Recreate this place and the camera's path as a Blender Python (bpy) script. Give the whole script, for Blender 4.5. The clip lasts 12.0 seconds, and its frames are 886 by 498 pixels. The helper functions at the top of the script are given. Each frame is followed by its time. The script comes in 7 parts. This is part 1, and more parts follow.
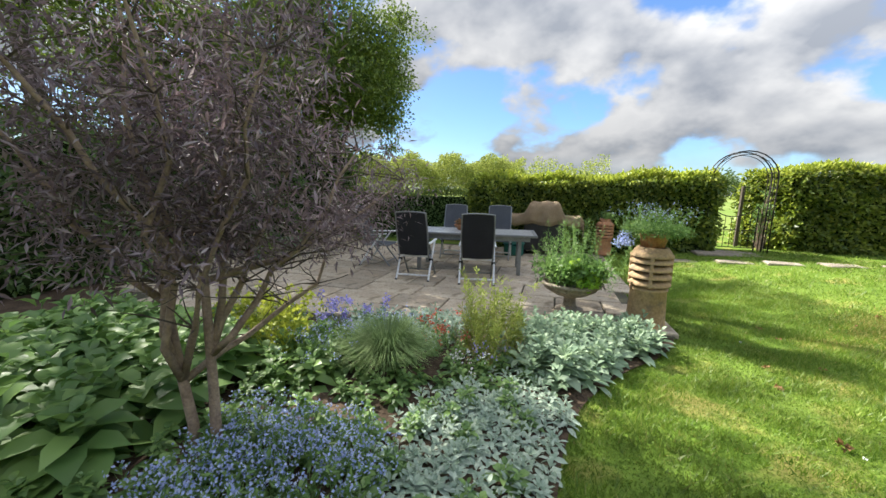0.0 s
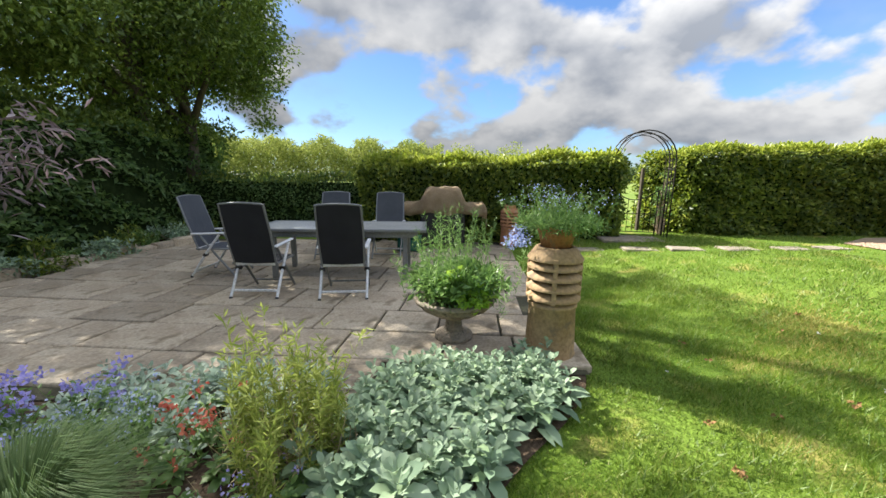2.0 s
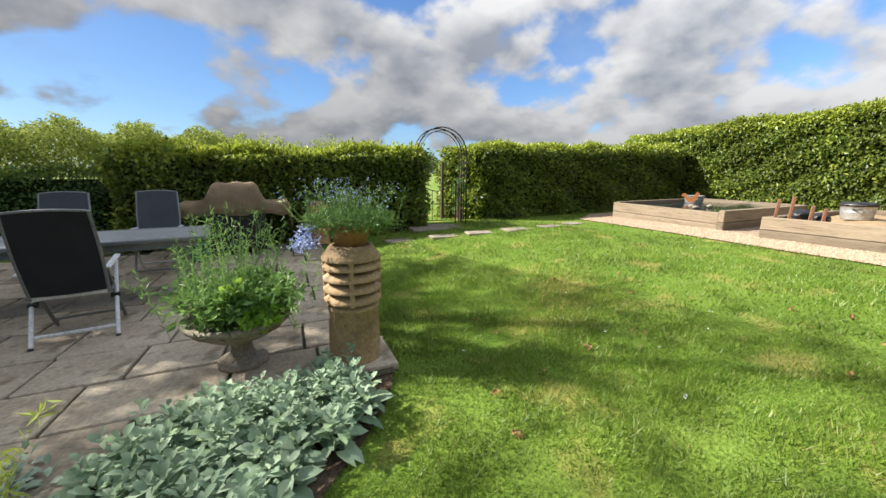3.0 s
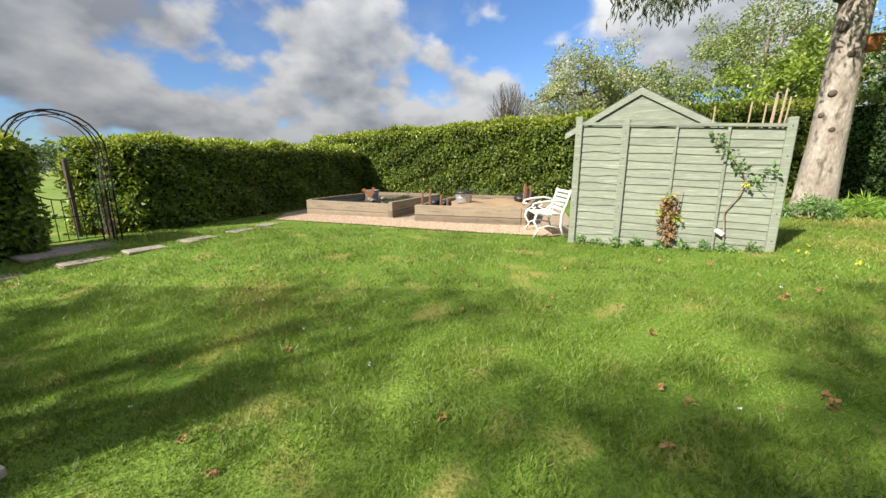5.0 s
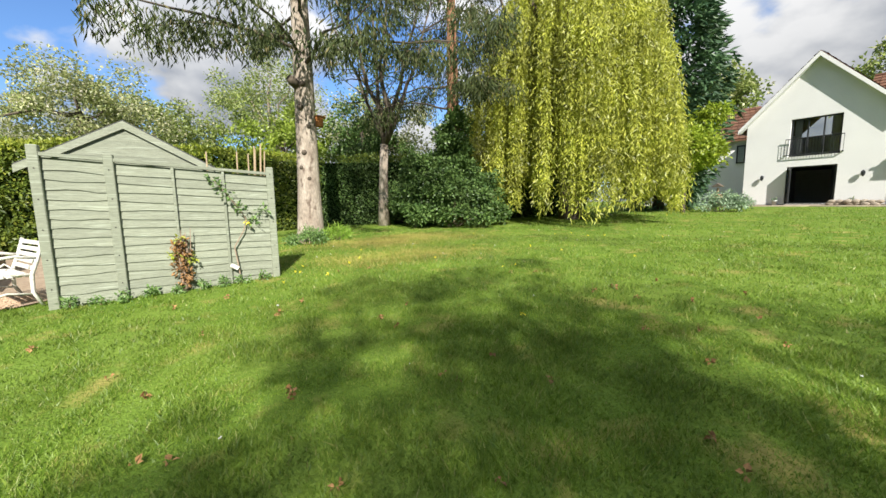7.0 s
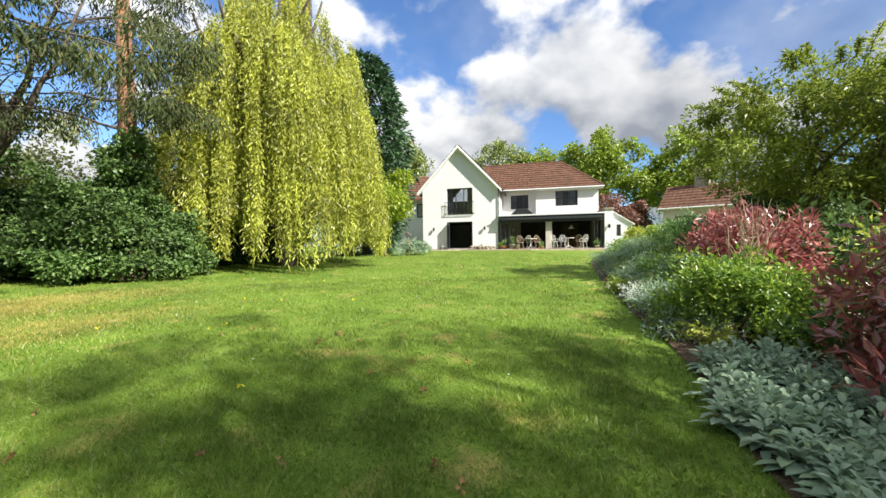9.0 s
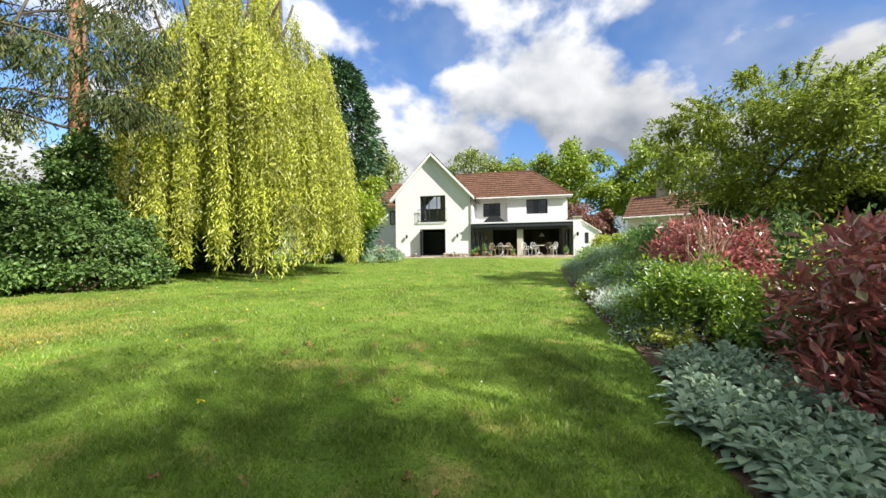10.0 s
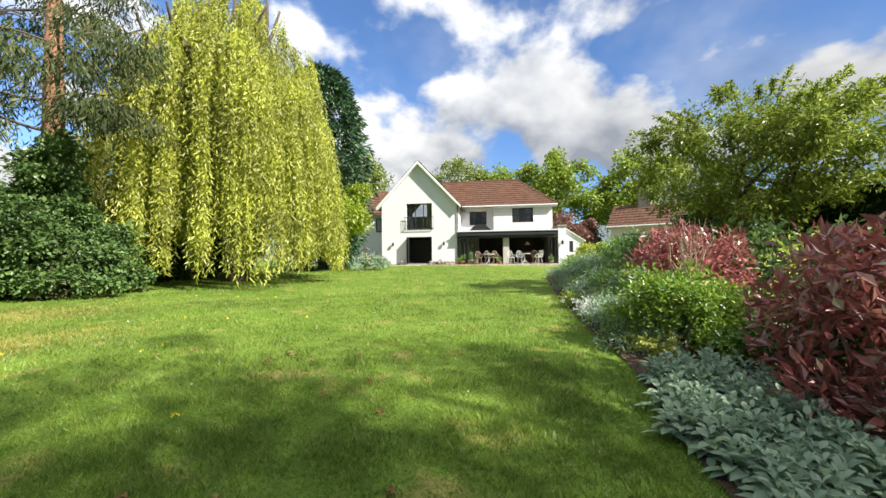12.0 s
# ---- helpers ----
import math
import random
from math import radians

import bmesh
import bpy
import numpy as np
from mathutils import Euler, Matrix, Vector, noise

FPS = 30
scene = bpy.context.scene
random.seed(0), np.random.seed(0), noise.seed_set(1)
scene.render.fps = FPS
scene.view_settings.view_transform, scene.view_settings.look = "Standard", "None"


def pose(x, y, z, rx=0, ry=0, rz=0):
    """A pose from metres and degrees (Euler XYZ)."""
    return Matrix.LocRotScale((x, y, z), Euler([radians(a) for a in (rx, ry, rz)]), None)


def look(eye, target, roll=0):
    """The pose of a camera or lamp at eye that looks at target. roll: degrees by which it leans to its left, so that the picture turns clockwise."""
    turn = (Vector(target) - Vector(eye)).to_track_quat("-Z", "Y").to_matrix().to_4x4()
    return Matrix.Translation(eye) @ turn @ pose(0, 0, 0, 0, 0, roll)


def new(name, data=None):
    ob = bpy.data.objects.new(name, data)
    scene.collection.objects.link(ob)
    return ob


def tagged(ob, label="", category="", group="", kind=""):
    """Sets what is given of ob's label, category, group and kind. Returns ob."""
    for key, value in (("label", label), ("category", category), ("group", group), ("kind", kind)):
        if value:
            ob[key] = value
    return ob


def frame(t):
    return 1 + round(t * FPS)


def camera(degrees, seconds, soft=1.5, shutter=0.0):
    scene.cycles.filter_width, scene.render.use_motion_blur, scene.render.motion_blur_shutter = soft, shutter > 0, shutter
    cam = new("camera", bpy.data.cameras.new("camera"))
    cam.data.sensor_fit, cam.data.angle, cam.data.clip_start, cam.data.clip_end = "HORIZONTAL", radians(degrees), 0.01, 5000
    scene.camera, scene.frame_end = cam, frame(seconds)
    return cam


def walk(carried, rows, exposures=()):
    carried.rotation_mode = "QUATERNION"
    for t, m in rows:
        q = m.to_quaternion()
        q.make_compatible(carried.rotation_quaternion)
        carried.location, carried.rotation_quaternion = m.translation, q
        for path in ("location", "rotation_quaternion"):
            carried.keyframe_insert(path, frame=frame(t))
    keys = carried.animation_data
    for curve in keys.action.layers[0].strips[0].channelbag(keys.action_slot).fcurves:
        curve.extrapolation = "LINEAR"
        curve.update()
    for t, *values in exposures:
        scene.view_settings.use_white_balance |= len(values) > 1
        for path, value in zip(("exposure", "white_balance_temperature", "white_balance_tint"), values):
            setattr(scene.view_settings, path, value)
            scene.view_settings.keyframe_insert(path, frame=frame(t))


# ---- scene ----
cam = camera(100.5, 12.0)
METRES, EYE, TILT, LEAN, TURN = 3.0, 1.28, 0.0, 0.0, 0.0
ROWS = [
    (0.0, -0.0044, 0.0008, -0.0021, -0.28, -9.13, -1.16),
    (0.5, 0.0932, 0.2602, -0.0138, 0.28, -10.14, -1.04),
    (1.0, 0.1433, 0.3466, -0.0130, -0.33, -10.45, -1.01),
    (1.5, 0.2018, 0.4123, -0.0187, -5.35, -10.65, -0.88),
    (2.0, 0.2748, 0.4559, -0.0200, -12.29, -10.91, -0.72),
    (2.5, 0.3319, 0.4723, -0.0248, -22.95, -11.24, -0.40),
    (3.0, 0.3778, 0.4890, -0.0194, -39.39, -11.62, -0.33),
    (5.0, 0.3900, 0.4232, 0.0019, -83.43, -12.04, 0.05),
    (5.5, 0.3926, 0.3585, 0.0069, -96.91, -11.97, 0.31),
    (6.0, 0.3857, 0.2855, 0.0109, -114.33, -10.71, 0.55),
    (6.5, 0.3515, 0.2631, 0.0125, -128.50, -8.52, 0.64),
    (7.0, 0.3156, 0.2552, 0.0148, -145.46, -6.95, 0.93),
    (7.5, 0.3331, 0.2295, 0.0243, -162.21, -4.70, 0.69),
    (9.5, 0.3442, 0.2139, 0.0329, -190.25, -0.16, 0.87),
    (10.0, 0.3425, 0.2108, 0.0327, -191.70, 0.30, 0.85),
    (10.5, 0.3419, 0.2068, 0.0336, -192.47, 0.68, 0.84),
    (11.0, 0.3419, 0.2038, 0.0334, -192.97, 0.94, 0.78),
    (11.5, 0.3407, 0.2021, 0.0326, -193.39, 1.22, 0.71),
    (12.0, 0.3414, 0.2005, 0.0318, -193.83, 1.51, 0.65),
]
walk(cam, [(t, pose(0, 0, EYE, TILT, LEAN, TURN) @ pose(METRES * x, METRES * y, METRES * z, 90 + pitch, roll, yaw)) for t, x, y, z, yaw, pitch, roll in ROWS],
     exposures=[(0.0, 1.75), (1.5, 1.72), (2.5, 1.45), (3.2, 1.22), (4.2, 1.0), (6.5, 1.0), (7.5, 1.1), (9.5, 1.32), (12.0, 1.32)])

# ---- sun and sky ----
SUN_AZ, SUN_EL = 316.0, 38.0


def azimuth(deg, el=0.0):
    a, e = radians(deg), radians(el)
    return Vector((math.sin(a) * math.cos(e), math.cos(a) * math.cos(e), math.sin(e)))


sun_data = bpy.data.lights.new("sun", "SUN")
sun_data.energy, sun_data.angle, sun_data.color = 4.6, radians(0.6), (1.0, 0.95, 0.86)
sun = new("sun", sun_data)
sun.matrix_world = look(azimuth(SUN_AZ, SUN_EL) * 60, (0, 0, 0))

world = bpy.data.worlds.new("sky")
scene.world = world
world.use_nodes = True


def build_sky(nt):
    n, l = nt.nodes, nt.links
    n.clear()
    out, bg = n.new("ShaderNodeOutputWorld"), n.new("ShaderNodeBackground")
    bg.inputs["Strength"].default_value = 0.1
    sky = n.new("ShaderNodeTexSky")
    sky.sky_type, sky.sun_disc = "NISHITA", False
    sky.sun_elevation, sky.sun_rotation = radians(SUN_EL), radians(SUN_AZ)
    sky.air_density, sky.dust_density, sky.ozone_density = 1.0, 0.6, 2.5
    tex = n.new("ShaderNodeTexCoord")
    sep = n.new("ShaderNodeSeparateXYZ")
    l.new(tex.outputs["Generated"], sep.inputs[0])

    def calc(op, a, b=None, c=None, clamp=False):
        m = n.new("ShaderNodeMath")
        m.operation, m.use_clamp = op, clamp
        for k, v in enumerate((a, b, c)):
            if v is not None:
                if isinstance(v, (int, float)):
                    m.inputs[k].default_value = v
                else:
                    l.new(v, m.inputs[k])
        return m.outputs[0]

    z = calc("MAXIMUM", sep.outputs[2], 0.0)
    inv = calc("DIVIDE", 1.0, calc("ADD", z, 0.75))
    px, py, pz = calc("MULTIPLY", sep.outputs[0], inv), calc("MULTIPLY", sep.outputs[1], inv), calc("MULTIPLY", calc("MULTIPLY", z, inv), 1.3)

    def layer(rise, scale, detail, rough, seed=0.0):
        comb = n.new("ShaderNodeCombineXYZ")
        l.new(calc("ADD", px, CLOUD[0] + seed + rise * 0.3 * math.sin(radians(SUN_AZ))), comb.inputs[0])
        l.new(calc("ADD", py, CLOUD[1] + rise * 0.3 * math.cos(radians(SUN_AZ))), comb.inputs[1])
        l.new(calc("ADD", pz, rise), comb.inputs[2])
        t = n.new("ShaderNodeTexNoise")
        t.inputs["Scale"].default_value, t.inputs["Detail"].default_value, t.inputs["Roughness"].default_value = scale, detail, rough
        l.new(comb.outputs[0], t.inputs["Vector"])
        return t.outputs["Fac"]

    def ramp(v, lo, hi):
        m = n.new("ShaderNodeMapRange")
        m.interpolation_type = "SMOOTHSTEP"
        l.new(v, m.inputs[0])
        m.inputs[1].default_value, m.inputs[2].default_value = lo, hi
        return m.outputs[0]

    sunward = calc("ADD", calc("MULTIPLY", sep.outputs[0], math.sin(radians(SUN_AZ))), calc("MULTIPLY", sep.outputs[1], math.cos(radians(SUN_AZ))))
    # heaped clouds: a broad pattern says where they stand, billows give them rounded heads
    broad, billow = layer(0.0, 2.5, 2.0, 0.4), layer(0.0, 7.5, 7.0, 0.50)
    body = calc("ADD", calc("MULTIPLY", broad, 0.62), calc("MULTIPLY", billow, 0.38))
    broad_up, billow_up = layer(0.08, 2.5, 2.0, 0.4), layer(0.045, 7.5, 4.0, 0.45)
    above = calc("ADD", calc("MULTIPLY", broad_up, 0.62), calc("MULTIPLY", billow_up, 0.38))
    low = calc("MULTIPLY_ADD", ramp(z, 0.05, 0.40), -0.030, 0.022)
    cover = ramp(calc("ADD", body, calc("MULTIPLY_ADD", sunward, -0.020, low)), 0.440, 0.515)
    veil = calc("MULTIPLY", ramp(layer(0.0, 2.0, 5.0, 0.6, 5.0), 0.45, 0.75), 0.35)
    # bright heads, grey bases: each point is compared with the cloud above it
    shade = calc("MULTIPLY_ADD", calc("SUBTRACT", body, above), 6.5, 0.50, clamp=True)
    shade = calc("SUBTRACT", shade, calc("MULTIPLY", ramp(body, 0.54, 0.66), 0.35), clamp=True)
    tone = n.new("ShaderNodeMix")
    tone.data_type = "RGBA"
    tone.inputs[6].default_value, tone.inputs[7].default_value = (1.50, 1.62, 1.84, 1), (3.5, 3.5, 3.5, 1)
    l.new(shade, tone.inputs[0])
    # clouds towards the sun show their shaded side
    # and the sky grows brighter from the horizon to the zenith
    dim = calc("MULTIPLY", calc("MULTIPLY_ADD", sunward, -0.38, 0.95), calc("MULTIPLY_ADD", z, 1.55, 0.56))
    lit = n.new("ShaderNodeMix")
    lit.data_type, lit.blend_type = "RGBA", "MULTIPLY"
    lit.inputs[0].default_value = 1.0
    l.new(tone.outputs[2], lit.inputs[6])
    l.new(dim, lit.inputs[7])
    blue = n.new("ShaderNodeMix")
    blue.data_type, blue.blend_type = "RGBA", "MULTIPLY"
    blue.inputs[0].default_value = 1.0
    l.new(sky.outputs[0], blue.inputs[6])
    tint = n.new("ShaderNodeMix")
    tint.data_type, tint.blend_type = "RGBA", "MULTIPLY"
    tint.inputs[0].default_value, tint.inputs[6].default_value = 1.0, (0.47, 0.60, 0.76, 1)
    l.new(calc("MULTIPLY_ADD", sunward, -0.36, 1.0), tint.inputs[7])
    l.new(tint.outputs[2], blue.inputs[7])
    mix = n.new("ShaderNodeMix")
    mix.data_type = "RGBA"
    haze = ramp(z, 0.0, 0.10)
    l.new(calc("MULTIPLY", calc("MAXIMUM", cover, veil), calc("MULTIPLY_ADD", haze, 0.22, 0.76)), mix.inputs[0])
    l.new(blue.outputs[2], mix.inputs[6])
    l.new(lit.outputs[2], mix.inputs[7])
    l.new(mix.outputs[2], bg.inputs["Color"])
    l.new(bg.outputs[0], out.inputs[0])


CLOUD = (3.7, 1.3)
build_sky(world.node_tree)

# ---- materials ----
MATS = {}


def socket(node, key, value):
    node.inputs[key].default_value = value


def surface(name, c1, c2, scale=6.0, rough=0.8, metal=0.0, bump=0.15, fine=60.0, c3=None, blotch=0.8, per=None, stretch=(1, 1, 1), spec=0.4, vary=0.3):
    """Two colours blended by coarse noise, broken by fine grain, with relief; per: 'object' or 'island' for a tone of each piece."""
    m = bpy.data.materials.new(name)
    m.use_nodes = True
    n, l = m.node_tree.nodes, m.node_tree.links
    p = n["Principled BSDF"]
    socket(p, "Roughness", rough), socket(p, "Metallic", metal), socket(p, "Specular IOR Level", spec)
    tex, mp = n.new("ShaderNodeTexCoord"), n.new("ShaderNodeMapping")
    socket(mp, "Scale", stretch)
    l.new(tex.outputs["Object"], mp.inputs[0])
    a, b = n.new("ShaderNodeTexNoise"), n.new("ShaderNodeTexNoise")
    for t, s, d in ((a, scale, 5), (b, fine, 3)):
        socket(t, "Scale", s), socket(t, "Detail", d)
        l.new(mp.outputs[0], t.inputs["Vector"])
    r = n.new("ShaderNodeMapRange")
    socket(r, 1, 0.5 - 0.25 * blotch), socket(r, 2, 0.5 + 0.25 * blotch)
    l.new(a.outputs["Fac"], r.inputs[0])
    mix = n.new("ShaderNodeMix")
    mix.data_type = "RGBA"
    mix.inputs[6].default_value, mix.inputs[7].default_value = (*c1, 1), (*c2, 1)
    l.new(r.outputs[0], mix.inputs[0])
    last = mix.outputs[2]
    grain = n.new("ShaderNodeMix")
    grain.data_type, grain.blend_type = "RGBA", "MULTIPLY"
    grain.inputs[0].default_value = 0.55
    gm = n.new("ShaderNodeMapRange")
    socket(gm, 1, 0.25), socket(gm, 2, 0.7), socket(gm, 3, 0.45), socket(gm, 4, 1.25)
    l.new(b.outputs["Fac"], gm.inputs[0])
    l.new(last, grain.inputs[6]), l.new(gm.outputs[0], grain.inputs[7])
    last = grain.outputs[2]
    if c3:
        spot, rr = n.new("ShaderNodeTexNoise"), n.new("ShaderNodeMapRange")
        socket(spot, "Scale", scale * 2.7), socket(spot, "Detail", 6)
        l.new(mp.outputs[0], spot.inputs["Vector"])
        socket(rr, 1, 0.56), socket(rr, 2, 0.68)
        l.new(spot.outputs["Fac"], rr.inputs[0])
        m3 = n.new("ShaderNodeMix")
        m3.data_type = "RGBA"
        m3.inputs[7].default_value = (*c3, 1)
        l.new(rr.outputs[0], m3.inputs[0]), l.new(last, m3.inputs[6])
        last = m3.outputs[2]
    if per:
        info = n.new("ShaderNodeObjectInfo" if per == "object" else "ShaderNodeNewGeometry")
        hv, mr = n.new("ShaderNodeHueSaturation"), n.new("ShaderNodeMapRange")
        socket(mr, 3, 1 - vary), socket(mr, 4, 1 + vary)
        l.new(info.outputs["Random" if per == "object" else "Random Per Island"], mr.inputs[0])
        l.new(mr.outputs[0], hv.inputs["Value"]), l.new(last, hv.inputs["Color"])
        last = hv.outputs[0]
    l.new(last, p.inputs["Base Color"])
    if bump:
        bp = n.new("ShaderNodeBump")
        socket(bp, "Strength", bump), socket(bp, "Distance", 0.02)
        l.new(b.outputs["Fac"], bp.inputs["Height"]), l.new(bp.outputs[0], p.inputs["Normal"])
    MATS[name] = m
    return m


def foliage(name, dark, light, glow=0.35, rough=0.45, spread=1.0, gloss=0.035, third=None):
    """Leaf material: a tone for each leaf, light passing through, a slight sheen."""
    m = bpy.data.materials.new(name)
    m.use_nodes = True
    n, l = m.node_tree.nodes, m.node_tree.links
    n.remove(n["Principled BSDF"])
    out = n["Material Output"]
    geo, ramp = n.new("ShaderNodeNewGeometry"), n.new("ShaderNodeValToRGB")
    ramp.color_ramp.elements[0].color, ramp.color_ramp.elements[1].color = (*dark, 1), (*light, 1)
    if third:
        e = ramp.color_ramp.elements.new(0.86)
        e.color = (*light, 1)
        ramp.color_ramp.elements[2].color = (*third, 1)
    l.new(geo.outputs["Random Per Island"], ramp.inputs[0])
    tex, big = n.new("ShaderNodeTexCoord"), n.new("ShaderNodeTexNoise")
    socket(big, "Scale", 0.9), socket(big, "Detail", 3)
    l.new(tex.outputs["Object"], big.inputs["Vector"])
    mr, hv = n.new("ShaderNodeMapRange"), n.new("ShaderNodeHueSaturation")
    socket(mr, 1, 0.3), socket(mr, 2, 0.7), socket(mr, 3, 1 - 0.3 * spread), socket(mr, 4, 1 + 0.3 * spread)
    l.new(big.outputs["Fac"], mr.inputs[0]), l.new(mr.outputs[0], hv.inputs["Value"]), l.new(ramp.outputs[0], hv.inputs["Color"])
    d, t, g = n.new("ShaderNodeBsdfDiffuse"), n.new("ShaderNodeBsdfTranslucent"), n.new("ShaderNodeBsdfGlossy")
    socket(g, "Roughness", rough), socket(g, "Color", (0.9, 0.9, 0.9, 1))
    l.new(hv.outputs[0], d.inputs[0]), l.new(hv.outputs[0], t.inputs[0])
    m1, m2 = n.new("ShaderNodeMixShader"), n.new("ShaderNodeMixShader")
    socket(m1, 0, glow), socket(m2, 0, gloss)
    l.new(d.outputs[0], m1.inputs[1]), l.new(t.outputs[0], m1.inputs[2])
    l.new(m1.outputs[0], m2.inputs[1]), l.new(g.outputs[0], m2.inputs[2])
    l.new(m2.outputs[0], out.inputs[0])
    MATS[name] = m
    return m


surface("lawn", (0.10, 0.175, 0.022), (0.17, 0.25, 0.04), 0.7, 0.9, bump=1.0, fine=42, c3=(0.27, 0.25, 0.07), blotch=0.8, spec=0.1)
surface("field", (0.14, 0.22, 0.04), (0.24, 0.28, 0.08), 0.05, 0.95, bump=0, fine=3, spec=0.1)
surface("soil", (0.06, 0.042, 0.028), (0.11, 0.08, 0.055), 5, 0.95, bump=0.9, fine=40, spec=0.1)
surface("slab", (0.34, 0.275, 0.20), (0.47, 0.405, 0.31), 2.4, 0.85, bump=0.3, fine=38, c3=(0.22, 0.18, 0.125), per="object", spec=0.25, vary=0.26)
surface("joint", (0.045, 0.04, 0.025), (0.08, 0.08, 0.045), 4, 0.95, bump=0.5, fine=50)
surface("gravel_base", (0.30, 0.22, 0.15), (0.42, 0.33, 0.24), 8, 0.95, bump=0.8, fine=70)
surface("pebble", (0.36, 0.25, 0.165), (0.47, 0.355, 0.25), 20, 0.8, bump=0.1, per="island")
surface("sleeper", (0.22, 0.17, 0.115), (0.32, 0.255, 0.175), 3, 0.85, bump=0.4, fine=30, c3=(0.13, 0.10, 0.07), stretch=(0.35, 6, 6), per="object")
surface("painted_panel", (0.225, 0.245, 0.185), (0.265, 0.285, 0.215), 2.5, 0.75, bump=0.3, fine=30, c3=(0.33, 0.365, 0.285), stretch=(0.4, 1, 9), per="object", vary=0.09)
surface("shed_felt", (0.05, 0.055, 0.05), (0.09, 0.09, 0.085), 6, 0.95)
surface("render_white", (0.70, 0.70, 0.70), (0.76, 0.76, 0.755), 0.8, 0.85, bump=0.12, fine=40)
surface("fascia_white", (0.74, 0.74, 0.73), (0.80, 0.80, 0.79), 2, 0.5, bump=0.05)
surface("roof_tile", (0.115, 0.06, 0.04), (0.165, 0.085, 0.055), 1.6, 0.9, bump=0.3, fine=25, c3=(0.09, 0.06, 0.045), per="island", spec=0.15, vary=0.12)
surface("dark_frame", (0.018, 0.02, 0.022), (0.03, 0.032, 0.035), 4, 0.4, bump=0.03)
surface("interior", (0.05, 0.045, 0.04), (0.09, 0.08, 0.07), 1.5, 0.9, bump=0)
surface("curtain", (0.36, 0.38, 0.41), (0.46, 0.48, 0.50), 3, 0.95, bump=0.1, fine=20, stretch=(9, 9, 0.4))
surface("interior_light", (0.45, 0.42, 0.36), (0.52, 0.48, 0.42), 1.5, 0.9, bump=0)
surface("terracotta", (0.42, 0.19, 0.095), (0.52, 0.26, 0.14), 7, 0.85, bump=0.2, fine=50, c3=(0.33, 0.21, 0.14))
surface("buff_clay", (0.38, 0.25, 0.13), (0.47, 0.33, 0.19), 5, 0.85, bump=0.25, fine=40, c3=(0.27, 0.2, 0.13))
surface("weathered_stone", (0.24, 0.20, 0.15), (0.36, 0.31, 0.25), 9, 0.95, bump=0.7, fine=45, c3=(0.13, 0.12, 0.08))
surface("alu", (0.68, 0.69, 0.70), (0.76, 0.77, 0.78), 5, 0.4, metal=0.15, bump=0.03)
surface("alu_dark", (0.20, 0.21, 0.215), (0.27, 0.28, 0.285), 5, 0.4, metal=0.4, bump=0.03)
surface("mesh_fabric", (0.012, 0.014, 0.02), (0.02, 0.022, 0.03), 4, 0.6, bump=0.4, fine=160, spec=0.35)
# same weave in a paler tone, for the three farther chairs
surface("mesh_fabric_pale", (0.055, 0.063, 0.078), (0.075, 0.083, 0.10), 4, 0.6, bump=0.4, fine=160, spec=0.35)
surface("table_top", (0.30, 0.31, 0.30), (0.38, 0.385, 0.37), 6, 0.35, bump=0.05, fine=30)
surface("hessian", (0.46, 0.34, 0.21), (0.56, 0.43, 0.29), 7, 0.95, bump=0.5, fine=120)
surface("black_plastic", (0.012, 0.012, 0.014), (0.025, 0.025, 0.028), 6, 0.4, bump=0.2)
surface("teal_plastic", (0.01, 0.11, 0.085), (0.015, 0.14, 0.11), 6, 0.45, bump=0.05)
surface("iron", (0.02, 0.018, 0.016), (0.045, 0.035, 0.028), 12, 0.6, metal=0.3)
surface("rust", (0.36, 0.13, 0.035), (0.46, 0.19, 0.06), 20, 0.9, bump=0.3)
surface("galvanised", (0.42, 0.43, 0.43), (0.56, 0.57, 0.57), 9, 0.45, metal=0.6, bump=0.1)
surface("white_metal", (0.70, 0.69, 0.63), (0.78, 0.77, 0.71), 9, 0.5, bump=0.1, c3=(0.55, 0.5, 0.4))
surface("bark_pale", (0.25, 0.20, 0.155), (0.46, 0.40, 0.33), 3.2, 0.9, bump=0.9, fine=22, c3=(0.14, 0.105, 0.08), stretch=(1, 1, 0.5))
surface("bark_dark", (0.075, 0.06, 0.045), (0.13, 0.105, 0.08), 5, 0.95, bump=0.9, fine=26, stretch=(1, 1, 0.3))
surface("bark_red", (0.22, 0.105, 0.06), (0.33, 0.17, 0.10), 4, 0.95, bump=0.9, fine=22, stretch=(1, 1, 0.3))
surface("twig", (0.24, 0.175, 0.125), (0.38, 0.29, 0.215), 9, 0.9, bump=0.4)
surface("twig_grey", (0.30, 0.25, 0.22), (0.42, 0.37, 0.33), 9, 0.9, bump=0.3)
surface("bamboo", (0.38, 0.29, 0.18), (0.48, 0.38, 0.25), 9, 0.7, bump=0.1)
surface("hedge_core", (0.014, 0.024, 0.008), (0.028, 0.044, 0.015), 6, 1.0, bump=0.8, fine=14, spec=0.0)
surface("dead_leaf", (0.25, 0.13, 0.05), (0.38, 0.22, 0.09), 9, 0.8, per="island")
surface("water_dark", (0.02, 0.025, 0.028), (0.035, 0.04, 0.04), 2, 0.12, bump=0.1, fine=8)
surface("bed_soil_pale", (0.30, 0.20, 0.11), (0.42, 0.30, 0.17), 3, 0.95, bump=0.6, fine=40)
surface("straw", (0.42, 0.33, 0.19), (0.52, 0.42, 0.26), 12, 0.9, per="island")

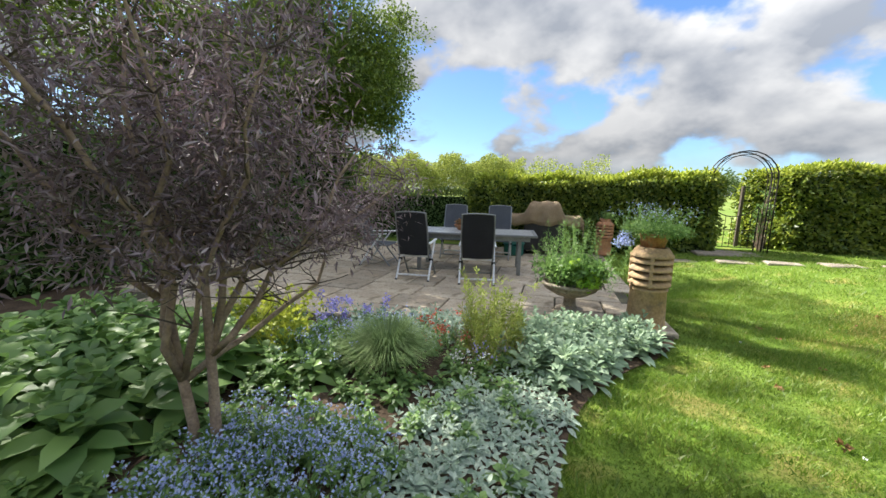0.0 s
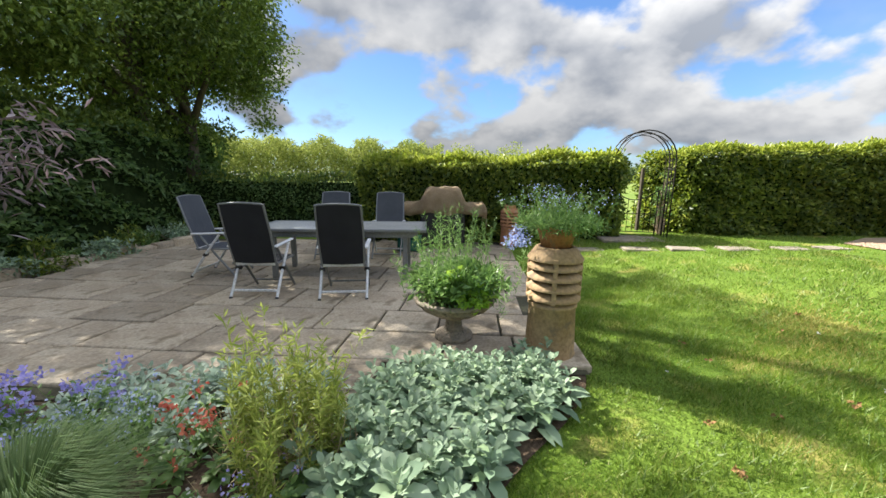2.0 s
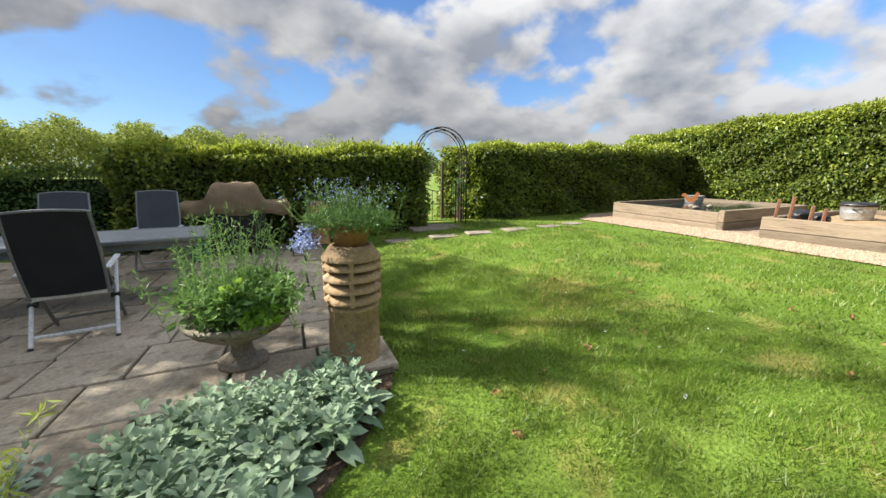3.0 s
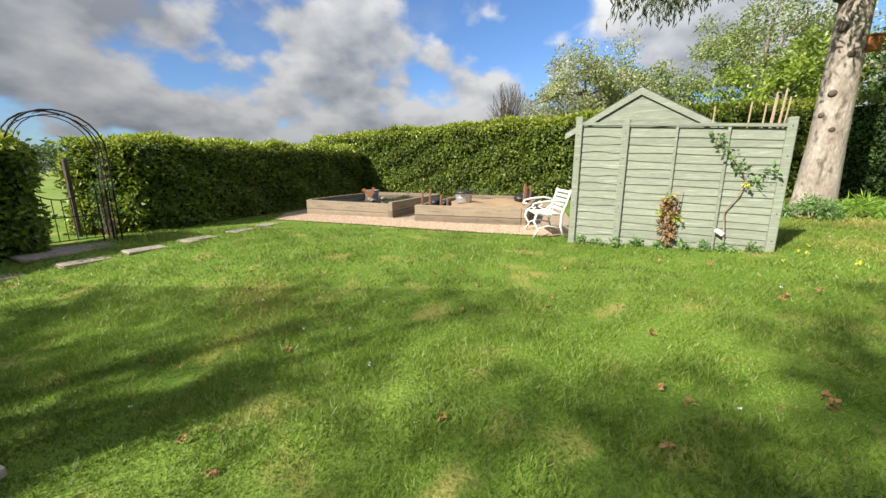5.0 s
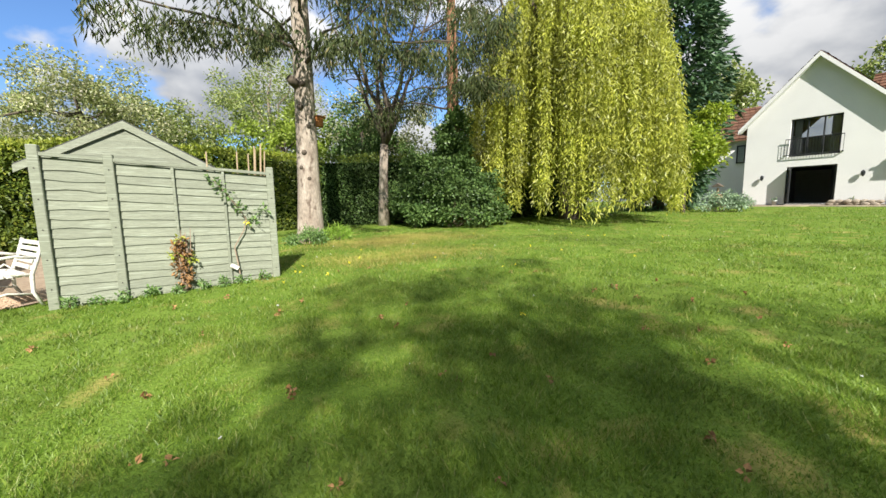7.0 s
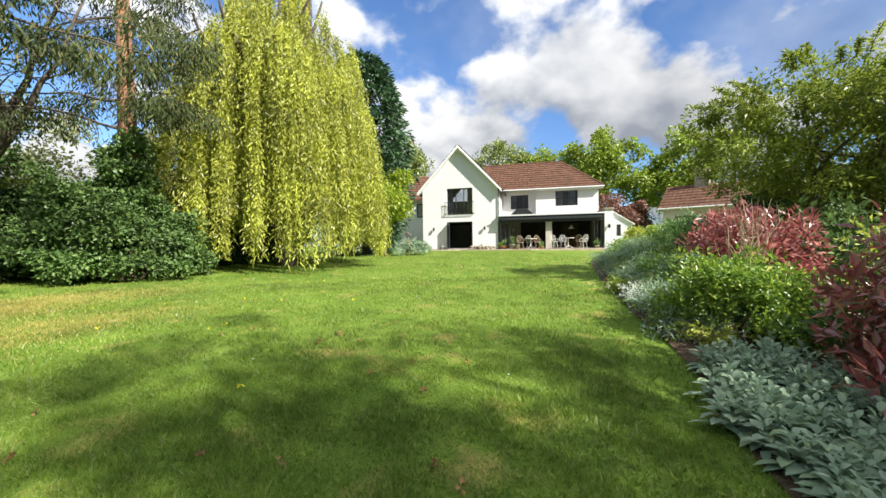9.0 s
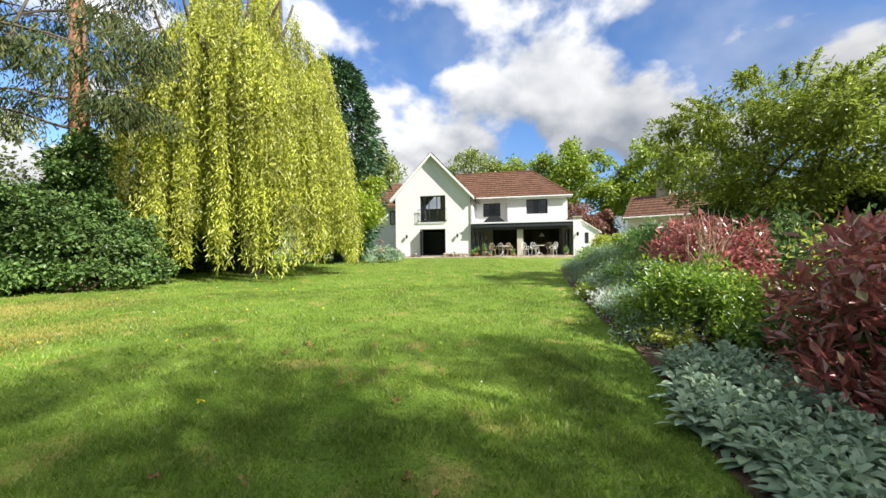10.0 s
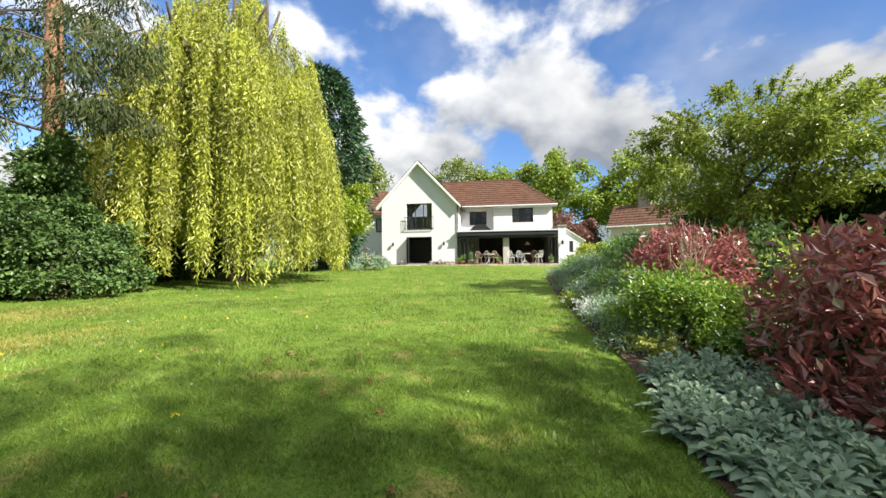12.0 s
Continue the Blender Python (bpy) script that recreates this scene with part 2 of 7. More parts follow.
foliage("leaf_laurel", (0.07, 0.12, 0.022), (0.24, 0.31, 0.042), 0.46, 0.45, gloss=0.03, third=(0.37, 0.40, 0.06))
foliage("leaf_laurel_tip_and_lit_end", (0.24, 0.32, 0.03), (0.46, 0.50, 0.08), 0.4, 0.4, gloss=0.03)
foliage("leaf_dark", (0.055, 0.11, 0.032), (0.16, 0.25, 0.07), 0.3, 0.4, gloss=0.025)
foliage("leaf_thorn", (0.07, 0.12, 0.024), (0.20, 0.27, 0.045), 0.25, 0.4)
foliage("leaf_purple", (0.11, 0.075, 0.085), (0.30, 0.22, 0.24), 0.4, 0.4, gloss=0.05, third=(0.48, 0.42, 0.43))
foliage("leaf_willow", (0.23, 0.27, 0.034), (0.55, 0.56, 0.085), 0.40, 0.45, spread=1.3, gloss=0.04)
foliage("leaf_needle", (0.034, 0.05, 0.02), (0.10, 0.125, 0.047), 0.22, 0.5, gloss=0.01, third=(0.22, 0.18, 0.09))
foliage("leaf_cypress", (0.028, 0.070, 0.034), (0.085, 0.155, 0.062), 0.15, 0.5)
foliage("leaf_lime", (0.19, 0.28, 0.02), (0.38, 0.45, 0.05), 0.4, 0.4)
foliage("leaf_oak", (0.17, 0.25, 0.03), (0.36, 0.45, 0.07), 0.4, 0.4)
foliage("leaf_spring", (0.15, 0.21, 0.05), (0.33, 0.39, 0.11), 0.38, 0.45, third=(0.50, 0.46, 0.30))
foliage("leaf_blossom", (0.217, 0.279, 0.078), (0.465, 0.465, 0.248), 0.4, 0.5, third=(0.66, 0.62, 0.52))
foliage("leaf_bronze", (0.155, 0.070, 0.054), (0.295, 0.155, 0.116), 0.3, 0.45)
foliage("leaf_photinia", (0.17, 0.058, 0.052), (0.40, 0.135, 0.11), 0.35, 0.25, gloss=0.07, third=(0.34, 0.36, 0.22))
foliage("leaf_photinia_bright", (0.26, 0.075, 0.07), (0.48, 0.18, 0.16), 0.35, 0.3, gloss=0.05, third=(0.62, 0.46, 0.38))
foliage("leaf_shrub", (0.07, 0.15, 0.02), (0.25, 0.38, 0.045), 0.38, 0.35, gloss=0.04, third=(0.50, 0.54, 0.09))
foliage("leaf_arching", (0.14, 0.20, 0.03), (0.36, 0.42, 0.065), 0.38, 0.4, spread=1.3, gloss=0.03)
foliage("leaf_grey", (0.195, 0.30, 0.185), (0.39, 0.50, 0.345), 0.28, 0.7, gloss=0.02, third=(0.28, 0.41, 0.19))
foliage("leaf_grey_small", (0.240, 0.336, 0.240), (0.504, 0.600, 0.480), 0.2, 0.7, gloss=0.03)
foliage("leaf_herb", (0.10, 0.20, 0.055), (0.26, 0.41, 0.115), 0.35, 0.45)
foliage("leaf_grass", (0.16, 0.26, 0.09), (0.37, 0.49, 0.20), 0.35, 0.5, gloss=0.03)
foliage("leaf_feather", (0.25, 0.33, 0.06), (0.50, 0.54, 0.15), 0.4, 0.5, gloss=0.02)
foliage("leaf_yellow", (0.29, 0.36, 0.04), (0.58, 0.61, 0.09), 0.4, 0.5)
foliage("leaf_fresh", (0.202, 0.372, 0.046), (0.434, 0.620, 0.093), 0.4, 0.45)
foliage("petal_blue", (0.38, 0.47, 0.82), (0.58, 0.64, 0.88), 0.35, 0.7, gloss=0.01)
foliage("petal_violet", (0.336, 0.312, 0.816), (0.528, 0.480, 0.850), 0.3, 0.7, gloss=0.02)
foliage("petal_coral", (0.660, 0.120, 0.084), (0.850, 0.288, 0.192), 0.3, 0.7, gloss=0.02)
foliage("petal_white", (0.744, 0.744, 0.696), (0.850, 0.850, 0.850), 0.3, 0.7, gloss=0.02)
foliage("petal_yellow", (0.780, 0.600, 0.036), (0.850, 0.792, 0.072), 0.3, 0.7, gloss=0.02)
foliage("blade", (0.10, 0.19, 0.018), (0.23, 0.33, 0.04), 0.40, 0.5, spread=1.0, gloss=0.03, third=(0.36, 0.36, 0.11))
foliage("blade_dry", (0.28, 0.27, 0.06), (0.46, 0.40, 0.12), 0.35, 0.5, spread=0.8, gloss=0.02)
foliage("wood_far", (0.20, 0.25, 0.06), (0.44, 0.47, 0.14), 0.3, 0.6, spread=1.4, gloss=0.0)
foliage("wood_far_dark", (0.070, 0.119, 0.042), (0.154, 0.210, 0.070), 0.3, 0.6, spread=1.2, gloss=0.02)

glass = bpy.data.materials.new("window_glass")
glass.use_nodes = True
gp = glass.node_tree.nodes["Principled BSDF"]
socket(gp, "Base Color", (0.9, 0.95, 0.95, 1)), socket(gp, "Roughness", 0.02), socket(gp, "Transmission Weight", 1.0)
MATS["window_glass"] = glass

# ---- mesh helpers ----
RNG = np.random.default_rng(7)


def ground_z(x, y):
    """The garden falls gently from the house to the patio; the east side lies a little higher."""
    yw = np.array([-200, -30, -25, -12, -4, 0, 3, 5, 7, 12, 60, 3000.0])
    zw = np.array([0.95, 0.93, 0.9, 0.54, 0.33, 0.0, -0.19, -0.27, -0.30, -0.17, -0.1, -0.1])
    ye = np.array([-200, -30, -25, -12, -4, 0, 3, 5, 8, 12, 60, 3000.0])
    ze = np.array([0.95, 0.93, 0.9, 0.54, 0.33, 0.1, 0.12, 0.1, 0.02, -0.02, -0.1, -0.1])
    x, y = np.asarray(x, float), np.asarray(y, float)
    k = np.clip((x - 2.5) / 5.0, 0, 1)
    k = k * k * (3 - 2 * k)
    return sum((1 - k) * np.interp(y + d, yw, zw) + k * np.interp(y + d, ye, ze) for d in (-1.2, -0.6, 0, 0.6, 1.2)) / 5


def gz(x, y):
    return float(ground_z(x, y))


def raw_mesh(name, verts, faces, mat, smooth=False):
    me = bpy.data.meshes.new(name)
    me.from_pydata(np.asarray(verts).tolist(), [], np.asarray(faces).tolist() if isinstance(faces, np.ndarray) else faces)
    me.materials.append(MATS[mat])
    if smooth:
        me.shade_smooth()
    return me


def put(name, me, parent=None, label=""):
    ob = new(name, me)
    if parent:
        ob.parent = parent
        ob.matrix_parent_inverse = parent.matrix_world.inverted()
    if label:
        ob["label"] = label
    return ob


def part(name, bm, mat, parent=None, label="", smooth=False):
    me = bpy.data.meshes.new(name)
    bm.to_mesh(me)
    bm.free()
    me.materials.append(MATS[mat])
    if smooth:
        me.shade_smooth()
    return put(name, me, parent, label)


def thing(name, x, y, z=None, turn=0.0, label="", category="", group="", kind=""):
    e = new(name)
    e.empty_display_size = 0.1
    e.matrix_world = pose(x, y, gz(x, y) if z is None else z, 0, 0, turn)
    return tagged(e, label, category, group, kind)


def local(name, bm, mat, parent, label="", smooth=False, at=None):
    """A part given in its parent's own axes."""
    me = bpy.data.meshes.new(name)
    bm.to_mesh(me)
    bm.free()
    me.materials.append(MATS[mat])
    if smooth:
        me.shade_smooth()
    ob = new(name, me)
    ob.parent = parent
    if at is not None:
        ob.matrix_basis = at
    if label:
        ob["label"] = label
    return ob


def local_mesh(name, me, parent, label="", at=None):
    ob = new(name, me)
    ob.parent = parent
    if at is not None:
        ob.matrix_basis = at
    if label:
        ob["label"] = label
    return ob


def box(bm, x0, x1, y0, y1, z0, z1, bevel=0.0, m=None):
    r = bmesh.ops.create_cube(bm, size=1.0)["verts"]
    bmesh.ops.scale(bm, vec=(x1 - x0, y1 - y0, z1 - z0), verts=r)
    bmesh.ops.translate(bm, vec=((x0 + x1) / 2, (y0 + y1) / 2, (z0 + z1) / 2), verts=r)
    if bevel:
        es = list({e for v in r for e in v.link_edges})
        r = bmesh.ops.bevel(bm, geom=es, offset=bevel, segments=1, affect="EDGES", profile=0.5)["verts"]
    if m is not None:
        bmesh.ops.transform(bm, matrix=m, verts=list(r))
    return bm


def cuboid(*a, **k):
    return box(bmesh.new(), *a, **k)


def tube(points, radii, sides=8, cap=True):
    """A bent tube through points with a radius at each."""
    bm = bmesh.new()
    rings = []
    pts = [Vector(p) for p in points]
    for i, p in enumerate(pts):
        d = (pts[min(i + 1, len(pts) - 1)] - pts[max(i - 1, 0)]).normalized()
        side = d.cross(Vector((0.31, 0.17, 0.93)) if abs(d.z) < 0.9 else Vector((1, 0.2, 0))).normalized()
        up = d.cross(side)
        r = radii[i] if hasattr(radii, "__len__") else radii
        rings.append([bm.verts.new(p + (side * math.cos(2 * math.pi * k / sides) + up * math.sin(2 * math.pi * k / sides)) * r) for k in range(sides)])
    for a, b in zip(rings, rings[1:]):
        for k in range(sides):
            bm.faces.new((a[k], a[(k + 1) % sides], b[(k + 1) % sides], b[k]))
    if cap:
        bm.faces.new(rings[0][::-1]), bm.faces.new(rings[-1])
    bmesh.ops.recalc_face_normals(bm, faces=bm.faces)
    return bm


def lathe(profile, sides=32, cap=True, wobble=0.0):
    """Turned shape from (radius, height) pairs."""
    bm = bmesh.new()
    rings = []
    for r, z in profile:
        rings.append([bm.verts.new((r * math.cos(2 * math.pi * k / sides) * (1 + random.uniform(-wobble, wobble)),
                                    r * math.sin(2 * math.pi * k / sides) * (1 + random.uniform(-wobble, wobble)), z)) for k in range(sides)])
    for a, b in zip(rings, rings[1:]):
        for k in range(sides):
            bm.faces.new((a[k], a[(k + 1) % sides], b[(k + 1) % sides], b[k]))
    if cap:
        bm.faces.new(rings[0][::-1]), bm.faces.new(rings[-1])
    return bm


def join(*bms):
    out = bmesh.new()
    for b in bms:
        me = bpy.data.meshes.new("tmp")
        b.to_mesh(me)
        b.free()
        out.from_mesh(me)
        bpy.data.meshes.remove(me)
    return out


def unit(v):
    return v / np.maximum(np.linalg.norm(v, axis=1, keepdims=True), 1e-9)


def leaves(P, along, face, length, width, fold=0.25):
    """Leaf blades: from each point, along a direction, facing a way; a pointed quad creased along its middle."""
    n = len(P)
    d = unit(np.asarray(along, float))
    s = unit(np.cross(d, np.asarray(face, float)))
    up = np.cross(s, d)
    L = np.broadcast_to(np.asarray(length, float), (n,))[:, None]
    W = np.broadcast_to(np.asarray(width, float), (n,))[:, None]
    V = np.empty((n, 4, 3))
    V[:, 0] = P
    V[:, 1] = P + d * L * 0.48 + s * W * 0.5 + up * W * fold
    V[:, 2] = P + d * L
    V[:, 3] = P + d * L * 0.48 - s * W * 0.5 + up * W * fold
    return V.reshape(-1, 3), np.arange(n * 4).reshape(n, 4)


def leaf_mesh(name, P, along, face, length, width, mat, fold=0.25):
    V, F = leaves(np.asarray(P), along, face, length, width, fold)
    return raw_mesh(name, V, F, mat)


def rand_dirs(n):
    return unit(RNG.normal(size=(n, 3)))


def ball_points(n, shell=0.55):
    return rand_dirs(n) * (shell + (1 - shell) * RNG.random((n, 1))) ** 0.8

# ---- ground ----
def axis(fine0, fine1, step, far):
    a = list(np.arange(fine0, fine1 + 1e-6, step))
    s, lo, hi = step, fine0, fine1
    while hi < far:
        s *= 1.35
        lo, hi = lo - s, hi + s
        a = [lo] + a + [hi]
    return np.array(a)


def sheet(name, xs, ys, mat, lift=0.0, keep=None):
    X, Y = np.meshgrid(xs, ys)
    V = np.stack([X, Y, ground_z(X, Y) + lift], -1).reshape(-1, 3)
    nx = len(xs)
    F = [(j * nx + i, j * nx + i + 1, (j + 1) * nx + i + 1, (j + 1) * nx + i) for j in range(len(ys) - 1) for i in range(nx - 1)
         if keep is None or keep((xs[i] + xs[i + 1]) / 2, (ys[j] + ys[j + 1]) / 2)]
    me = raw_mesh(name, V, F, mat, smooth=True)
    return me


def inside(poly):
    pts = list(poly)

    def test(x, y):
        c = False
        for (x0, y0), (x1, y1) in zip(pts, pts[1:] + pts[:1]):
            if (y0 > y) != (y1 > y) and x < (x1 - x0) * (y - y0) / (y1 - y0) + x0:
                c = not c
        return c
    return test


def inside_many(poly, x, y):
    pts = list(poly)
    c = np.zeros(len(x), bool)
    for (x0, y0), (x1, y1) in zip(pts, pts[1:] + pts[:1]):
        if y0 != y1:
            c ^= ((y0 > y) != (y1 > y)) & (x < (x1 - x0) * (y - y0) / (y1 - y0) + x0)
    return c


def spline(points, n=6, closed=False):
    """A smooth line through points."""
    p = [Vector(q) for q in points]
    out = []
    last = len(p) if closed else len(p) - 1
    for i in range(last):
        a, b = p[i], p[(i + 1) % len(p)]
        z0 = p[i - 1] if (i > 0 or closed) else a
        z1 = p[(i + 2) % len(p)] if (i + 2 < len(p) or closed) else b
        for k in range(n):
            t = k / n
            out.append(0.5 * (2 * a + (b - z0) * t + (2 * z0 - 5 * a + 4 * b - z1) * t * t + (3 * a - z0 - 3 * b + z1) * t ** 3))
    if not closed:
        out.append(p[-1])
    return [tuple(q) for q in out]


def flat_shape(name, poly, mat, lift, step=0.4, wave=0.0):
    """A patch of ground cover with a clean outline, cut into strips and laid on the ground's slope."""
    bm = bmesh.new()
    bm.faces.new([bm.verts.new((x, y, 0)) for x, y in poly])
    bmesh.ops.triangulate(bm, faces=bm.faces[:])
    for ax in (1, 0):
        lo, hi = min(p[ax] for p in poly), max(p[ax] for p in poly)
        for c in np.arange(lo + step, hi, step):
            co, no = [0, 0, 0], [0, 0, 0]
            co[ax], no[ax] = c, 1
            bmesh.ops.bisect_plane(bm, geom=bm.verts[:] + bm.edges[:] + bm.faces[:], plane_co=co, plane_no=no)
    for v in bm.verts:
        v.co.z = gz(v.co.x, v.co.y) + lift + wave * 0.5 * (math.sin(v.co.x * 7.1 + v.co.y * 3.3) + math.sin(v.co.y * 8.7 - v.co.x * 2.1))
    bmesh.ops.recalc_face_normals(bm, faces=bm.faces)
    me = bpy.data.meshes.new(name)
    bm.to_mesh(me)
    bm.free()
    me.materials.append(MATS[mat])
    me.shade_smooth()
    return me


ground = tagged(put("ground", sheet("ground", axis(-22, 26, 0.75, 900), axis(-34, 20, 0.75, 900), "lawn")),
                "green mown lawn, worn yellow in places", "lawn", kind="structure")
field = put("meadow", sheet("meadow", axis(-40, 60, 4, 900), np.concatenate([np.arange(13.5, 60, 3), np.geomspace(62, 850, 20)]), "field", 0.02))
tagged(field, "pale grass field beyond the garden hedge", "field", kind="structure")

# outline of the planted border, from the patio round the curved lawn edge to the far west side
LAWN_EDGE = [(2.42, 3.62), (2.3, 3.42), (2.03, 3.15), (1.62, 2.85), (1.25, 2.55), (0.92, 2.2), (0.66, 1.75), (0.45, 1.3), (0.1, 0.95), (-0.3, 0.45), (-0.6, -0.1),
             (-0.85, -0.8), (-1.15, -1.5), (-1.6, -2.3), (-1.95, -3.1), (-2.3, -4.1), (-2.9, -5.4), (-3.8, -7.4), (-5.2, -10.2), (-6.8, -13.2), (-9.0, -16.5)]
BED = spline(LAWN_EDGE) + [(-14, -17), (-14, 6), (-9, 6), (-5.0, 6.2), (-4.3, 4.6), (-3.0, 4.3), (-1.0, 4.1), (0.6, 4.0), (1.6, 3.85)]
bed = tagged(put("flower_bed", flat_shape("flower_bed", BED, "soil", 0.02, 0.5, 0.012)), "dark bare soil of the planted border", "soil", kind="structure")
WEST = [(-4.3, 4.6), (-4.15, 6.9), (-3.7, 8.45), (-2.55, 9.95), (-2.0, 12.5), (-14, 13.0), (-14, 4.6)]
west_bed = tagged(put("soil_bed", flat_shape("soil_bed", WEST, "soil", 0.026, 0.8, 0.012)), "dark soil under the trees beside the patio", "soil", kind="structure")
PATIO = [(2.42, 3.55), (2.68, 4.94), (3.05, 6.2), (3.56, 7.93), (3.95, 9.25), (0.9, 9.95), (-2.45, 10.4), (-2.55, 9.95), (-3.7, 8.45), (-4.15, 6.9), (-4.3, 4.6), (-3.0, 4.2), (-1.0, 3.95), (0.6, 3.85), (1.6, 3.7)]
patio = tagged(put("patio", flat_shape("patio", PATIO, "joint", 0.03, 0.5)), "mossy dark joints between old stone paving slabs", "patio", kind="structure")
GRAVEL = spline([(9.95, 6.6), (9.6, 5.7), (9.05, 4.2), (8.47, 2.5), (8.1, 1.0), (7.85, 0.1)], 5) + [(8.1, -0.5), (14.5, -1.2), (16.8, 6.6), (11.4, 7.1)]
gravel = tagged(put("gravel", flat_shape("gravel", GRAVEL, "gravel_base", 0.02, 0.6)), "pale pinkish gravel round the raised beds", "gravel", kind="structure")


# ---- hedges ----
def hedge(base, top, n, label, leaf=0.09, mats=("leaf_laurel", "leaf_laurel_tip_and_lit_end"), tip=0.8, bumps=0.10):
    """A clipped hedge over a four-cornered footprint (front-left, front-right, back-right, back-left), top = heights at those corners."""
    c = [Vector((x, y)) for x, y in base]
    e = thing("hedge", *((c[0] + c[1]) / 2), label=label, category="hedge")
    o = e.matrix_world.translation

    def on(u, v, w):
        """u along, v through, w up, all 0..1; gives world points."""
        u, v, w = [np.asarray(a, float) for a in (u, v, w)]
        x = (c[0].x * (1 - u) + c[1].x * u) * (1 - v) + (c[3].x * (1 - u) + c[2].x * u) * v
        y = (c[0].y * (1 - u) + c[1].y * u) * (1 - v) + (c[3].y * (1 - u) + c[2].y * u) * v
        h = (top[0] * (1 - u) + top[1] * u) * (1 - v) + (top[3] * (1 - u) + top[2] * u) * v
        return np.stack([x, y, ground_z(x, y) + w * h], -1)

    # solid core closes the view through; inner shade is in its near-black green
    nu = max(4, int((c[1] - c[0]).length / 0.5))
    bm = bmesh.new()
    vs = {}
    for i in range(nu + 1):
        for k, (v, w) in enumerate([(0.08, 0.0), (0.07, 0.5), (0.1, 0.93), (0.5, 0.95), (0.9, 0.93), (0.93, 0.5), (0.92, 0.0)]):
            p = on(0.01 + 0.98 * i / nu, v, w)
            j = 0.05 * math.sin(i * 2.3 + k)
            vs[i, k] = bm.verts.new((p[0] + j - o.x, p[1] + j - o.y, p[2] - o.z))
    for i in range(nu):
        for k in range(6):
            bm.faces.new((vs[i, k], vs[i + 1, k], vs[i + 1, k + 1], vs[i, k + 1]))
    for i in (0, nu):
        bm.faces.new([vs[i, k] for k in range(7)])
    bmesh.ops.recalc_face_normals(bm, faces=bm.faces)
    local("core", bm, "hedge_core", e, "solid core, the hedge's inner shade put into its dark colour")
    # leaves over front, back, ends and top
    L, D, H = (c[1] - c[0]).length, (c[3] - c[0]).length, sum(top) / 4
    front = np.array([(c[1] - c[0]).y, -(c[1] - c[0]).x, 0.0]) / L
    along = np.array([(c[1] - c[0]).x, (c[1] - c[0]).y, 0.0]) / L
    areas = np.array([L * H, L * H * 0.35, D * H, D * H, L * D])
    cnt = (n * areas / areas.sum()).astype(int)
    P, N = [], []
    for k, q in enumerate(cnt):
        a, b = RNG.random(q), RNG.random(q)
        if k == 0:
            P.append(on(a, np.zeros(q), b)), N.append(np.tile(front, (q, 1)))
        elif k == 1:
            P.append(on(a, np.ones(q), b)), N.append(np.tile(-front, (q, 1)))
        elif k == 2:
            P.append(on(np.zeros(q), a, b)), N.append(np.tile(-along, (q, 1)))
        elif k == 3:
            P.append(on(np.ones(q), a, b)), N.append(np.tile(along, (q, 1)))
        else:
            P.append(on(a, b, np.ones(q))), N.append(np.tile((0, 0, 1.0), (q, 1)))
    P, N = np.concatenate(P), np.concatenate(N)
    swell = bumps * (np.sin(P[:, 0] * 2.9 + P[:, 2] * 3.7) * np.sin(P[:, 1] * 2.3 + P[:, 2] * 2.9 + 1.0))
    P = P + N * (swell + RNG.normal(0, 0.055, len(P)))[:, None] - np.array(o)
    hts = np.concatenate([np.full(q, k == 4) for k, q in enumerate(cnt)])
    rel = (P[:, 2] + o.z - ground_z(P[:, 0] + o.x, P[:, 1] + o.y)) / H
    # left end takes yellow leaves too: its sunlit look is put into colour
    ends = np.concatenate([np.full(q, k == 2) for k, q in enumerate(cnt)])
    isx = (ends & (RNG.random(len(P)) < tip * 0.5)) | (hts & (RNG.random(len(P)) < tip)) | ((rel > 0.93) & (RNG.random(len(P)) < tip * 0.8))
    d = unit(N * 0.7 + rand_dirs(len(P)) * 0.9 + np.array([0, 0, -0.25]))
    d[hts] = unit(rand_dirs(int(hts.sum())) * 0.8 + np.array([0, 0, 0.9]))
    f = unit(N + rand_dirs(len(P)) * 0.75 + np.array([0, 0, 0.45]))
    ln = leaf * (0.7 + 0.6 * RNG.random(len(P)))
    for name, mask, mat in (("leaves", ~isx, mats[0]), ("new_growth", isx, mats[1])):
        if mask.any():
            ob = local_mesh(name, leaf_mesh(name, P[mask], d[mask], f[mask], ln[mask], ln[mask] * 0.5, mat), e,
                            "fresh yellow-green shoots on top, sunlit look coloured onto the left end" if name == "new_growth" else "")
            ob["kind"] = "stuff"
    return e


hedge([(0.85, 9.95), (6.2, 8.3), (6.5, 9.2), (0.95, 11.0)], (1.8, 1.76, 1.76, 1.8), 30000, "clipped laurel hedge with yellow-green top beside the gate", leaf=0.105)
hedge([(8.0, 8.37), (16.4, 6.6), (16.7, 7.8), (7.75, 9.6)], (1.82, 2.05, 2.05, 1.82), 40000, "clipped laurel hedge running from the gate to the corner", leaf=0.11)
hedge([(-3.6, 11.6), (1.1, 10.9), (1.2, 11.9), (-3.4, 12.6)], (1.35, 1.35, 1.3, 1.3), 10000, "low dark hedge at the end of the patio", leaf=0.085, mats=("leaf_dark", "leaf_laurel"), tip=0.5)
hedge([(17.5, 9.0), (14.9, -0.5), (16.2, -1.0), (18.9, 8.6)], (2.62, 2.85, 2.85, 2.62), 56000, "tall clipped laurel hedge behind the raised beds", leaf=0.12)
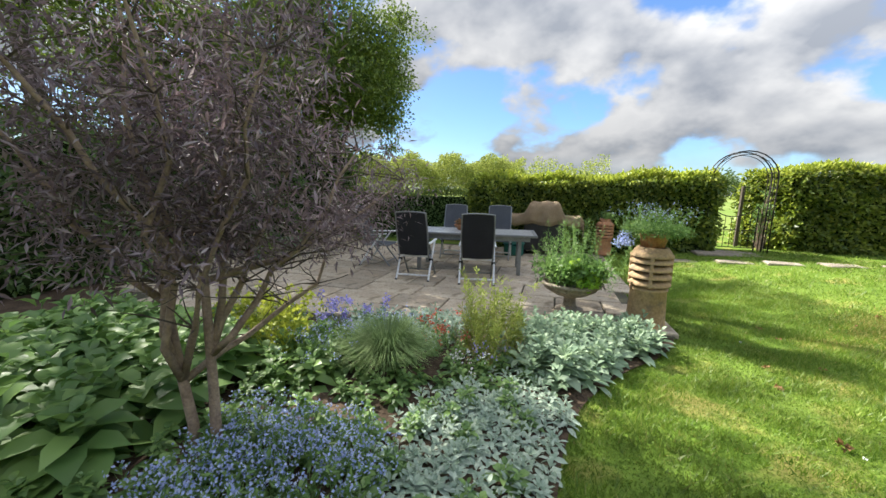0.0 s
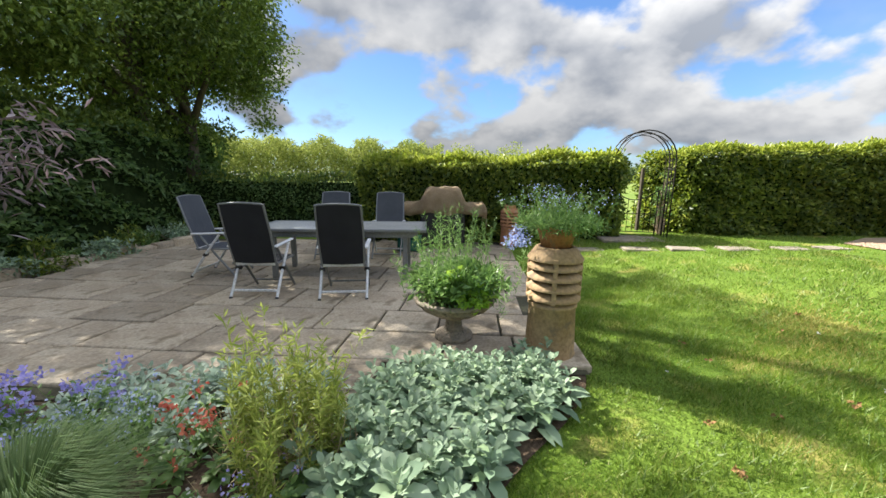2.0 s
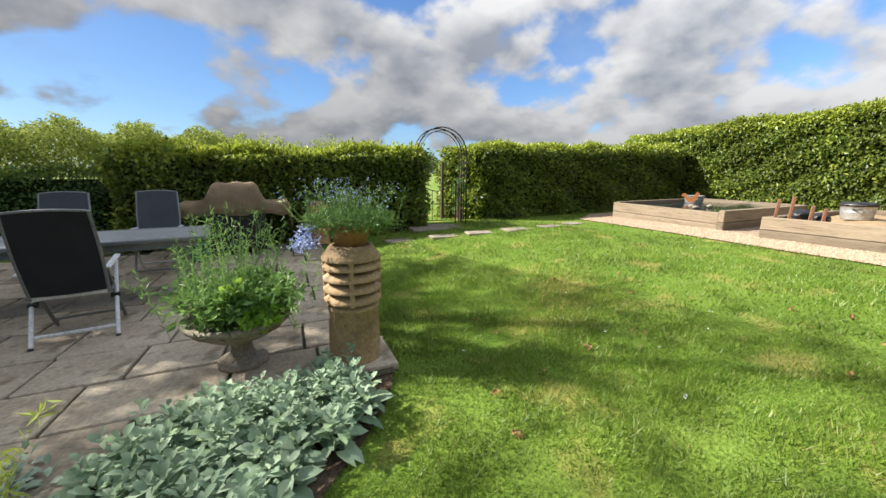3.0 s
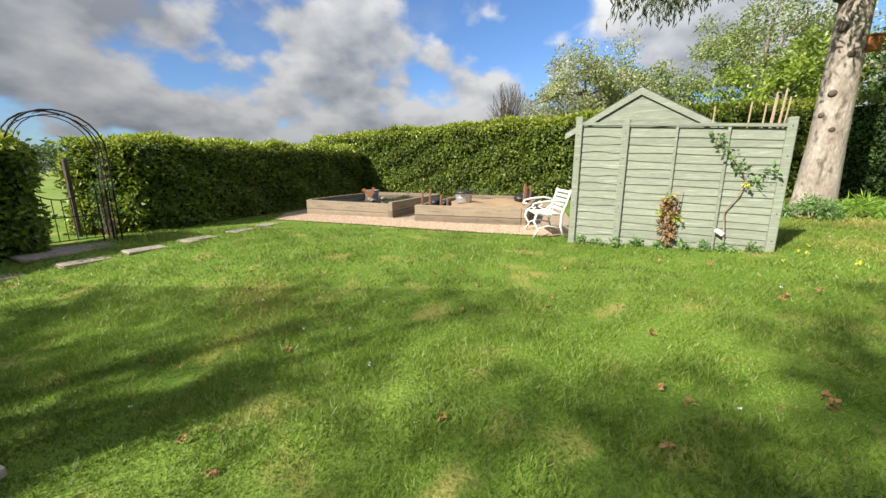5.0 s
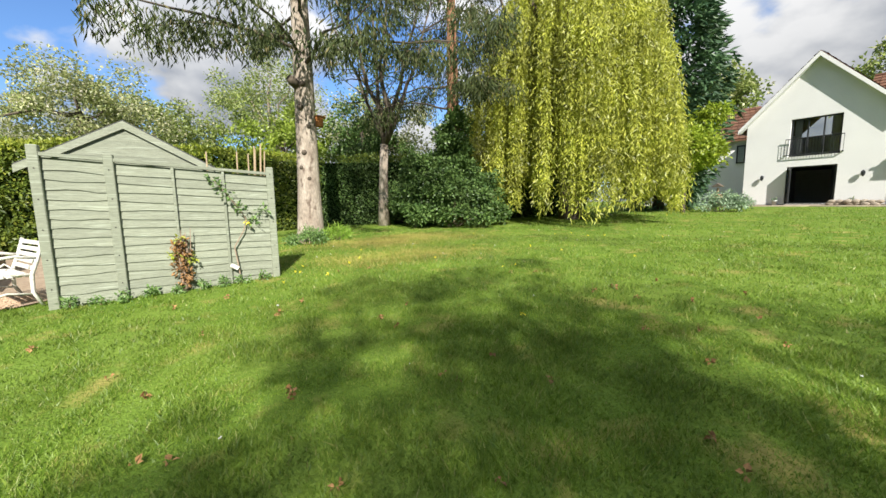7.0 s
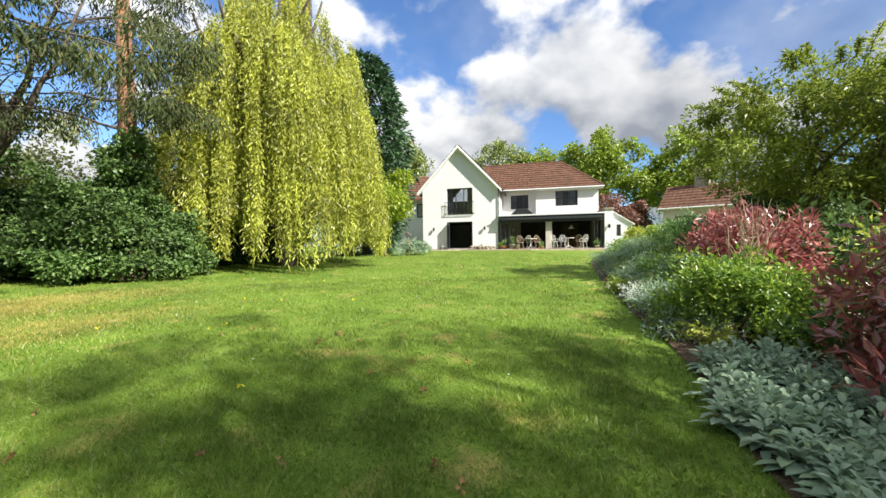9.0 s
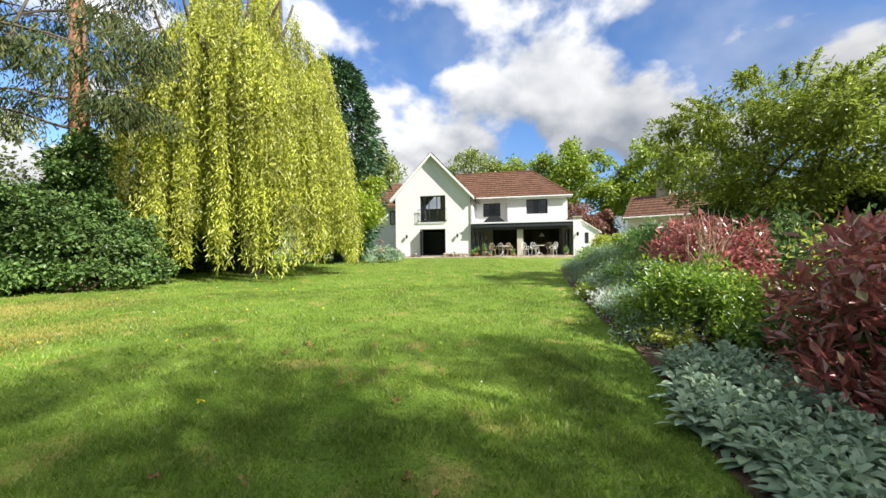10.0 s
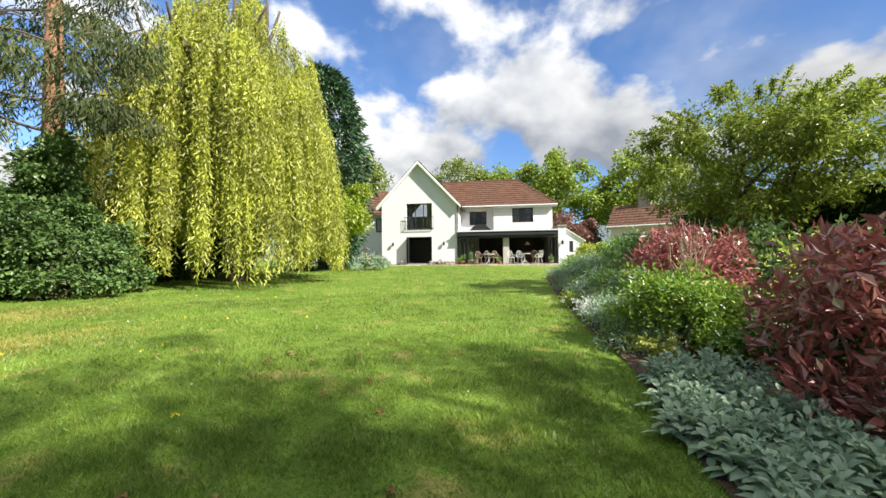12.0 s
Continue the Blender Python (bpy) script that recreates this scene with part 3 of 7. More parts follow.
hedge([(14.9, -0.5), (13.8, -9.0), (15.1, -9.4), (16.2, -1.0)], (2.85, 2.8, 2.8, 2.85), 30000, "tall clipped hedge behind the shed and trunks", leaf=0.12)
hedge([(13.8, -9.0), (5.5, -18.0), (6.6, -19.2), (15.1, -9.4)], (2.8, 2.8, 2.8, 2.8), 30000, "shady hedge behind the trees", leaf=0.10, mats=("leaf_dark", "leaf_laurel"))


# ---- trees ----
def bend(a, b, sag=0.0, n=5, jit=0.08):
    a, b = Vector(a), Vector(b)
    ln = (b - a).length
    return [a.lerp(b, i / n) + Vector((0, 0, sag * ln * math.sin(math.pi * i / n))) +
            (Vector((random.uniform(-1, 1), random.uniform(-1, 1), random.uniform(-1, 1))) * jit * ln * (0 < i < n) * 0.5) for i in range(n + 1)]


def clump_leaves(centres, radius, n, length, ratio, droop=0.2, squash=0.75):
    """Leaves spread in soft clumps round centres."""
    c = np.asarray(centres, float)
    pick = RNG.integers(0, len(c), n)
    off = ball_points(n, 0.15)
    P = c[pick] + off * np.array([1, 1, squash]) * (np.broadcast_to(radius, (len(c),))[pick])[:, None]
    d = unit(off + rand_dirs(n) * 0.9 + np.array([0, 0, -droop]))
    f = unit(rand_dirs(n) * 0.8 + np.array([0, 0, 1.0]))
    ln = length * (0.6 + 0.8 * RNG.random(n))
    return P, d, f, ln, ln * ratio


def tree(x, y, height, radius, crown_z, trunk_r, leaf, mat, bark, label, n=14000, clumps=60, clump_r=0.9, limbs=8, flat=0.8, ratio=0.5, name="tree", stems=1, lean=(0, 0), droop=0.2, category="tree", shell=0.35, fork=0.45):
    """Trunk, limbs and a crown of leaf clumps spread through an ellipsoid centred crown_z above the ground."""
    e = thing(name, x, y, label=label, category=category)
    cen = Vector((lean[0], lean[1], crown_z))
    pts = ball_points(clumps, shell)
    lumps = [cen + Vector((p[0] * radius, p[1] * radius, p[2] * radius * flat)) for p in pts]
    for s in range(stems):
        a = 2 * math.pi * s / max(1, stems)
        foot = Vector((math.cos(a), math.sin(a), 0)) * (0.0 if stems == 1 else trunk_r * 2.2)
        topv = cen + Vector((0, 0, radius * flat * 0.35)) + (foot * radius * 1.2 if stems > 1 else Vector())
        path = bend(foot - Vector((0, 0, 0.15)), topv, 0, 7, 0.05)
        local("trunk", tube(path, [trunk_r * (1.35 if i == 0 else 1.0 - 0.11 * i) for i in range(8)], 10), bark, e, smooth=True)
        for k in range(limbs // stems):
            t = lumps[(s * (limbs // stems) + k) % len(lumps)]
            st = path[2 + k % 5] if fork < 0.4 else path[3 + k % 4]
            local("limb", tube(bend(st, t, 0.08, 5, 0.12), [trunk_r * (0.45 - 0.08 * i) for i in range(6)], 6), bark, e, smooth=True)
    P, d, f, ln, w = clump_leaves(lumps, clump_r * (0.6 + 0.8 * RNG.random(len(lumps))), n, leaf, ratio, droop)
    crown = local_mesh("crown", leaf_mesh("crown", P, d, f, ln, w, mat), e)
    return e


# big thorn trees over the west side of the patio, and on along the unseen west side
def thorn(x, y, r, cz, n, cl, label="tall dense dark-green tree overhanging the patio"):
    return tree(x, y, 9, r, cz, 0.22, 0.10, "leaf_thorn", "bark_dark", label, n=n, clumps=cl, clump_r=0.62, limbs=10, flat=0.85, ratio=0.55, shell=0.25)


thorn(-7.0, 9.4, 3.5, 4.8, 38000, 150)
thorn(-4.4, 12.2, 3.4, 4.4, 46000, 160)
# next two: high crowns above the view, added to cast shadows on the lawn
thorn(-7.6, 7.6, 3.5, 9.6, 24000, 125)
thorn(-3.9, 11.3, 2.2, 8.6, 2600, 16)
thorn(-3.3, 12.0, 2.6, 5.1, 27000, 95)
thorn(-6.6, 14.4, 3.0, 3.4, 16000, 70)
hedge([(-5.6, 4.2), (-2.9, 12.7), (-4.2, 13.3), (-7.3, 4.6)], (2.2, 2.6, 2.6, 2.2), 20000, "dark dense undergrowth below the trees", leaf=0.12, mats=("leaf_dark", "leaf_thorn"), bumps=0.3)


def conifer_bough(e, start, end, droop, n, mat="leaf_needle", r=0.05):
    """A spreading bough with hanging needle sprays."""
    path = bend(start, end, 0.05, 6, 0.05)
    limb = local("limb", tube(path, [r * (1 - 0.13 * i) for i in range(7)], 6), "bark_dark", e, smooth=True)
    pts = np.array([tuple(p) for p in path])
    t = 0.22 + 0.78 * RNG.random(n) ** 0.8
    seg = np.minimum((t * 6).astype(int), 5)
    fr = (t * 6 - seg)[:, None]
    base = pts[seg] * (1 - fr) + pts[seg + 1] * fr
    ax = unit((pts[-1] - pts[0])[None])[0]
    side = np.array([-ax[1], ax[0], 0])
    # sprays hang in curtains from short side twigs
    k = RNG.integers(0, 40, n)
    off = RNG.normal(0, 1, (40, 1))[k] * side * droop * 0.45
    hang = RNG.random(n) * droop
    P = base + off + np.stack([RNG.normal(0, 0.05, n), RNG.normal(0, 0.05, n), -hang * (0.4 + 0.6 * np.abs(np.sin(k * 1.7)))], -1)
    d = unit(rand_dirs(n) * 0.6 + np.array([0, 0, -0.9]) + off * 0.6)
    local_mesh("needle_spray", leaf_mesh("needle_spray", P, d, rand_dirs(n), 0.20 * (0.6 + 0.8 * RNG.random(n)), 0.042, mat), e)["kind"] = "stuff"


# tall pale-barked fir beside the shed
fir = thing("conifer_tree", 9.98, -5.72, label="tall fir with pale scarred bark and drooping dark boughs", category="tree")
trunk_path = [(0, 0, -0.15), (0.0, 0.0, 0.3), (0.0, -0.02, 1.5), (0.02, -0.05, 3.0), (0.04, -0.08, 5.0), (0.08, -0.1, 7.5), (0.12, -0.1, 11.0)]
local("trunk", tube(trunk_path, [0.47, 0.36, 0.30, 0.275, 0.25, 0.20, 0.1], 18), "bark_pale", fir, smooth=True)
for h, az, ln in ((0.9, 250, 0.05), (1.7, 300, 0.06), (2.4, 320, 0.07), (3.1, 290, 0.06), (3.6, 330, 0.08), (2.0, 340, 0.06), (4.2, 310, 0.07)):
    d = azimuth(az)
    c = Vector((0.01 * h, -0.015 * h, h)) + d * 0.27
    bm = bmesh.new()
    bmesh.ops.create_icosphere(bm, subdivisions=2, radius=ln * 1.1, matrix=Matrix.Translation(c))
    local("knot", bm, "bark_dark", fir, "dark scar of a lost branch", smooth=True)
local("broken_stub", tube([(0.03, 0.1, 4.15), (-0.02, 0.33, 4.25), (-0.05, 0.42, 4.3)], [0.12, 0.13, 0.09], 8), "bark_dark", fir, "dark broken branch stub", smooth=True)
for az, h, ln, up, dr in ((290, 4.7, 4.3, -0.2, 0.8), (330, 4.9, 4.6, 0.15, 0.95), (10, 5.1, 4.4, 0.0, 0.9), (250, 4.9, 4.6, -0.1, 0.9), (45, 5.4, 4.0, 0.1, 0.9),
                          (310, 6.0, 4.4, 0.5, 1.0), (270, 6.3, 4.4, 0.6, 1.0), (350, 6.6, 4.2, 0.6, 1.0), (230, 6.6, 4.0, 0.6, 1.0), (190, 7.0, 4.0, 0.4, 0.9),
                          (100, 6.0, 3.4, 0.4, 0.8), (300, 7.8, 3.6, 0.7, 0.9), (20, 7.6, 3.5, 0.7, 0.9), (240, 8.0, 3.3, 0.7, 0.9), (160, 8.0, 3.2, 0.7, 0.8)):
    s0 = Vector((0.06, -0.08, h))
    d = azimuth(az)
    conifer_bough(fir, s0, s0 + d * ln + Vector((0, 0, up)), dr * 0.85, 900)
# bird box nailed to its trunk
bird_box = thing("bird_box", 9.98 - 0.20, -5.72 - 0.33, gz(9.9, -5.6) + 3.15, -35, "small orange-brown wooden bird box on the fir trunk", "bird box")
local("body", cuboid(-0.11, 0.11, -0.10, 0.10, 0.0, 0.26, 0.006), "rust", bird_box)
local("roof", cuboid(-0.14, 0.14, -0.15, 0.12, 0.262, 0.285, 0.004, pose(0, 0, 0, 6)), "terracotta", bird_box)
# no opening is cut: a black disc paints the hole's inner shade
local("entrance_hole", tube([(0, -0.1005, 0.17), (0, -0.104, 0.17)], 0.018, 10), "black_plastic", bird_box, "black disc painted as the shade in the entrance hole")

# branching tree with thin dark crown behind it
fork = thing("tree", 11.5, -10.3, label="slender forked tree with sparse dark leaves", category="tree")
local("trunk", tube([(0, 0, -0.1), (0.0, 0.0, 0.8), (-0.15, 0.1, 2.0), (-0.3, 0.15, 3.2)], [0.27, 0.2, 0.17, 0.15], 12), "bark_pale", fork, smooth=True)
tips = []
for k, (dx, dy, h) in enumerate(((-0.5, 0.3, 11.5), (0.9, -0.6, 10.6), (-1.7, 1.2, 9.4), (1.8, 0.8, 8.8), (-2.3, -0.4, 8.0), (0.2, 1.8, 9.6), (2.4, -1.2, 7.6), (-1.1, -1.7, 9.8))):
    a = Vector((-0.3, 0.15, 3.1 + 0.12 * k * (k % 2)))
    path = bend(a, (dx, dy, h), -0.06, 6, 0.06)
    local("limb", tube(path, [0.10 - 0.013 * i for i in range(7)], 7), "bark_dark", fork, smooth=True)
    for i in (2, 3, 4, 5):
        for q in range(3):
            d = Vector((random.uniform(-1, 1), random.uniform(-1, 1), random.uniform(-0.1, 0.7))) * random.uniform(0.6, 1.3)
            local("twig", tube(bend(path[i], path[i] + d, 0.05, 3, 0.1), [0.028, 0.02, 0.014, 0.008], 4), "bark_dark", fork)
            tips.append(path[i] + d)
    tips.append(path[-1])
P, d, f, ln, w = clump_leaves(tips, 0.34, 3600, 0.12, 0.4)
local_mesh("crown", leaf_mesh("crown", P, d, f, ln, w, "leaf_dark"), fork)

# red-barked spruce behind the ivy
spruce = thing("conifer_tree", 9.4, -12.4, label="tall spruce with reddish bark and sagging boughs", category="tree")
local("trunk", tube([(0, 0, -0.1), (0, 0, 2), (0.05, 0, 6), (0.1, 0, 12)], [0.34, 0.28, 0.23, 0.1], 14), "bark_red", spruce, smooth=True)
for k in range(22):
    h = 4.6 + k * 0.32
    az = k * 137.5 + 20
    ln = 3.9 - 0.09 * k
    s0 = Vector((0.05, 0, h))
    conifer_bough(spruce, s0, s0 + azimuth(az) * ln + Vector((0, 0, -0.5)), 0.75, 650, r=0.045)
# long bough that reaches over the lawn in front of the willow
conifer_bough(spruce, Vector((0.05, 0, 6.2)), Vector((-3.9, 3.6, 6.0)), 0.9, 1600, r=0.06)
conifer_bough(spruce, Vector((0.05, 0, 5.2)), Vector((-3.0, 3.2, 4.6)), 0.8, 1200, r=0.05)


# ---- shrubs ----
def shrub(x, y, rx, ry, h, n, leaf, mat, label, ratio=0.5, clumps=40, clump_r=0.3, name="shrub", twig="twig", stems=7, z=None, shell=0.45, low=0.12, droop=0.1, category="shrub", turn=0.0):
    """Stems from the base up into leaf clumps under a domed outline."""
    e = thing(name, x, y, z, turn, label=label, category=category)
    q = ball_points(clumps, shell)
    q[:, 2] = np.abs(q[:, 2])
    C = np.stack([q[:, 0] * rx, q[:, 1] * ry, low * h + q[:, 2] * (h - clump_r * 0.6) * (1 - low)], -1)
    for k in range(stems):
        c = C[k % len(C)]
        local("stem", tube(bend((c[0] * 0.12, c[1] * 0.12, -0.03), c, 0.06, 4, 0.1), [0.022 * h ** 0.5, 0.018 * h ** 0.5, 0.014 * h ** 0.5, 0.009, 0.005], 5), twig, e)
    P, d, f, ln, w = clump_leaves(C, clump_r, n, leaf, ratio, droop)
    P[:, 2] = np.maximum(P[:, 2], 0.02)
    local_mesh("leaves", leaf_mesh("leaves", P, d, f, ln, w, mat), e)["kind"] = "stuff"
    return e


shrub(8.5, -10.8, 2.1, 1.4, 2.7, 15000, 0.11, "leaf_dark", "dark glossy evergreen bush spreading over the lawn edge", 0.7, 90, 0.42)
shrub(8.7, -11.2, 0.95, 0.85, 4.5, 12000, 0.11, "leaf_dark", "upright dark ivy climbing a tree trunk", 0.7, 70, 0.36, low=0.3)
shrub(9.7, -10.2, 0.8, 0.7, 3.2, 6000, 0.11, "leaf_dark", "narrow dark evergreen by the hedge", 0.7, 50, 0.32, low=0.2)
shrub(10.6, -11.2, 1.6, 1.2, 1.6, 6000, 0.12, "leaf_dark", "low dark laurel bush below the hedge", 0.6, 40, 0.4)
shrub(9.2, -5.1, 0.7, 0.5, 0.5, 1500, 0.09, "leaf_herb", "rough weeds round the foot of the fir", 0.3, 20, 0.18)
shrub(9.3, -6.0, 0.5, 0.5, 0.45, 900, 0.2, "leaf_fresh", "tuft of bright long grass by the fir", 0.08, 10, 0.15)


# ---- weeping willow ----
def willow(x, y, r, top, strands, label):
    e = thing("willow_tree", x, y, label=label, category="tree")
    local("trunk", tube([(0, 0, -0.1), (0.1, 0, 1.6), (0.25, 0.1, 3.4)], [0.5, 0.4, 0.34], 12), "bark_dark", e, smooth=True)
    heads = []
    for k in range(16):
        a = k * 2.4
        rr = r * (0.25 + 0.6 * (k % 4) / 3)
        hd = Vector((math.cos(a) * rr, math.sin(a) * rr, top * (0.98 - 0.30 * (rr / r) ** 2) - 0.4 * random.random()))
        heads.append(hd)
        local("limb", tube(bend((0.25, 0.1, 3.2), hd, 0.12, 6, 0.08), [0.19 - 0.025 * i for i in range(7)], 7), "bark_dark", e, smooth=True)
    Ps, Ds = [], []
    sv, sf = [], []
    bunches = 84
    weight = 0.35 + RNG.random(bunches) ** 2
    pick = RNG.choice(bunches, strands, p=weight / weight.sum())
    cut = RNG.random(bunches)
    dip = RNG.random(bunches)
    for s, b in enumerate(pick):
        # strands gather in hanging bunches of uneven length, with gaps between them
        a = b * 2.399 + RNG.normal(0, 0.065)
        q = ((b + 0.5) / bunches) ** 0.5
        rr = r * np.clip(q + RNG.normal(0, 0.03), 0.05, 1.0) * (0.92 + 0.14 * math.sin(a * 3 + 0.6))
        ztop = top * (1.0 - 0.50 * (rr / r) ** 2.2) - abs(RNG.normal(0, 0.5)) - 1.7 * dip[b] ** 2
        zbot = 0.10 + abs(RNG.normal(0, 0.40)) + (1.0 - q) * 2.2 + 1.9 * cut[b] ** 3
        m = max(10, int((ztop - zbot) / 0.075))
        t = np.linspace(0, 1, m)
        out = 0.65 * (1 - np.exp(-3 * t))
        sway = 0.09 * np.sin(t * 5 + s)
        rad = rr + out
        px = np.cos(a) * rad + sway * np.cos(s)
        py = np.sin(a) * rad + sway * np.sin(s)
        pz = ztop + (zbot - ztop) * t + 0.35 * np.sin(np.pi * np.minimum(t * 4, 1)) * 0.5
        pts = np.stack([px, py, pz], -1)
        thin = RNG.random(m) < 0.72 + 0.28 * t
        pts = pts[thin]
        m = len(pts)
        Ps.append(pts + RNG.normal(0, 0.02, pts.shape))
        Ds.append(unit(rand_dirs(m) * 0.75 + np.array([0, 0, -0.85])))
    P, D = np.concatenate(Ps), np.concatenate(Ds)
    n = len(P)
    side = unit(rand_dirs(n) + np.stack([P[:, 0], P[:, 1], np.zeros(n)], -1) * 0.15)
    local_mesh("hanging_foliage", leaf_mesh("hanging_foliage", P, D, side, 0.17 * (0.7 + 0.6 * RNG.random(n)), 0.042, "leaf_willow"), e, "curtains of yellow-green leaves")
    return e


willow(5.3, -14.9, 3.95, 11.4, 2600, "large weeping willow with yellow-green curtains touching the lawn")

# ---- trees behind the garden ----
def cypress(x, y, h, r, n, label):
    e = thing("cypress_tree", x, y, label=label, category="tree")
    local("trunk", tube([(0, 0, -0.1), (0, 0, h * 0.8)], [0.3, 0.06], 8), "bark_dark", e, smooth=True)
    z = RNG.random(n) ** 0.8 * h
    prof = r * np.sqrt(np.clip(1 - ((z - 0.45 * h) / (0.56 * h)) ** 2, 0.05, 1))
    a = RNG.random(n) * 2 * np.pi
    lump = 1 + 0.22 * np.sin(a * 5 + z * 1.7) * np.sin(z * 2.3) + 0.10 * np.sin(a * 11 - z * 3.1)
    rr = prof * lump * (0.72 + 0.28 * RNG.random(n))
    P = np.stack([np.cos(a) * rr, np.sin(a) * rr, z], -1)
    d = unit(np.stack([np.cos(a), np.sin(a), np.full(n, 0.1)], -1) + rand_dirs(n) * 0.7 + np.array([0, 0, -0.5]))
    local_mesh("crown", leaf_mesh("crown", P, d, rand_dirs(n), 0.42 * (0.6 + 0.8 * RNG.random(n)), 0.13, "leaf_cypress"), e)


cypress(2.75, -22.5, 12.1, 2.45, 15000, "tall dark green cypress behind the willow")
tree(1.55, -19.6, 5, 1.55, 3.2, 0.09, 0.16, "leaf_lime", "bark_dark", "small lime-green maple before the cypress", n=9000, clumps=50, clump_r=0.5, limbs=6, flat=1.2, ratio=0.6)
shrub(0.2, -20.5, 1.2, 0.8, 1.0, 2500, 0.12, "leaf_grey", "low grey-green bush by the house corner", 0.4, 24, 0.3)


def far_tree(x, y, r, cz, mat, label, n=9000, leaf=0.34, bark="bark_dark", clumps=70, trunk=0.25, flat=0.9, cr=None):
    return tree(x, y, 0, r, cz, trunk, leaf, mat, bark, label, n=n, clumps=clumps, clump_r=cr or r * 0.24, limbs=9, flat=flat, ratio=0.7, shell=0.3)


far_tree(-22.0, -38.0, 5.2, 7.6, "leaf_oak", "broad bright green oak behind the house", 15000)
far_tree(-28.5, -35.0, 5.0, 7.4, "leaf_oak", "broad bright green oak behind the neighbour", 13000)
far_tree(-13.0, -46.0, 4.6, 9.6, "leaf_spring", "pale budding tree behind the roof", 7000)
far_tree(-17.5, -46.0, 4.2, 9.2, "leaf_oak", "green tree behind the roof", 9000)
far_tree(0.5, -44.0, 3.8, 9.4, "leaf_spring", "yellow-green tree behind the neighbouring roof", 7000)
far_tree(-17.6, -29.5, 2.1, 3.0, "leaf_bronze", "dark bronze-leaved small tree beside the house", 6000, 0.22, clumps=40)
far_tree(-20.5, -30.5, 1.8, 2.6, "leaf_bronze", "dark bronze-leaved bush beside the house", 4000, 0.22, clumps=36)
# trees east of the tall hedge
far_tree(23.8, -4.0, 3.3, 4.9, "leaf_blossom", "round tree in pale blossom behind the hedge", 20000, 0.13, "bark_dark", 90)
far_tree(27.0, -8.5, 3.2, 4.5, "leaf_spring", "fresh green tree behind the hedge", 15000, 0.17, clumps=80)
far_tree(26.0, -14.5, 4.4, 7.0, "leaf_spring", "tall budding birch behind the hedge", 18000, 0.15, "bark_pale", 110)
far_tree(20.0, -11.5, 2.8, 3.6, "leaf_oak", "green bush-like tree over the hedge", 8000, 0.18, clumps=60)
far_tree(18.0, -17.0, 3.6, 4.6, "leaf_blossom", "pink-white flowering cherry behind the hedge", 12000, 0.17, "bark_dark", 90)
far_tree(13.0, -21.0, 3.4, 4.4, "leaf_blossom", "white flowering tree behind the spruce", 9000, 0.17, "bark_dark", 80)
far_tree(16.0, -13.5, 2.2, 4.2, "leaf_dark", "dark evergreen behind the forked tree", 7000, 0.16, clumps=50)
bare = thing("bare_tree", 31.0, -0.3, label="leafless twiggy tree beyond the hedge", category="tree")
local("trunk", tube([(0, 0, -0.1), (0, 0, 2.4)], [0.2, 0.14], 8), "bark_dark", bare, smooth=True)
for k in range(90):
    a, t = k * 2.4, 0.25 + 0.75 * ((k * 7) % 90) / 90
    tip_ = Vector((math.cos(a) * 2.0 * t, math.sin(a) * 2.0 * t, 3.2 + 4.0 * (1.15 - t * t * 0.7)))
    local("limb", tube(bend((0, 0, 1.4 + 0.02 * k), tip_, 0.1, 4, 0.12), [0.06, 0.045, 0.03, 0.02, 0.008], 4), "bark_dark", bare)

# big arching shrub-tree on the west side, and the clipped hedge before it
arching = tree(-8.4, -6.2, 5, 2.6, 3.25, 0.10, 0.11, "leaf_arching", "bark_dark", "tall arching green shrub with upright shoots", n=34000, clumps=150, clump_r=0.40, limbs=12, flat=0.66, ratio=0.42, stems=3, name="shrub", category="shrub", shell=0.3)
for k in range(70):
    a_, e_ = k * 2.399, 0.15 + 0.8 * ((k * 7) % 70) / 70
    foot = Vector((2.4 * math.cos(a_) * math.cos(e_), 2.4 * math.sin(a_) * math.cos(e_), 3.25 + 1.45 * math.sin(e_)))
    tip_ = foot + Vector((math.cos(a_) * 0.42, math.sin(a_) * 0.42, 0.26)) * random.uniform(0.5, 1.1)
    path = bend(foot, tip_, 0.10, 4, 0.05)
    local("shoot", tube(path, [0.010, 0.008, 0.006, 0.005, 0.003], 4), "bark_dark", arching)
    q = np.concatenate([np.linspace(tuple(path[i]), tuple(path[i + 1]), 14, endpoint=False) for i in range(4)])
    local_mesh("shoot_leaves", leaf_mesh("shoot_leaves", q, rand_dirs(len(q)) + np.array(tip_ - foot) * 0.9, rand_dirs(len(q)), 0.10, 0.04, "leaf_arching"), arching)["kind"] = "stuff"
hedge([(-8.3, -0.8), (-12.0, -12.0), (-13.2, -11.6), (-9.8, -0.6)][::-1], (2.7, 2.7, 2.7, 2.7), 16000, "tall dark hedge along the west side", leaf=0.13, mats=("leaf_dark", "leaf_laurel"), tip=0.7)


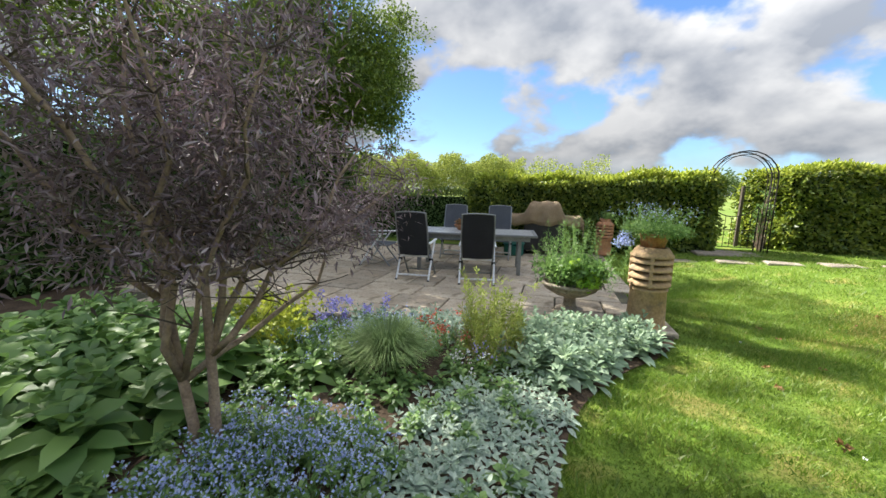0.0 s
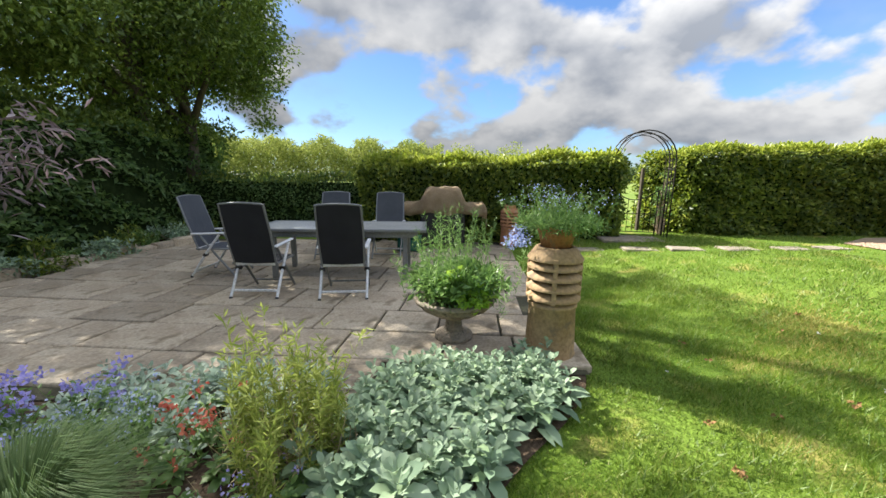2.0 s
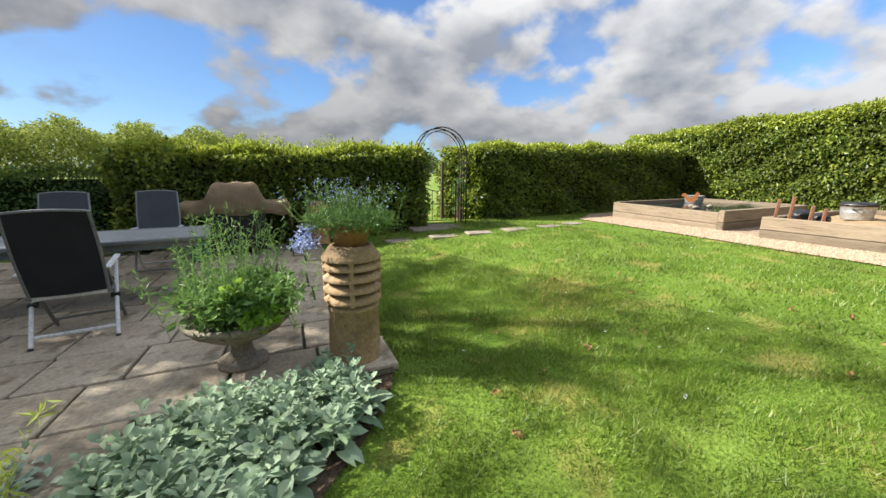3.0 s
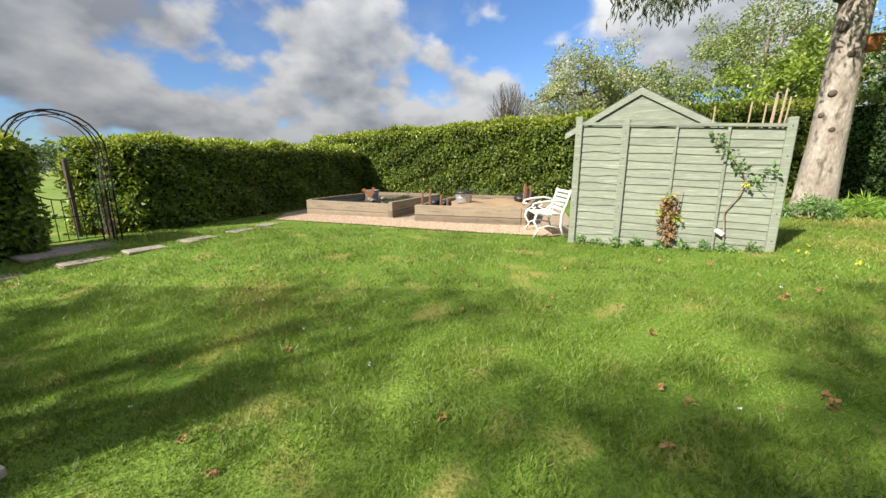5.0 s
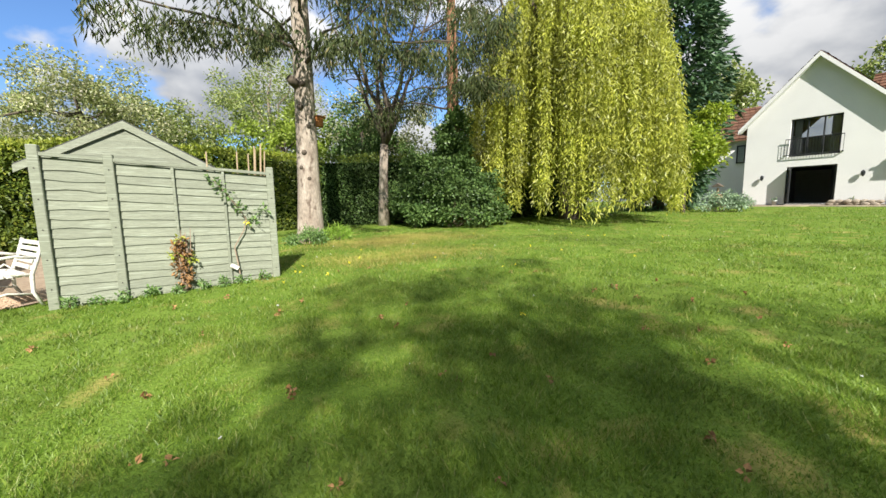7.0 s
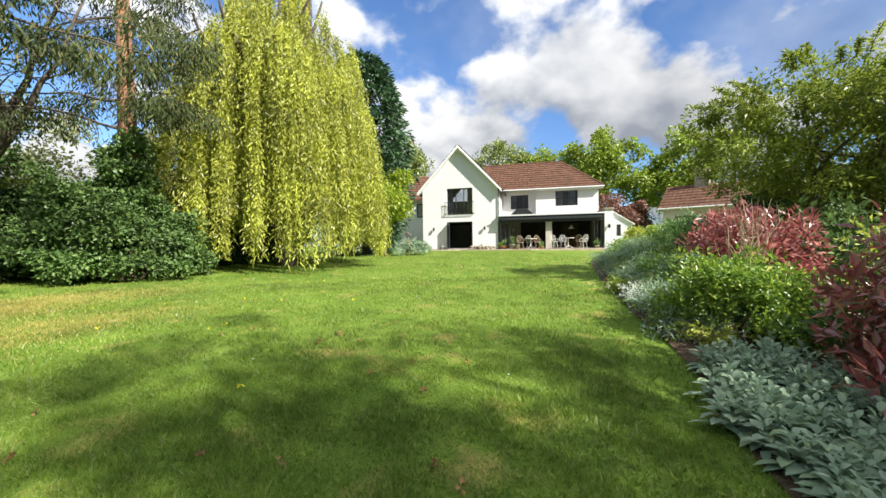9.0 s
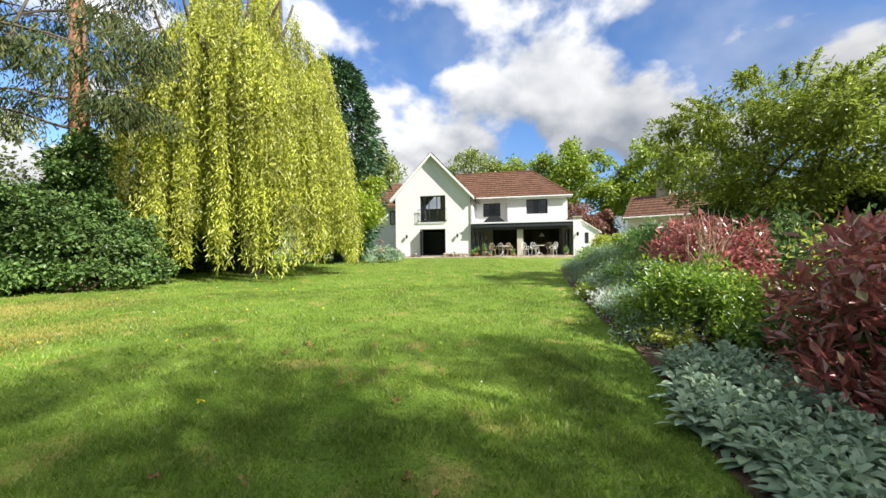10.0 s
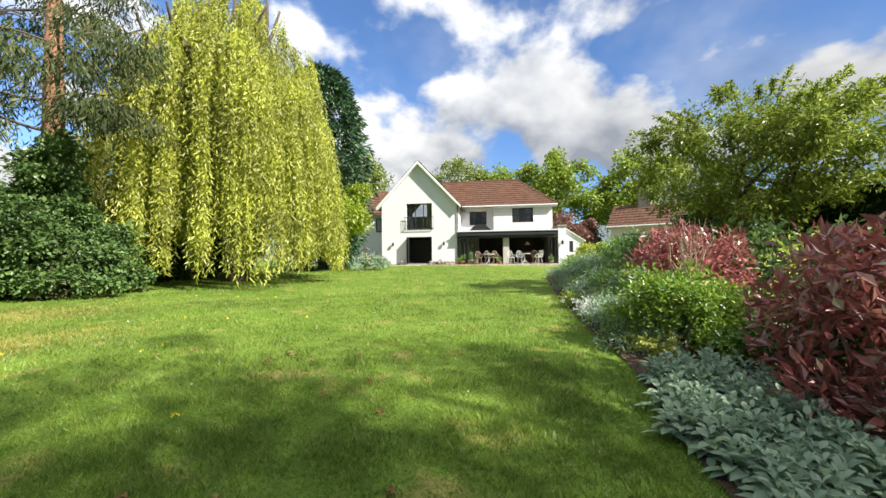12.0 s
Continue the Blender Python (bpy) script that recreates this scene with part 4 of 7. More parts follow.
# ---- distance ----
def far_wood(az0, az1, dist, h0, h1, n, mat, label):
    """A far edge of woodland: many crowns along an arc, uneven in height."""
    e = thing("woodland", 0, 0, 0.0, label=label, category="trees")
    a = np.radians(az0 + (az1 - az0) * RNG.random(n))
    b = np.degrees(a)
    wob = 0.5 + 0.25 * np.sin(b * 0.9) + 0.15 * np.sin(b * 2.7 + 1) + 0.10 * np.sin(b * 6.1)
    top = h0 + (h1 - h0) * wob
    D = dist * (1 + 0.16 * RNG.random(n))
    P = np.stack([np.sin(a) * D, np.cos(a) * D, top * RNG.random(n) ** 0.7 + (D - dist) * 0.04], -1)
    P += 1.2 * np.sin(P[:, [1, 2, 0]] * 0.5)
    s = dist * 0.0055
    local_mesh("crowns", leaf_mesh("crowns", P, rand_dirs(n), unit(rand_dirs(n) + np.array([0, 0, 1.0])), s * (0.5 + RNG.random(n)), s * 0.75, mat), e)
    e["kind"] = "stuff"


far_wood(-42, 12, 120, 9.5, 13, 60000, "wood_far", "spring woodland on the hillside beyond the field")
far_wood(-60, 24, 160, 9, 17, 20000, "wood_far", "paler woodland behind the field")
far_wood(24, 75, 170, 4, 10, 26000, "wood_far_dark", "dark green trees along the far side of the field")
far_wood(60, 140, 90, 4, 8, 9000, "wood_far", "trees beyond the eastern hedge")
far_wood(140, 260, 95, 6, 12, 9000, "wood_far_dark", "trees beyond the house")


# ---- house ----
def frame_rect(e, name, x0, x1, z0, z1, y, w, d, mat, label=""):
    """A rectangular frame of four rails as one part."""
    bm = bmesh.new()
    box(bm, x0, x1, y - d, y, z0, z0 + w, 0.004), box(bm, x0, x1, y - d, y, z1 - w, z1, 0.004)
    box(bm, x0, x0 + w, y - d, y, z0 + w + 0.001, z1 - w - 0.001, 0.004), box(bm, x1 - w, x1, y - d, y, z0 + w + 0.001, z1 - w - 0.001, 0.004)
    return local(name, bm, mat, e, label)


def window_unit(e, x0, x1, z0, z1, y, cols, bars=0):
    fr = frame_rect(e, "window_frame", x0, x1, z0, z1, y + 0.06, 0.07, 0.10, "dark_frame", "dark grey window frame")
    step = (x1 - x0 - 0.14) / cols
    for k in range(cols):
        a = x0 + 0.07 + step * k
        pane = local("pane", cuboid(a + 0.02, a + step - 0.02, y + 0.0, y + 0.012, z0 + 0.08, z1 - 0.08), "window_glass", fr)
        pane.visible_shadow = False
        if k:
            local("mullion", cuboid(a - 0.03, a + 0.03, y - 0.035, y + 0.05, z0 + 0.07, z1 - 0.07, 0.004), "dark_frame", fr)
        for b in range(bars):
            z = z0 + (z1 - z0) * (b + 1) / (bars + 1)
            local("glazing_bar", cuboid(a + 0.02, a + step - 0.02, y - 0.02, y + 0.03, z - 0.015, z + 0.015), "dark_frame", fr)
    return fr


def wall_with_holes(x0, x1, z0, z1, y0, y1, holes):
    """A straight wall as one mesh, pierced by rectangular holes (x0, x1, z0, z1)."""
    bm = bmesh.new()
    xs = sorted({x0, x1, *[h[0] for h in holes], *[h[1] for h in holes]})
    for a, b in zip(xs, xs[1:]):
        cuts = sorted((h[2], h[3]) for h in holes if h[0] <= a + 1e-6 and h[1] >= b - 1e-6)
        z = z0
        for c0, c1 in cuts:
            if c0 - z > 1e-6:
                box(bm, a, b, y0, y1, z, c0)
            z = c1
        if z1 - z > 1e-6:
            box(bm, a, b, y0, y1, z, z1)
    bmesh.ops.remove_doubles(bm, verts=bm.verts, dist=0.0005)
    return bm


def prism(poly, y0, y1):
    """A flat outline in x and z pushed through from y0 to y1."""
    bm = bmesh.new()
    a = [bm.verts.new((x, y0, z)) for x, z in poly]
    b = [bm.verts.new((x, y1, z)) for x, z in poly]
    bm.faces.new(a), bm.faces.new(b[::-1])
    for i in range(len(poly)):
        j = (i + 1) % len(poly)
        bm.faces.new((a[j], a[i], b[i], b[j]))
    bmesh.ops.recalc_face_normals(bm, faces=bm.faces)
    return bm


def roof_plane(corners, thick, mat, e, name="roof", rows=0):
    """A sloping roof slab from its four (or three) corners, with courses of tiles laid over it."""
    bm = bmesh.new()
    top = [bm.verts.new(c) for c in corners]
    low = [bm.verts.new(Vector(c) - Vector((0, 0, thick))) for c in corners]
    bm.faces.new(top), bm.faces.new(low[::-1])
    for i in range(len(corners)):
        j = (i + 1) % len(corners)
        bm.faces.new((top[j], top[i], low[i], low[j]))
    bmesh.ops.recalc_face_normals(bm, faces=bm.faces)
    r = local(name, bm, mat, e)
    if rows and len(corners) >= 3:
        # courses: thin raised strips, each slightly stepped over the one below
        c = [Vector(q) for q in corners]
        a0, a1 = c[0], c[1]
        b0, b1 = (c[3], c[2]) if len(c) == 4 else (c[2], c[2])
        n = (a1 - a0).cross(b0 - a0).normalized()
        if n.z < 0:
            n = -n
        V, F = [], []
        for k in range(rows):
            t0, t1 = k / rows, min(1.0, (k + 1.12) / rows)
            l0, r0, l1, r1 = a0.lerp(b0, t0), a1.lerp(b1, t0), a0.lerp(b0, t1), a1.lerp(b1, t1)
            cols = max(1, int((r0 - l0).length / 0.34))
            for q in range(cols):
                u0, u1 = q / cols + 0.002, (q + 1) / cols - 0.002
                lift0, lift1 = n * (0.045 + 0.006 * ((q * 7 + k * 3) % 4)), n * 0.012
                i0 = len(V)
                V += [tuple(l0.lerp(r0, u0) + lift0), tuple(l0.lerp(r0, u1) + lift0), tuple(l1.lerp(r1, u1) + lift1), tuple(l1.lerp(r1, u0) + lift1)]
                V += [tuple(l0.lerp(r0, u0)), tuple(l0.lerp(r0, u1))]
                F += [(i0, i0 + 1, i0 + 2, i0 + 3), (i0, i0 + 4, i0 + 5, i0 + 1)]
        t = local_mesh("tiles", raw_mesh("tiles", V, F, mat), r)
        t["kind"] = "stuff"
    return r


def lantern_lamp(e, x, z, y):
    b = local("wall_lamp", cuboid(x - 0.05, x + 0.05, y - 0.03, y, z - 0.02, z + 0.16, 0.008), "dark_frame", e, "black outdoor wall lantern")
    local("lamp_body", lathe([(0.03, z - 0.12), (0.075, z - 0.02), (0.085, z + 0.12), (0.02, z + 0.2)], 8), "dark_frame", b, at=Matrix.Translation((x, y - 0.14, 0)))


H = thing("house", -3.88, -26.85, 0.9, 158.0, "white rendered two-storey house with clay tile roof", "house")
H.scale = (0.965, 0.965, 0.965)
bpy.context.view_layer.update()
W, EAVE, APEX = 3.0, 4.75, 7.95
DOOR, JUL = (-1.02, 1.02, 0.12, 2.22), (-1.0, 1.05, 2.78, 4.85)
local("wall", wall_with_holes(-W, W, -0.2, 4.87, 0, 0.3, [DOOR, JUL]), "render_white", H)
local("wall", prism([(-W, 4.87), (W, 4.87), (0, APEX)], 0, 0.3), "render_white", H)
local("wall", cuboid(-W, -W + 0.3, 0.3, 9, -0.2, 4.87), "render_white", H)
local("wall", cuboid(W - 0.3, W, 0.3, 9, -0.2, 4.87), "render_white", H)
local("wall", cuboid(-W, W, 9, 9.3, -0.2, 4.87), "render_white", H)
local("floor_slab", cuboid(-W + 0.3, W - 0.3, 0.3, 9, 2.45, 2.65), "interior", H)
local("ground_slab", cuboid(-W, W, -0.02, 9, -0.25, 0.10), "weathered_stone", H)
sl = (APEX - EAVE) / W
for s in (-1, 1):
    z_e = EAVE - 0.30 * sl + 0.18
    roof_plane([(s * (W + 0.30), -0.35, z_e), (s * (W + 0.30), 9.4, z_e), (0, 9.4, APEX + 0.24), (0, -0.35, APEX + 0.24)], 0.14, "roof_tile", H, rows=14)
    bm = prism([(s * (W + 0.34), z_e - 0.24), (s * (W + 0.34), z_e - 0.02), (0, APEX + 0.20), (0, APEX - 0.04)], -0.40, -0.355)
    local("bargeboard", bm, "fascia_white", H, "white board along the gable edge")
    local("soffit", prism([(s * (W + 0.30), z_e - 0.20), (s * (W + 0.30), z_e - 0.17), (0, APEX + 0.04), (0, APEX + 0.01)], -0.35, -0.002), "fascia_white", H)
    local("gutter", tube([(s * (W + 0.36), -0.3, z_e - 0.12), (s * (W + 0.36), 3.0, z_e - 0.12)], 0.06, 8), "dark_frame", H)
local("downpipe", tube([(W + 0.06, -0.06, 4.7), (W + 0.06, -0.06, 0.1)], 0.04, 8), "dark_frame", H)
jw = window_unit(H, JUL[0], JUL[1], JUL[2], JUL[3], 0.16, 3)
rail = local("balcony", tube([(-1.14, -0.14, 3.75), (1.18, -0.14, 3.75)], 0.025, 8), "dark_frame", H, "black iron balcony railing")
local("balcony_rail", tube([(-1.14, -0.14, 2.86), (1.18, -0.14, 2.86)], 0.02, 8), "dark_frame", rail)
for k in range(20):
    x = -1.14 + 2.32 * k / 19
    local("baluster", tube([(x, -0.14, 2.86), (x, -0.14, 3.75)], 0.010, 5), "dark_frame", rail)
for x in (-1.12, 1.16):
    local("bracket", cuboid(x - 0.02, x + 0.02, -0.14, 0.02, 2.84, 2.9), "dark_frame", rail)
frame_rect(H, "door_frame", DOOR[0], DOOR[1], DOOR[2], DOOR[3], 0.22, 0.07, 0.1, "dark_frame", "dark grey frame of the garden doors")
for x0, tilt in ((-0.95, -68), (0.95, 68)):
    leaf = local("door", cuboid(0, 0.62, -0.03, 0.03, 0, 1.98, 0.005), "dark_frame", H, "open glazed garden door", at=pose(x0, 0.1, 0.17, 0, 0, tilt if x0 < 0 else 180 - 68))
    local("pane", cuboid(0.09, 0.53, -0.034, 0.034, 0.12, 1.86), "window_glass", leaf)
for x in (-2.07, 1.98):
    lantern_lamp(H, x, 1.62, -0.003)
local("doorstep", cuboid(-1.25, 1.25, -0.45, -0.03, -0.15, 0.06, 0.015), "weathered_stone", H)
# main range
M0, M1, M2, YB = 3.0, 5.8, 10.6, 3.4
local("wall", wall_with_holes(M0, M1, 2.6, 5.0, YB, YB + 0.3, [(3.75, 5.2, 3.35, 4.5)]), "render_white", H)
local("wall", wall_with_holes(M1, M2, 2.6, 5.0, YB - 0.45, YB - 0.15, [(7.35, 9.05, 3.45, 4.65)]), "render_white", H)
local("wall", cuboid(M1 - 0.002, M1 + 0.25, YB - 0.15, YB + 0.3, 2.6, 5.0), "render_white", H)
local("wall", cuboid(M2 - 0.3, M2, YB - 0.15, 10, -0.2, 5.0), "render_white", H)
local("wall", cuboid(M0, M2, 10, 10.3, -0.2, 5.0), "render_white", H)
window_unit(H, 3.75, 5.2, 3.35, 4.5, YB + 0.1, 3, 1)
window_unit(H, 7.35, 9.05, 3.45, 4.65, YB - 0.35, 3, 1)


def curtain(x0, x1, z0, z1, y):
    """A gathered curtain hanging in soft folds."""
    bm = bmesh.new()
    n = 24
    top = [bm.verts.new((x0 + (x1 - x0) * i / n, y + 0.03 * math.sin(i * 1.9), z1)) for i in range(n + 1)]
    low = [bm.verts.new((x0 + (x1 - x0) * i / n, y + 0.04 * math.sin(i * 1.9 + 0.3), z0)) for i in range(n + 1)]
    for i in range(n):
        bm.faces.new((low[i], low[i + 1], top[i + 1], top[i]))
    bmesh.ops.solidify(bm, geom=bm.faces[:], thickness=0.008)
    local("curtain", bm, "curtain", H, "pale grey curtain, its tone also standing in for glass reflections", smooth=True)


# on the main range these pale folds stand in for reflections on the panes
curtain(3.8, 4.25, 3.3, 4.55, YB + 0.45)
curtain(4.75, 5.15, 3.3, 4.55, YB + 0.45)
curtain(7.45, 8.0, 3.4, 4.7, YB + 0.05)
curtain(8.4, 8.95, 3.4, 4.7, YB + 0.05)
curtain(-0.92, -0.62, 2.72, 4.9, 0.55)
curtain(0.55, 0.95, 2.72, 4.9, 0.55)
local("ceiling", cuboid(M0, M2 - 0.3, YB - 0.14, 10, 2.6, 2.75), "interior_light", H)
local("room_wall", cuboid(M0 + 0.01, M2 - 0.31, 6.0, 6.12, -0.1, 2.58), "interior", H, "dim room behind the glass doors")
local("room_wall", cuboid(M0 + 0.01, M0 + 1.5, 4.2, 4.3, -0.1, 2.58), "interior_light", H, "pale inner wall of the garden room")
local("upper_room_wall", cuboid(M0 + 0.3, M2 - 0.31, 7.0, 7.1, 2.76, 5.0), "interior", H)
local("room_floor", cuboid(M0, M2 - 0.3, -0.6, 6.0, -0.25, 0.08), "weathered_stone", H)
re, rz = YB - 0.8, 7.75
roof_plane([(M0 - 2.0, re, 4.9), (M2 + 0.35, re, 4.9), (M2 - 2.6, 6.7, rz), (M0 - 2.0, 6.7, rz)], 0.12, "roof_tile", H, rows=12)
roof_plane([(M2 + 0.35, re, 4.9), (M2 + 0.35, 10.6, 4.9), (M2 - 2.6, 6.7, rz)], 0.12, "roof_tile", H, rows=12)
roof_plane([(M2 + 0.35, 10.6, 4.9), (M0 - 2.0, 10.6, 4.9), (M0 - 2.0, 6.7, rz), (M2 - 2.6, 6.7, rz)], 0.12, "roof_tile", H)
local("ridge", tube([(M0 - 2.0, 6.7, rz + 0.02), (M2 - 2.6, 6.7, rz + 0.02)], 0.10, 8), "roof_tile", H)
local("ridge", tube([(M2 - 2.6, 6.7, rz + 0.02), (M2 + 0.33, re + 0.02, 4.94)], 0.085, 8), "roof_tile", H)
local("gutter", tube([(M1, re - 0.02, 4.84), (M2 + 0.38, re - 0.02, 4.84)], 0.055, 8), "fascia_white", H)
local("gutter", tube([(M0 + 0.2, re - 0.02, 4.84), (M1, re - 0.02, 4.84)], 0.055, 8), "fascia_white", H)
local("fascia", cuboid(M1, M2 + 0.3, re + 0.03, re + 0.06, 4.66, 4.82), "fascia_white", H)
# garden room: flat roof with dark edge, rooflight, pillar, glazed doors folded open
local("flat_roof", cuboid(M0 + 0.05, 10.5, -0.25, YB + 0.1, 2.52, 2.62), "weathered_stone", H)
local("fascia", cuboid(M0 + 0.05, 10.5, -0.34, -0.252, 2.02, 2.56, 0.01), "dark_frame", H, "dark grey edge of the flat roof")
local("fascia_trim", cuboid(M0 + 0.02, 10.53, -0.40, -0.342, 2.50, 2.60, 0.008), "alu", H, "pale metal roof edge")
local("awning_box", cuboid(M0 + 0.3, 10.3, -0.50, -0.345, 2.18, 2.34, 0.03), "dark_frame", H, "long black awning case")
lant = local("rooflight", cuboid(3.9, 5.6, 1.0, 2.6, 2.62, 2.78, 0.01), "dark_frame", H, "black framed rooflight")
local("glazing", prism([(3.95, 2.79), (5.55, 2.79), (5.1, 3.2), (4.4, 3.2)], 1.1, 2.5), "dark_frame", lant)
local("pillar", cuboid(6.5, 6.95, -0.05, 0.4, -0.1, 2.5), "interior_light", H)
for x in (3.25, 3.55, 3.85, 10.0, 10.22):
    d = local("folding_door", cuboid(x, x + 0.07, -0.2, 0.55, 0.05, 2.0, 0.005), "dark_frame", H, "folded-back glazed door")
local("pier", cuboid(10.5, 11.05, -0.35, YB, -0.2, 2.75), "render_white", H)
local("coping", cuboid(10.42, 11.13, -0.43, YB, 2.752, 2.88, 0.02), "weathered_stone", H)
local("lean_to", prism([(11.05, -0.2), (12.35, -0.2), (12.35, 1.75), (11.05, 2.6)], 0.0, 3.6), "render_white", H)
roof_plane([(12.5, -0.12, 1.70), (12.5, 3.7, 1.70), (11.05, 3.7, 2.68), (11.05, -0.12, 2.68)], 0.06, "fascia_white", H)
local("small_window", cuboid(11.35, 11.6, -0.03, -0.002, 0.9, 1.7, 0.005), "dark_frame", H, "narrow dark window")
lantern_lamp(H, 10.78, 1.55, -0.353)
# room contents seen through the opening
HM = H.matrix_world


def at_house(x, y, z=0.08, turn=0.0):
    return HM @ pose(x, y, z, 0, 0, turn)


def house_thing(name, x, y, label, category, group="", z=0.08, turn=0.0):
    e = new(name)
    e.matrix_world = at_house(x, y, z, turn)
    return tagged(e, label, category, group)


dresser = house_thing("dresser", 8.6, 5.5, "tall dark wooden dresser in the garden room", "cupboard")
local("body", cuboid(-0.7, 0.7, -0.3, 0.3, 0, 2.1, 0.02), "bark_dark", dresser)
for x in (-0.35, 0.35):
    local("door", cuboid(x - 0.33, x + 0.33, -0.33, -0.302, 0.1, 1.0, 0.01), "bark_red", dresser)
pend = house_thing("pendant_lamp", 8.5, 2.4, "white glass pendant lamp in the garden room", "lamp", z=1.55)
local("shade", lathe([(0.03, 0.28), (0.09, 0.2), (0.24, 0.0), (0.22, 0.0), (0.03, 0.22)], 16), "white_metal", pend, smooth=True)
local("cord", tube([(0, 0, 0.28), (0, 0, 0.97)], 0.008, 5), "black_plastic", pend)
pic = house_thing("picture_frame", 3.9, 4.19, "small framed picture on the inner wall", "picture", z=1.35)
local("frame", cuboid(-0.2, 0.2, -0.03, 0.0, 0, 0.5, 0.01), "dark_frame", pic)
local("print", cuboid(-0.16, 0.16, -0.034, -0.031, 0.04, 0.46), "render_white", pic)


def bistro_chair(x, y, turn, mat, label, group):
    c = house_thing("garden_chair", x, y, label, "chair", group, turn=turn)
    local("seat", lathe([(0.0, 0.44), (0.2, 0.44), (0.215, 0.455), (0.2, 0.47), (0.0, 0.47)], 14, cap=False), mat, c, smooth=True)
    for k in range(4):
        a = math.pi / 4 + k * math.pi / 2
        local("leg", tube([(0.17 * math.cos(a), 0.17 * math.sin(a), 0.45), (0.25 * math.cos(a), 0.25 * math.sin(a), 0)], 0.013, 6), mat, c)
    local("backrest", tube([(-0.2, 0.15, 0.45), (-0.21, 0.23, 0.75), (-0.12, 0.26, 0.92), (0, 0.265, 0.95), (0.12, 0.26, 0.92), (0.21, 0.23, 0.75), (0.2, 0.15, 0.45)], 0.014, 6), mat, c)
    for k in range(5):
        x_ = -0.12 + 0.06 * k
        local("back_rod", tube([(x_, 0.18, 0.46), (x_, 0.255, 0.92)], 0.007, 5), mat, c)
    for s in (-1, 1):
        local("armrest", tube([(s * 0.2, 0.22, 0.68), (s * 0.25, 0.0, 0.66), (s * 0.22, -0.15, 0.55), (s * 0.19, -0.12, 0.45)], 0.012, 6), mat, c)
    return c


for x, y, tn, mt, lb in ((7.05, -1.2, 30, "white_metal", "white metal garden chair on the terrace"), (9.0, -1.0, -50, "white_metal", "white metal garden chair on the terrace"),
                         (7.7, -0.3, 10, "alu", "grey metal garden chair by the pillar"), (5.9, -0.5, 15, "bamboo", "woven cane armchair on the terrace"),
                         (8.9, 0.3, 160, "bamboo", "woven cane armchair in the garden room"), (4.7, -0.7, 20, "bamboo", "woven cane armchair by the pots"), (5.3, 0.3, 170, "white_metal", "pale metal chair at the table")):
    bistro_chair(x, y, tn, mt, lb, "chairs on the house terrace")
for x, y, r in ((8.0, -1.0, 0.42), (5.4, -0.35, 0.5)):
    tb = house_thing("bistro_table", x, y, "round pale metal garden table on the terrace", "table", "tables on the house terrace")
    local("tabletop", lathe([(0, 0.70), (r, 0.70), (r + 0.01, 0.715), (r, 0.73), (0, 0.73)], 24, cap=False), "white_metal", tb, smooth=True)
    local("pillar", tube([(0, 0, 0.7), (0, 0, 0.1)], 0.025, 8), "white_metal", tb)
    for k in range(3):
        a = k * 2.094
        local("leg", tube([(0, 0, 0.2), (0.2 * math.cos(a), 0.2 * math.sin(a), 0.1), (0.3 * math.cos(a), 0.3 * math.sin(a), 0)], 0.014, 6), "white_metal", tb)


def plant_pot(m, r, h, mat, leafmat, ph, n, label, leaf=0.08, ratio=0.4, name="plant_pot"):
    e = new(name)
    e.matrix_world = m
    tagged(e, label, "plant pot")
    local("pot", lathe([(0, 0.0), (r * 0.68, 0.0), (r * 0.9, h * 0.82), (r, h * 0.83), (r * 1.02, h), (r * 0.9, h), (r * 0.85, h * 0.86), (0, h * 0.86)], 24, cap=False), mat, e, smooth=True)
    C = [(random.uniform(-1, 1) * r * 0.7, random.uniform(-1, 1) * r * 0.7, h + ph * random.uniform(0.1, 0.9)) for _ in range(14)]
    P, d, f, ln, w = clump_leaves(C, r * 0.5, n, leaf, ratio, -0.3)
    local_mesh("plant", leaf_mesh("plant", P, d, f, ln, w, leafmat), e)
    return e


for x, y, r, h, mt, lm, ph, nm in ((3.55, -0.9, 0.2, 0.3, "terracotta", "leaf_herb", 0.45, 300), (4.1, -1.1, 0.22, 0.4, "weathered_stone", "leaf_herb", 0.6, 400), (3.2, -0.55, 0.16, 0.22, "terracotta", "leaf_fresh", 0.3, 200),
                                   (4.5, -1.25, 0.14, 0.2, "terracotta", "leaf_grey", 0.2, 150), (6.2, -1.3, 0.16, 0.24, "terracotta", "leaf_herb", 0.3, 200), (-1.35, -0.25, 0.15, 0.3, "galvanised", "leaf_grey", 0.12, 100),
                                   (-3.25, -0.5, 0.2, 0.3, "terracotta", "leaf_fresh", 0.35, 250), (-3.0, -0.75, 0.15, 0.22, "terracotta", "petal_coral", 0.18, 120), (-2.3, -0.3, 0.1, 0.18, "galvanised", "leaf_grey", 0.1, 60), (1.75, -0.55, 0.1, 0.3, "black_plastic", "leaf_dark", 0.1, 50),
                                   (9.9, -0.8, 0.18, 0.3, "weathered_stone", "leaf_herb", 0.5, 300)):
    m = at_house(x, y, 0.02)
    wp = m.translation
    m.translation.z = gz(wp.x, wp.y) + 0.02
    plant_pot(m, r, h, mt, lm, ph, nm, "potted plant on the terrace by the house wall")
barrel = house_thing("barrel_planter", -4.0, -0.9, "half wooden barrel with a small bird table on it", "barrel", z=0.0)
barrel.location.z = gz(barrel.location.x, barrel.location.y)
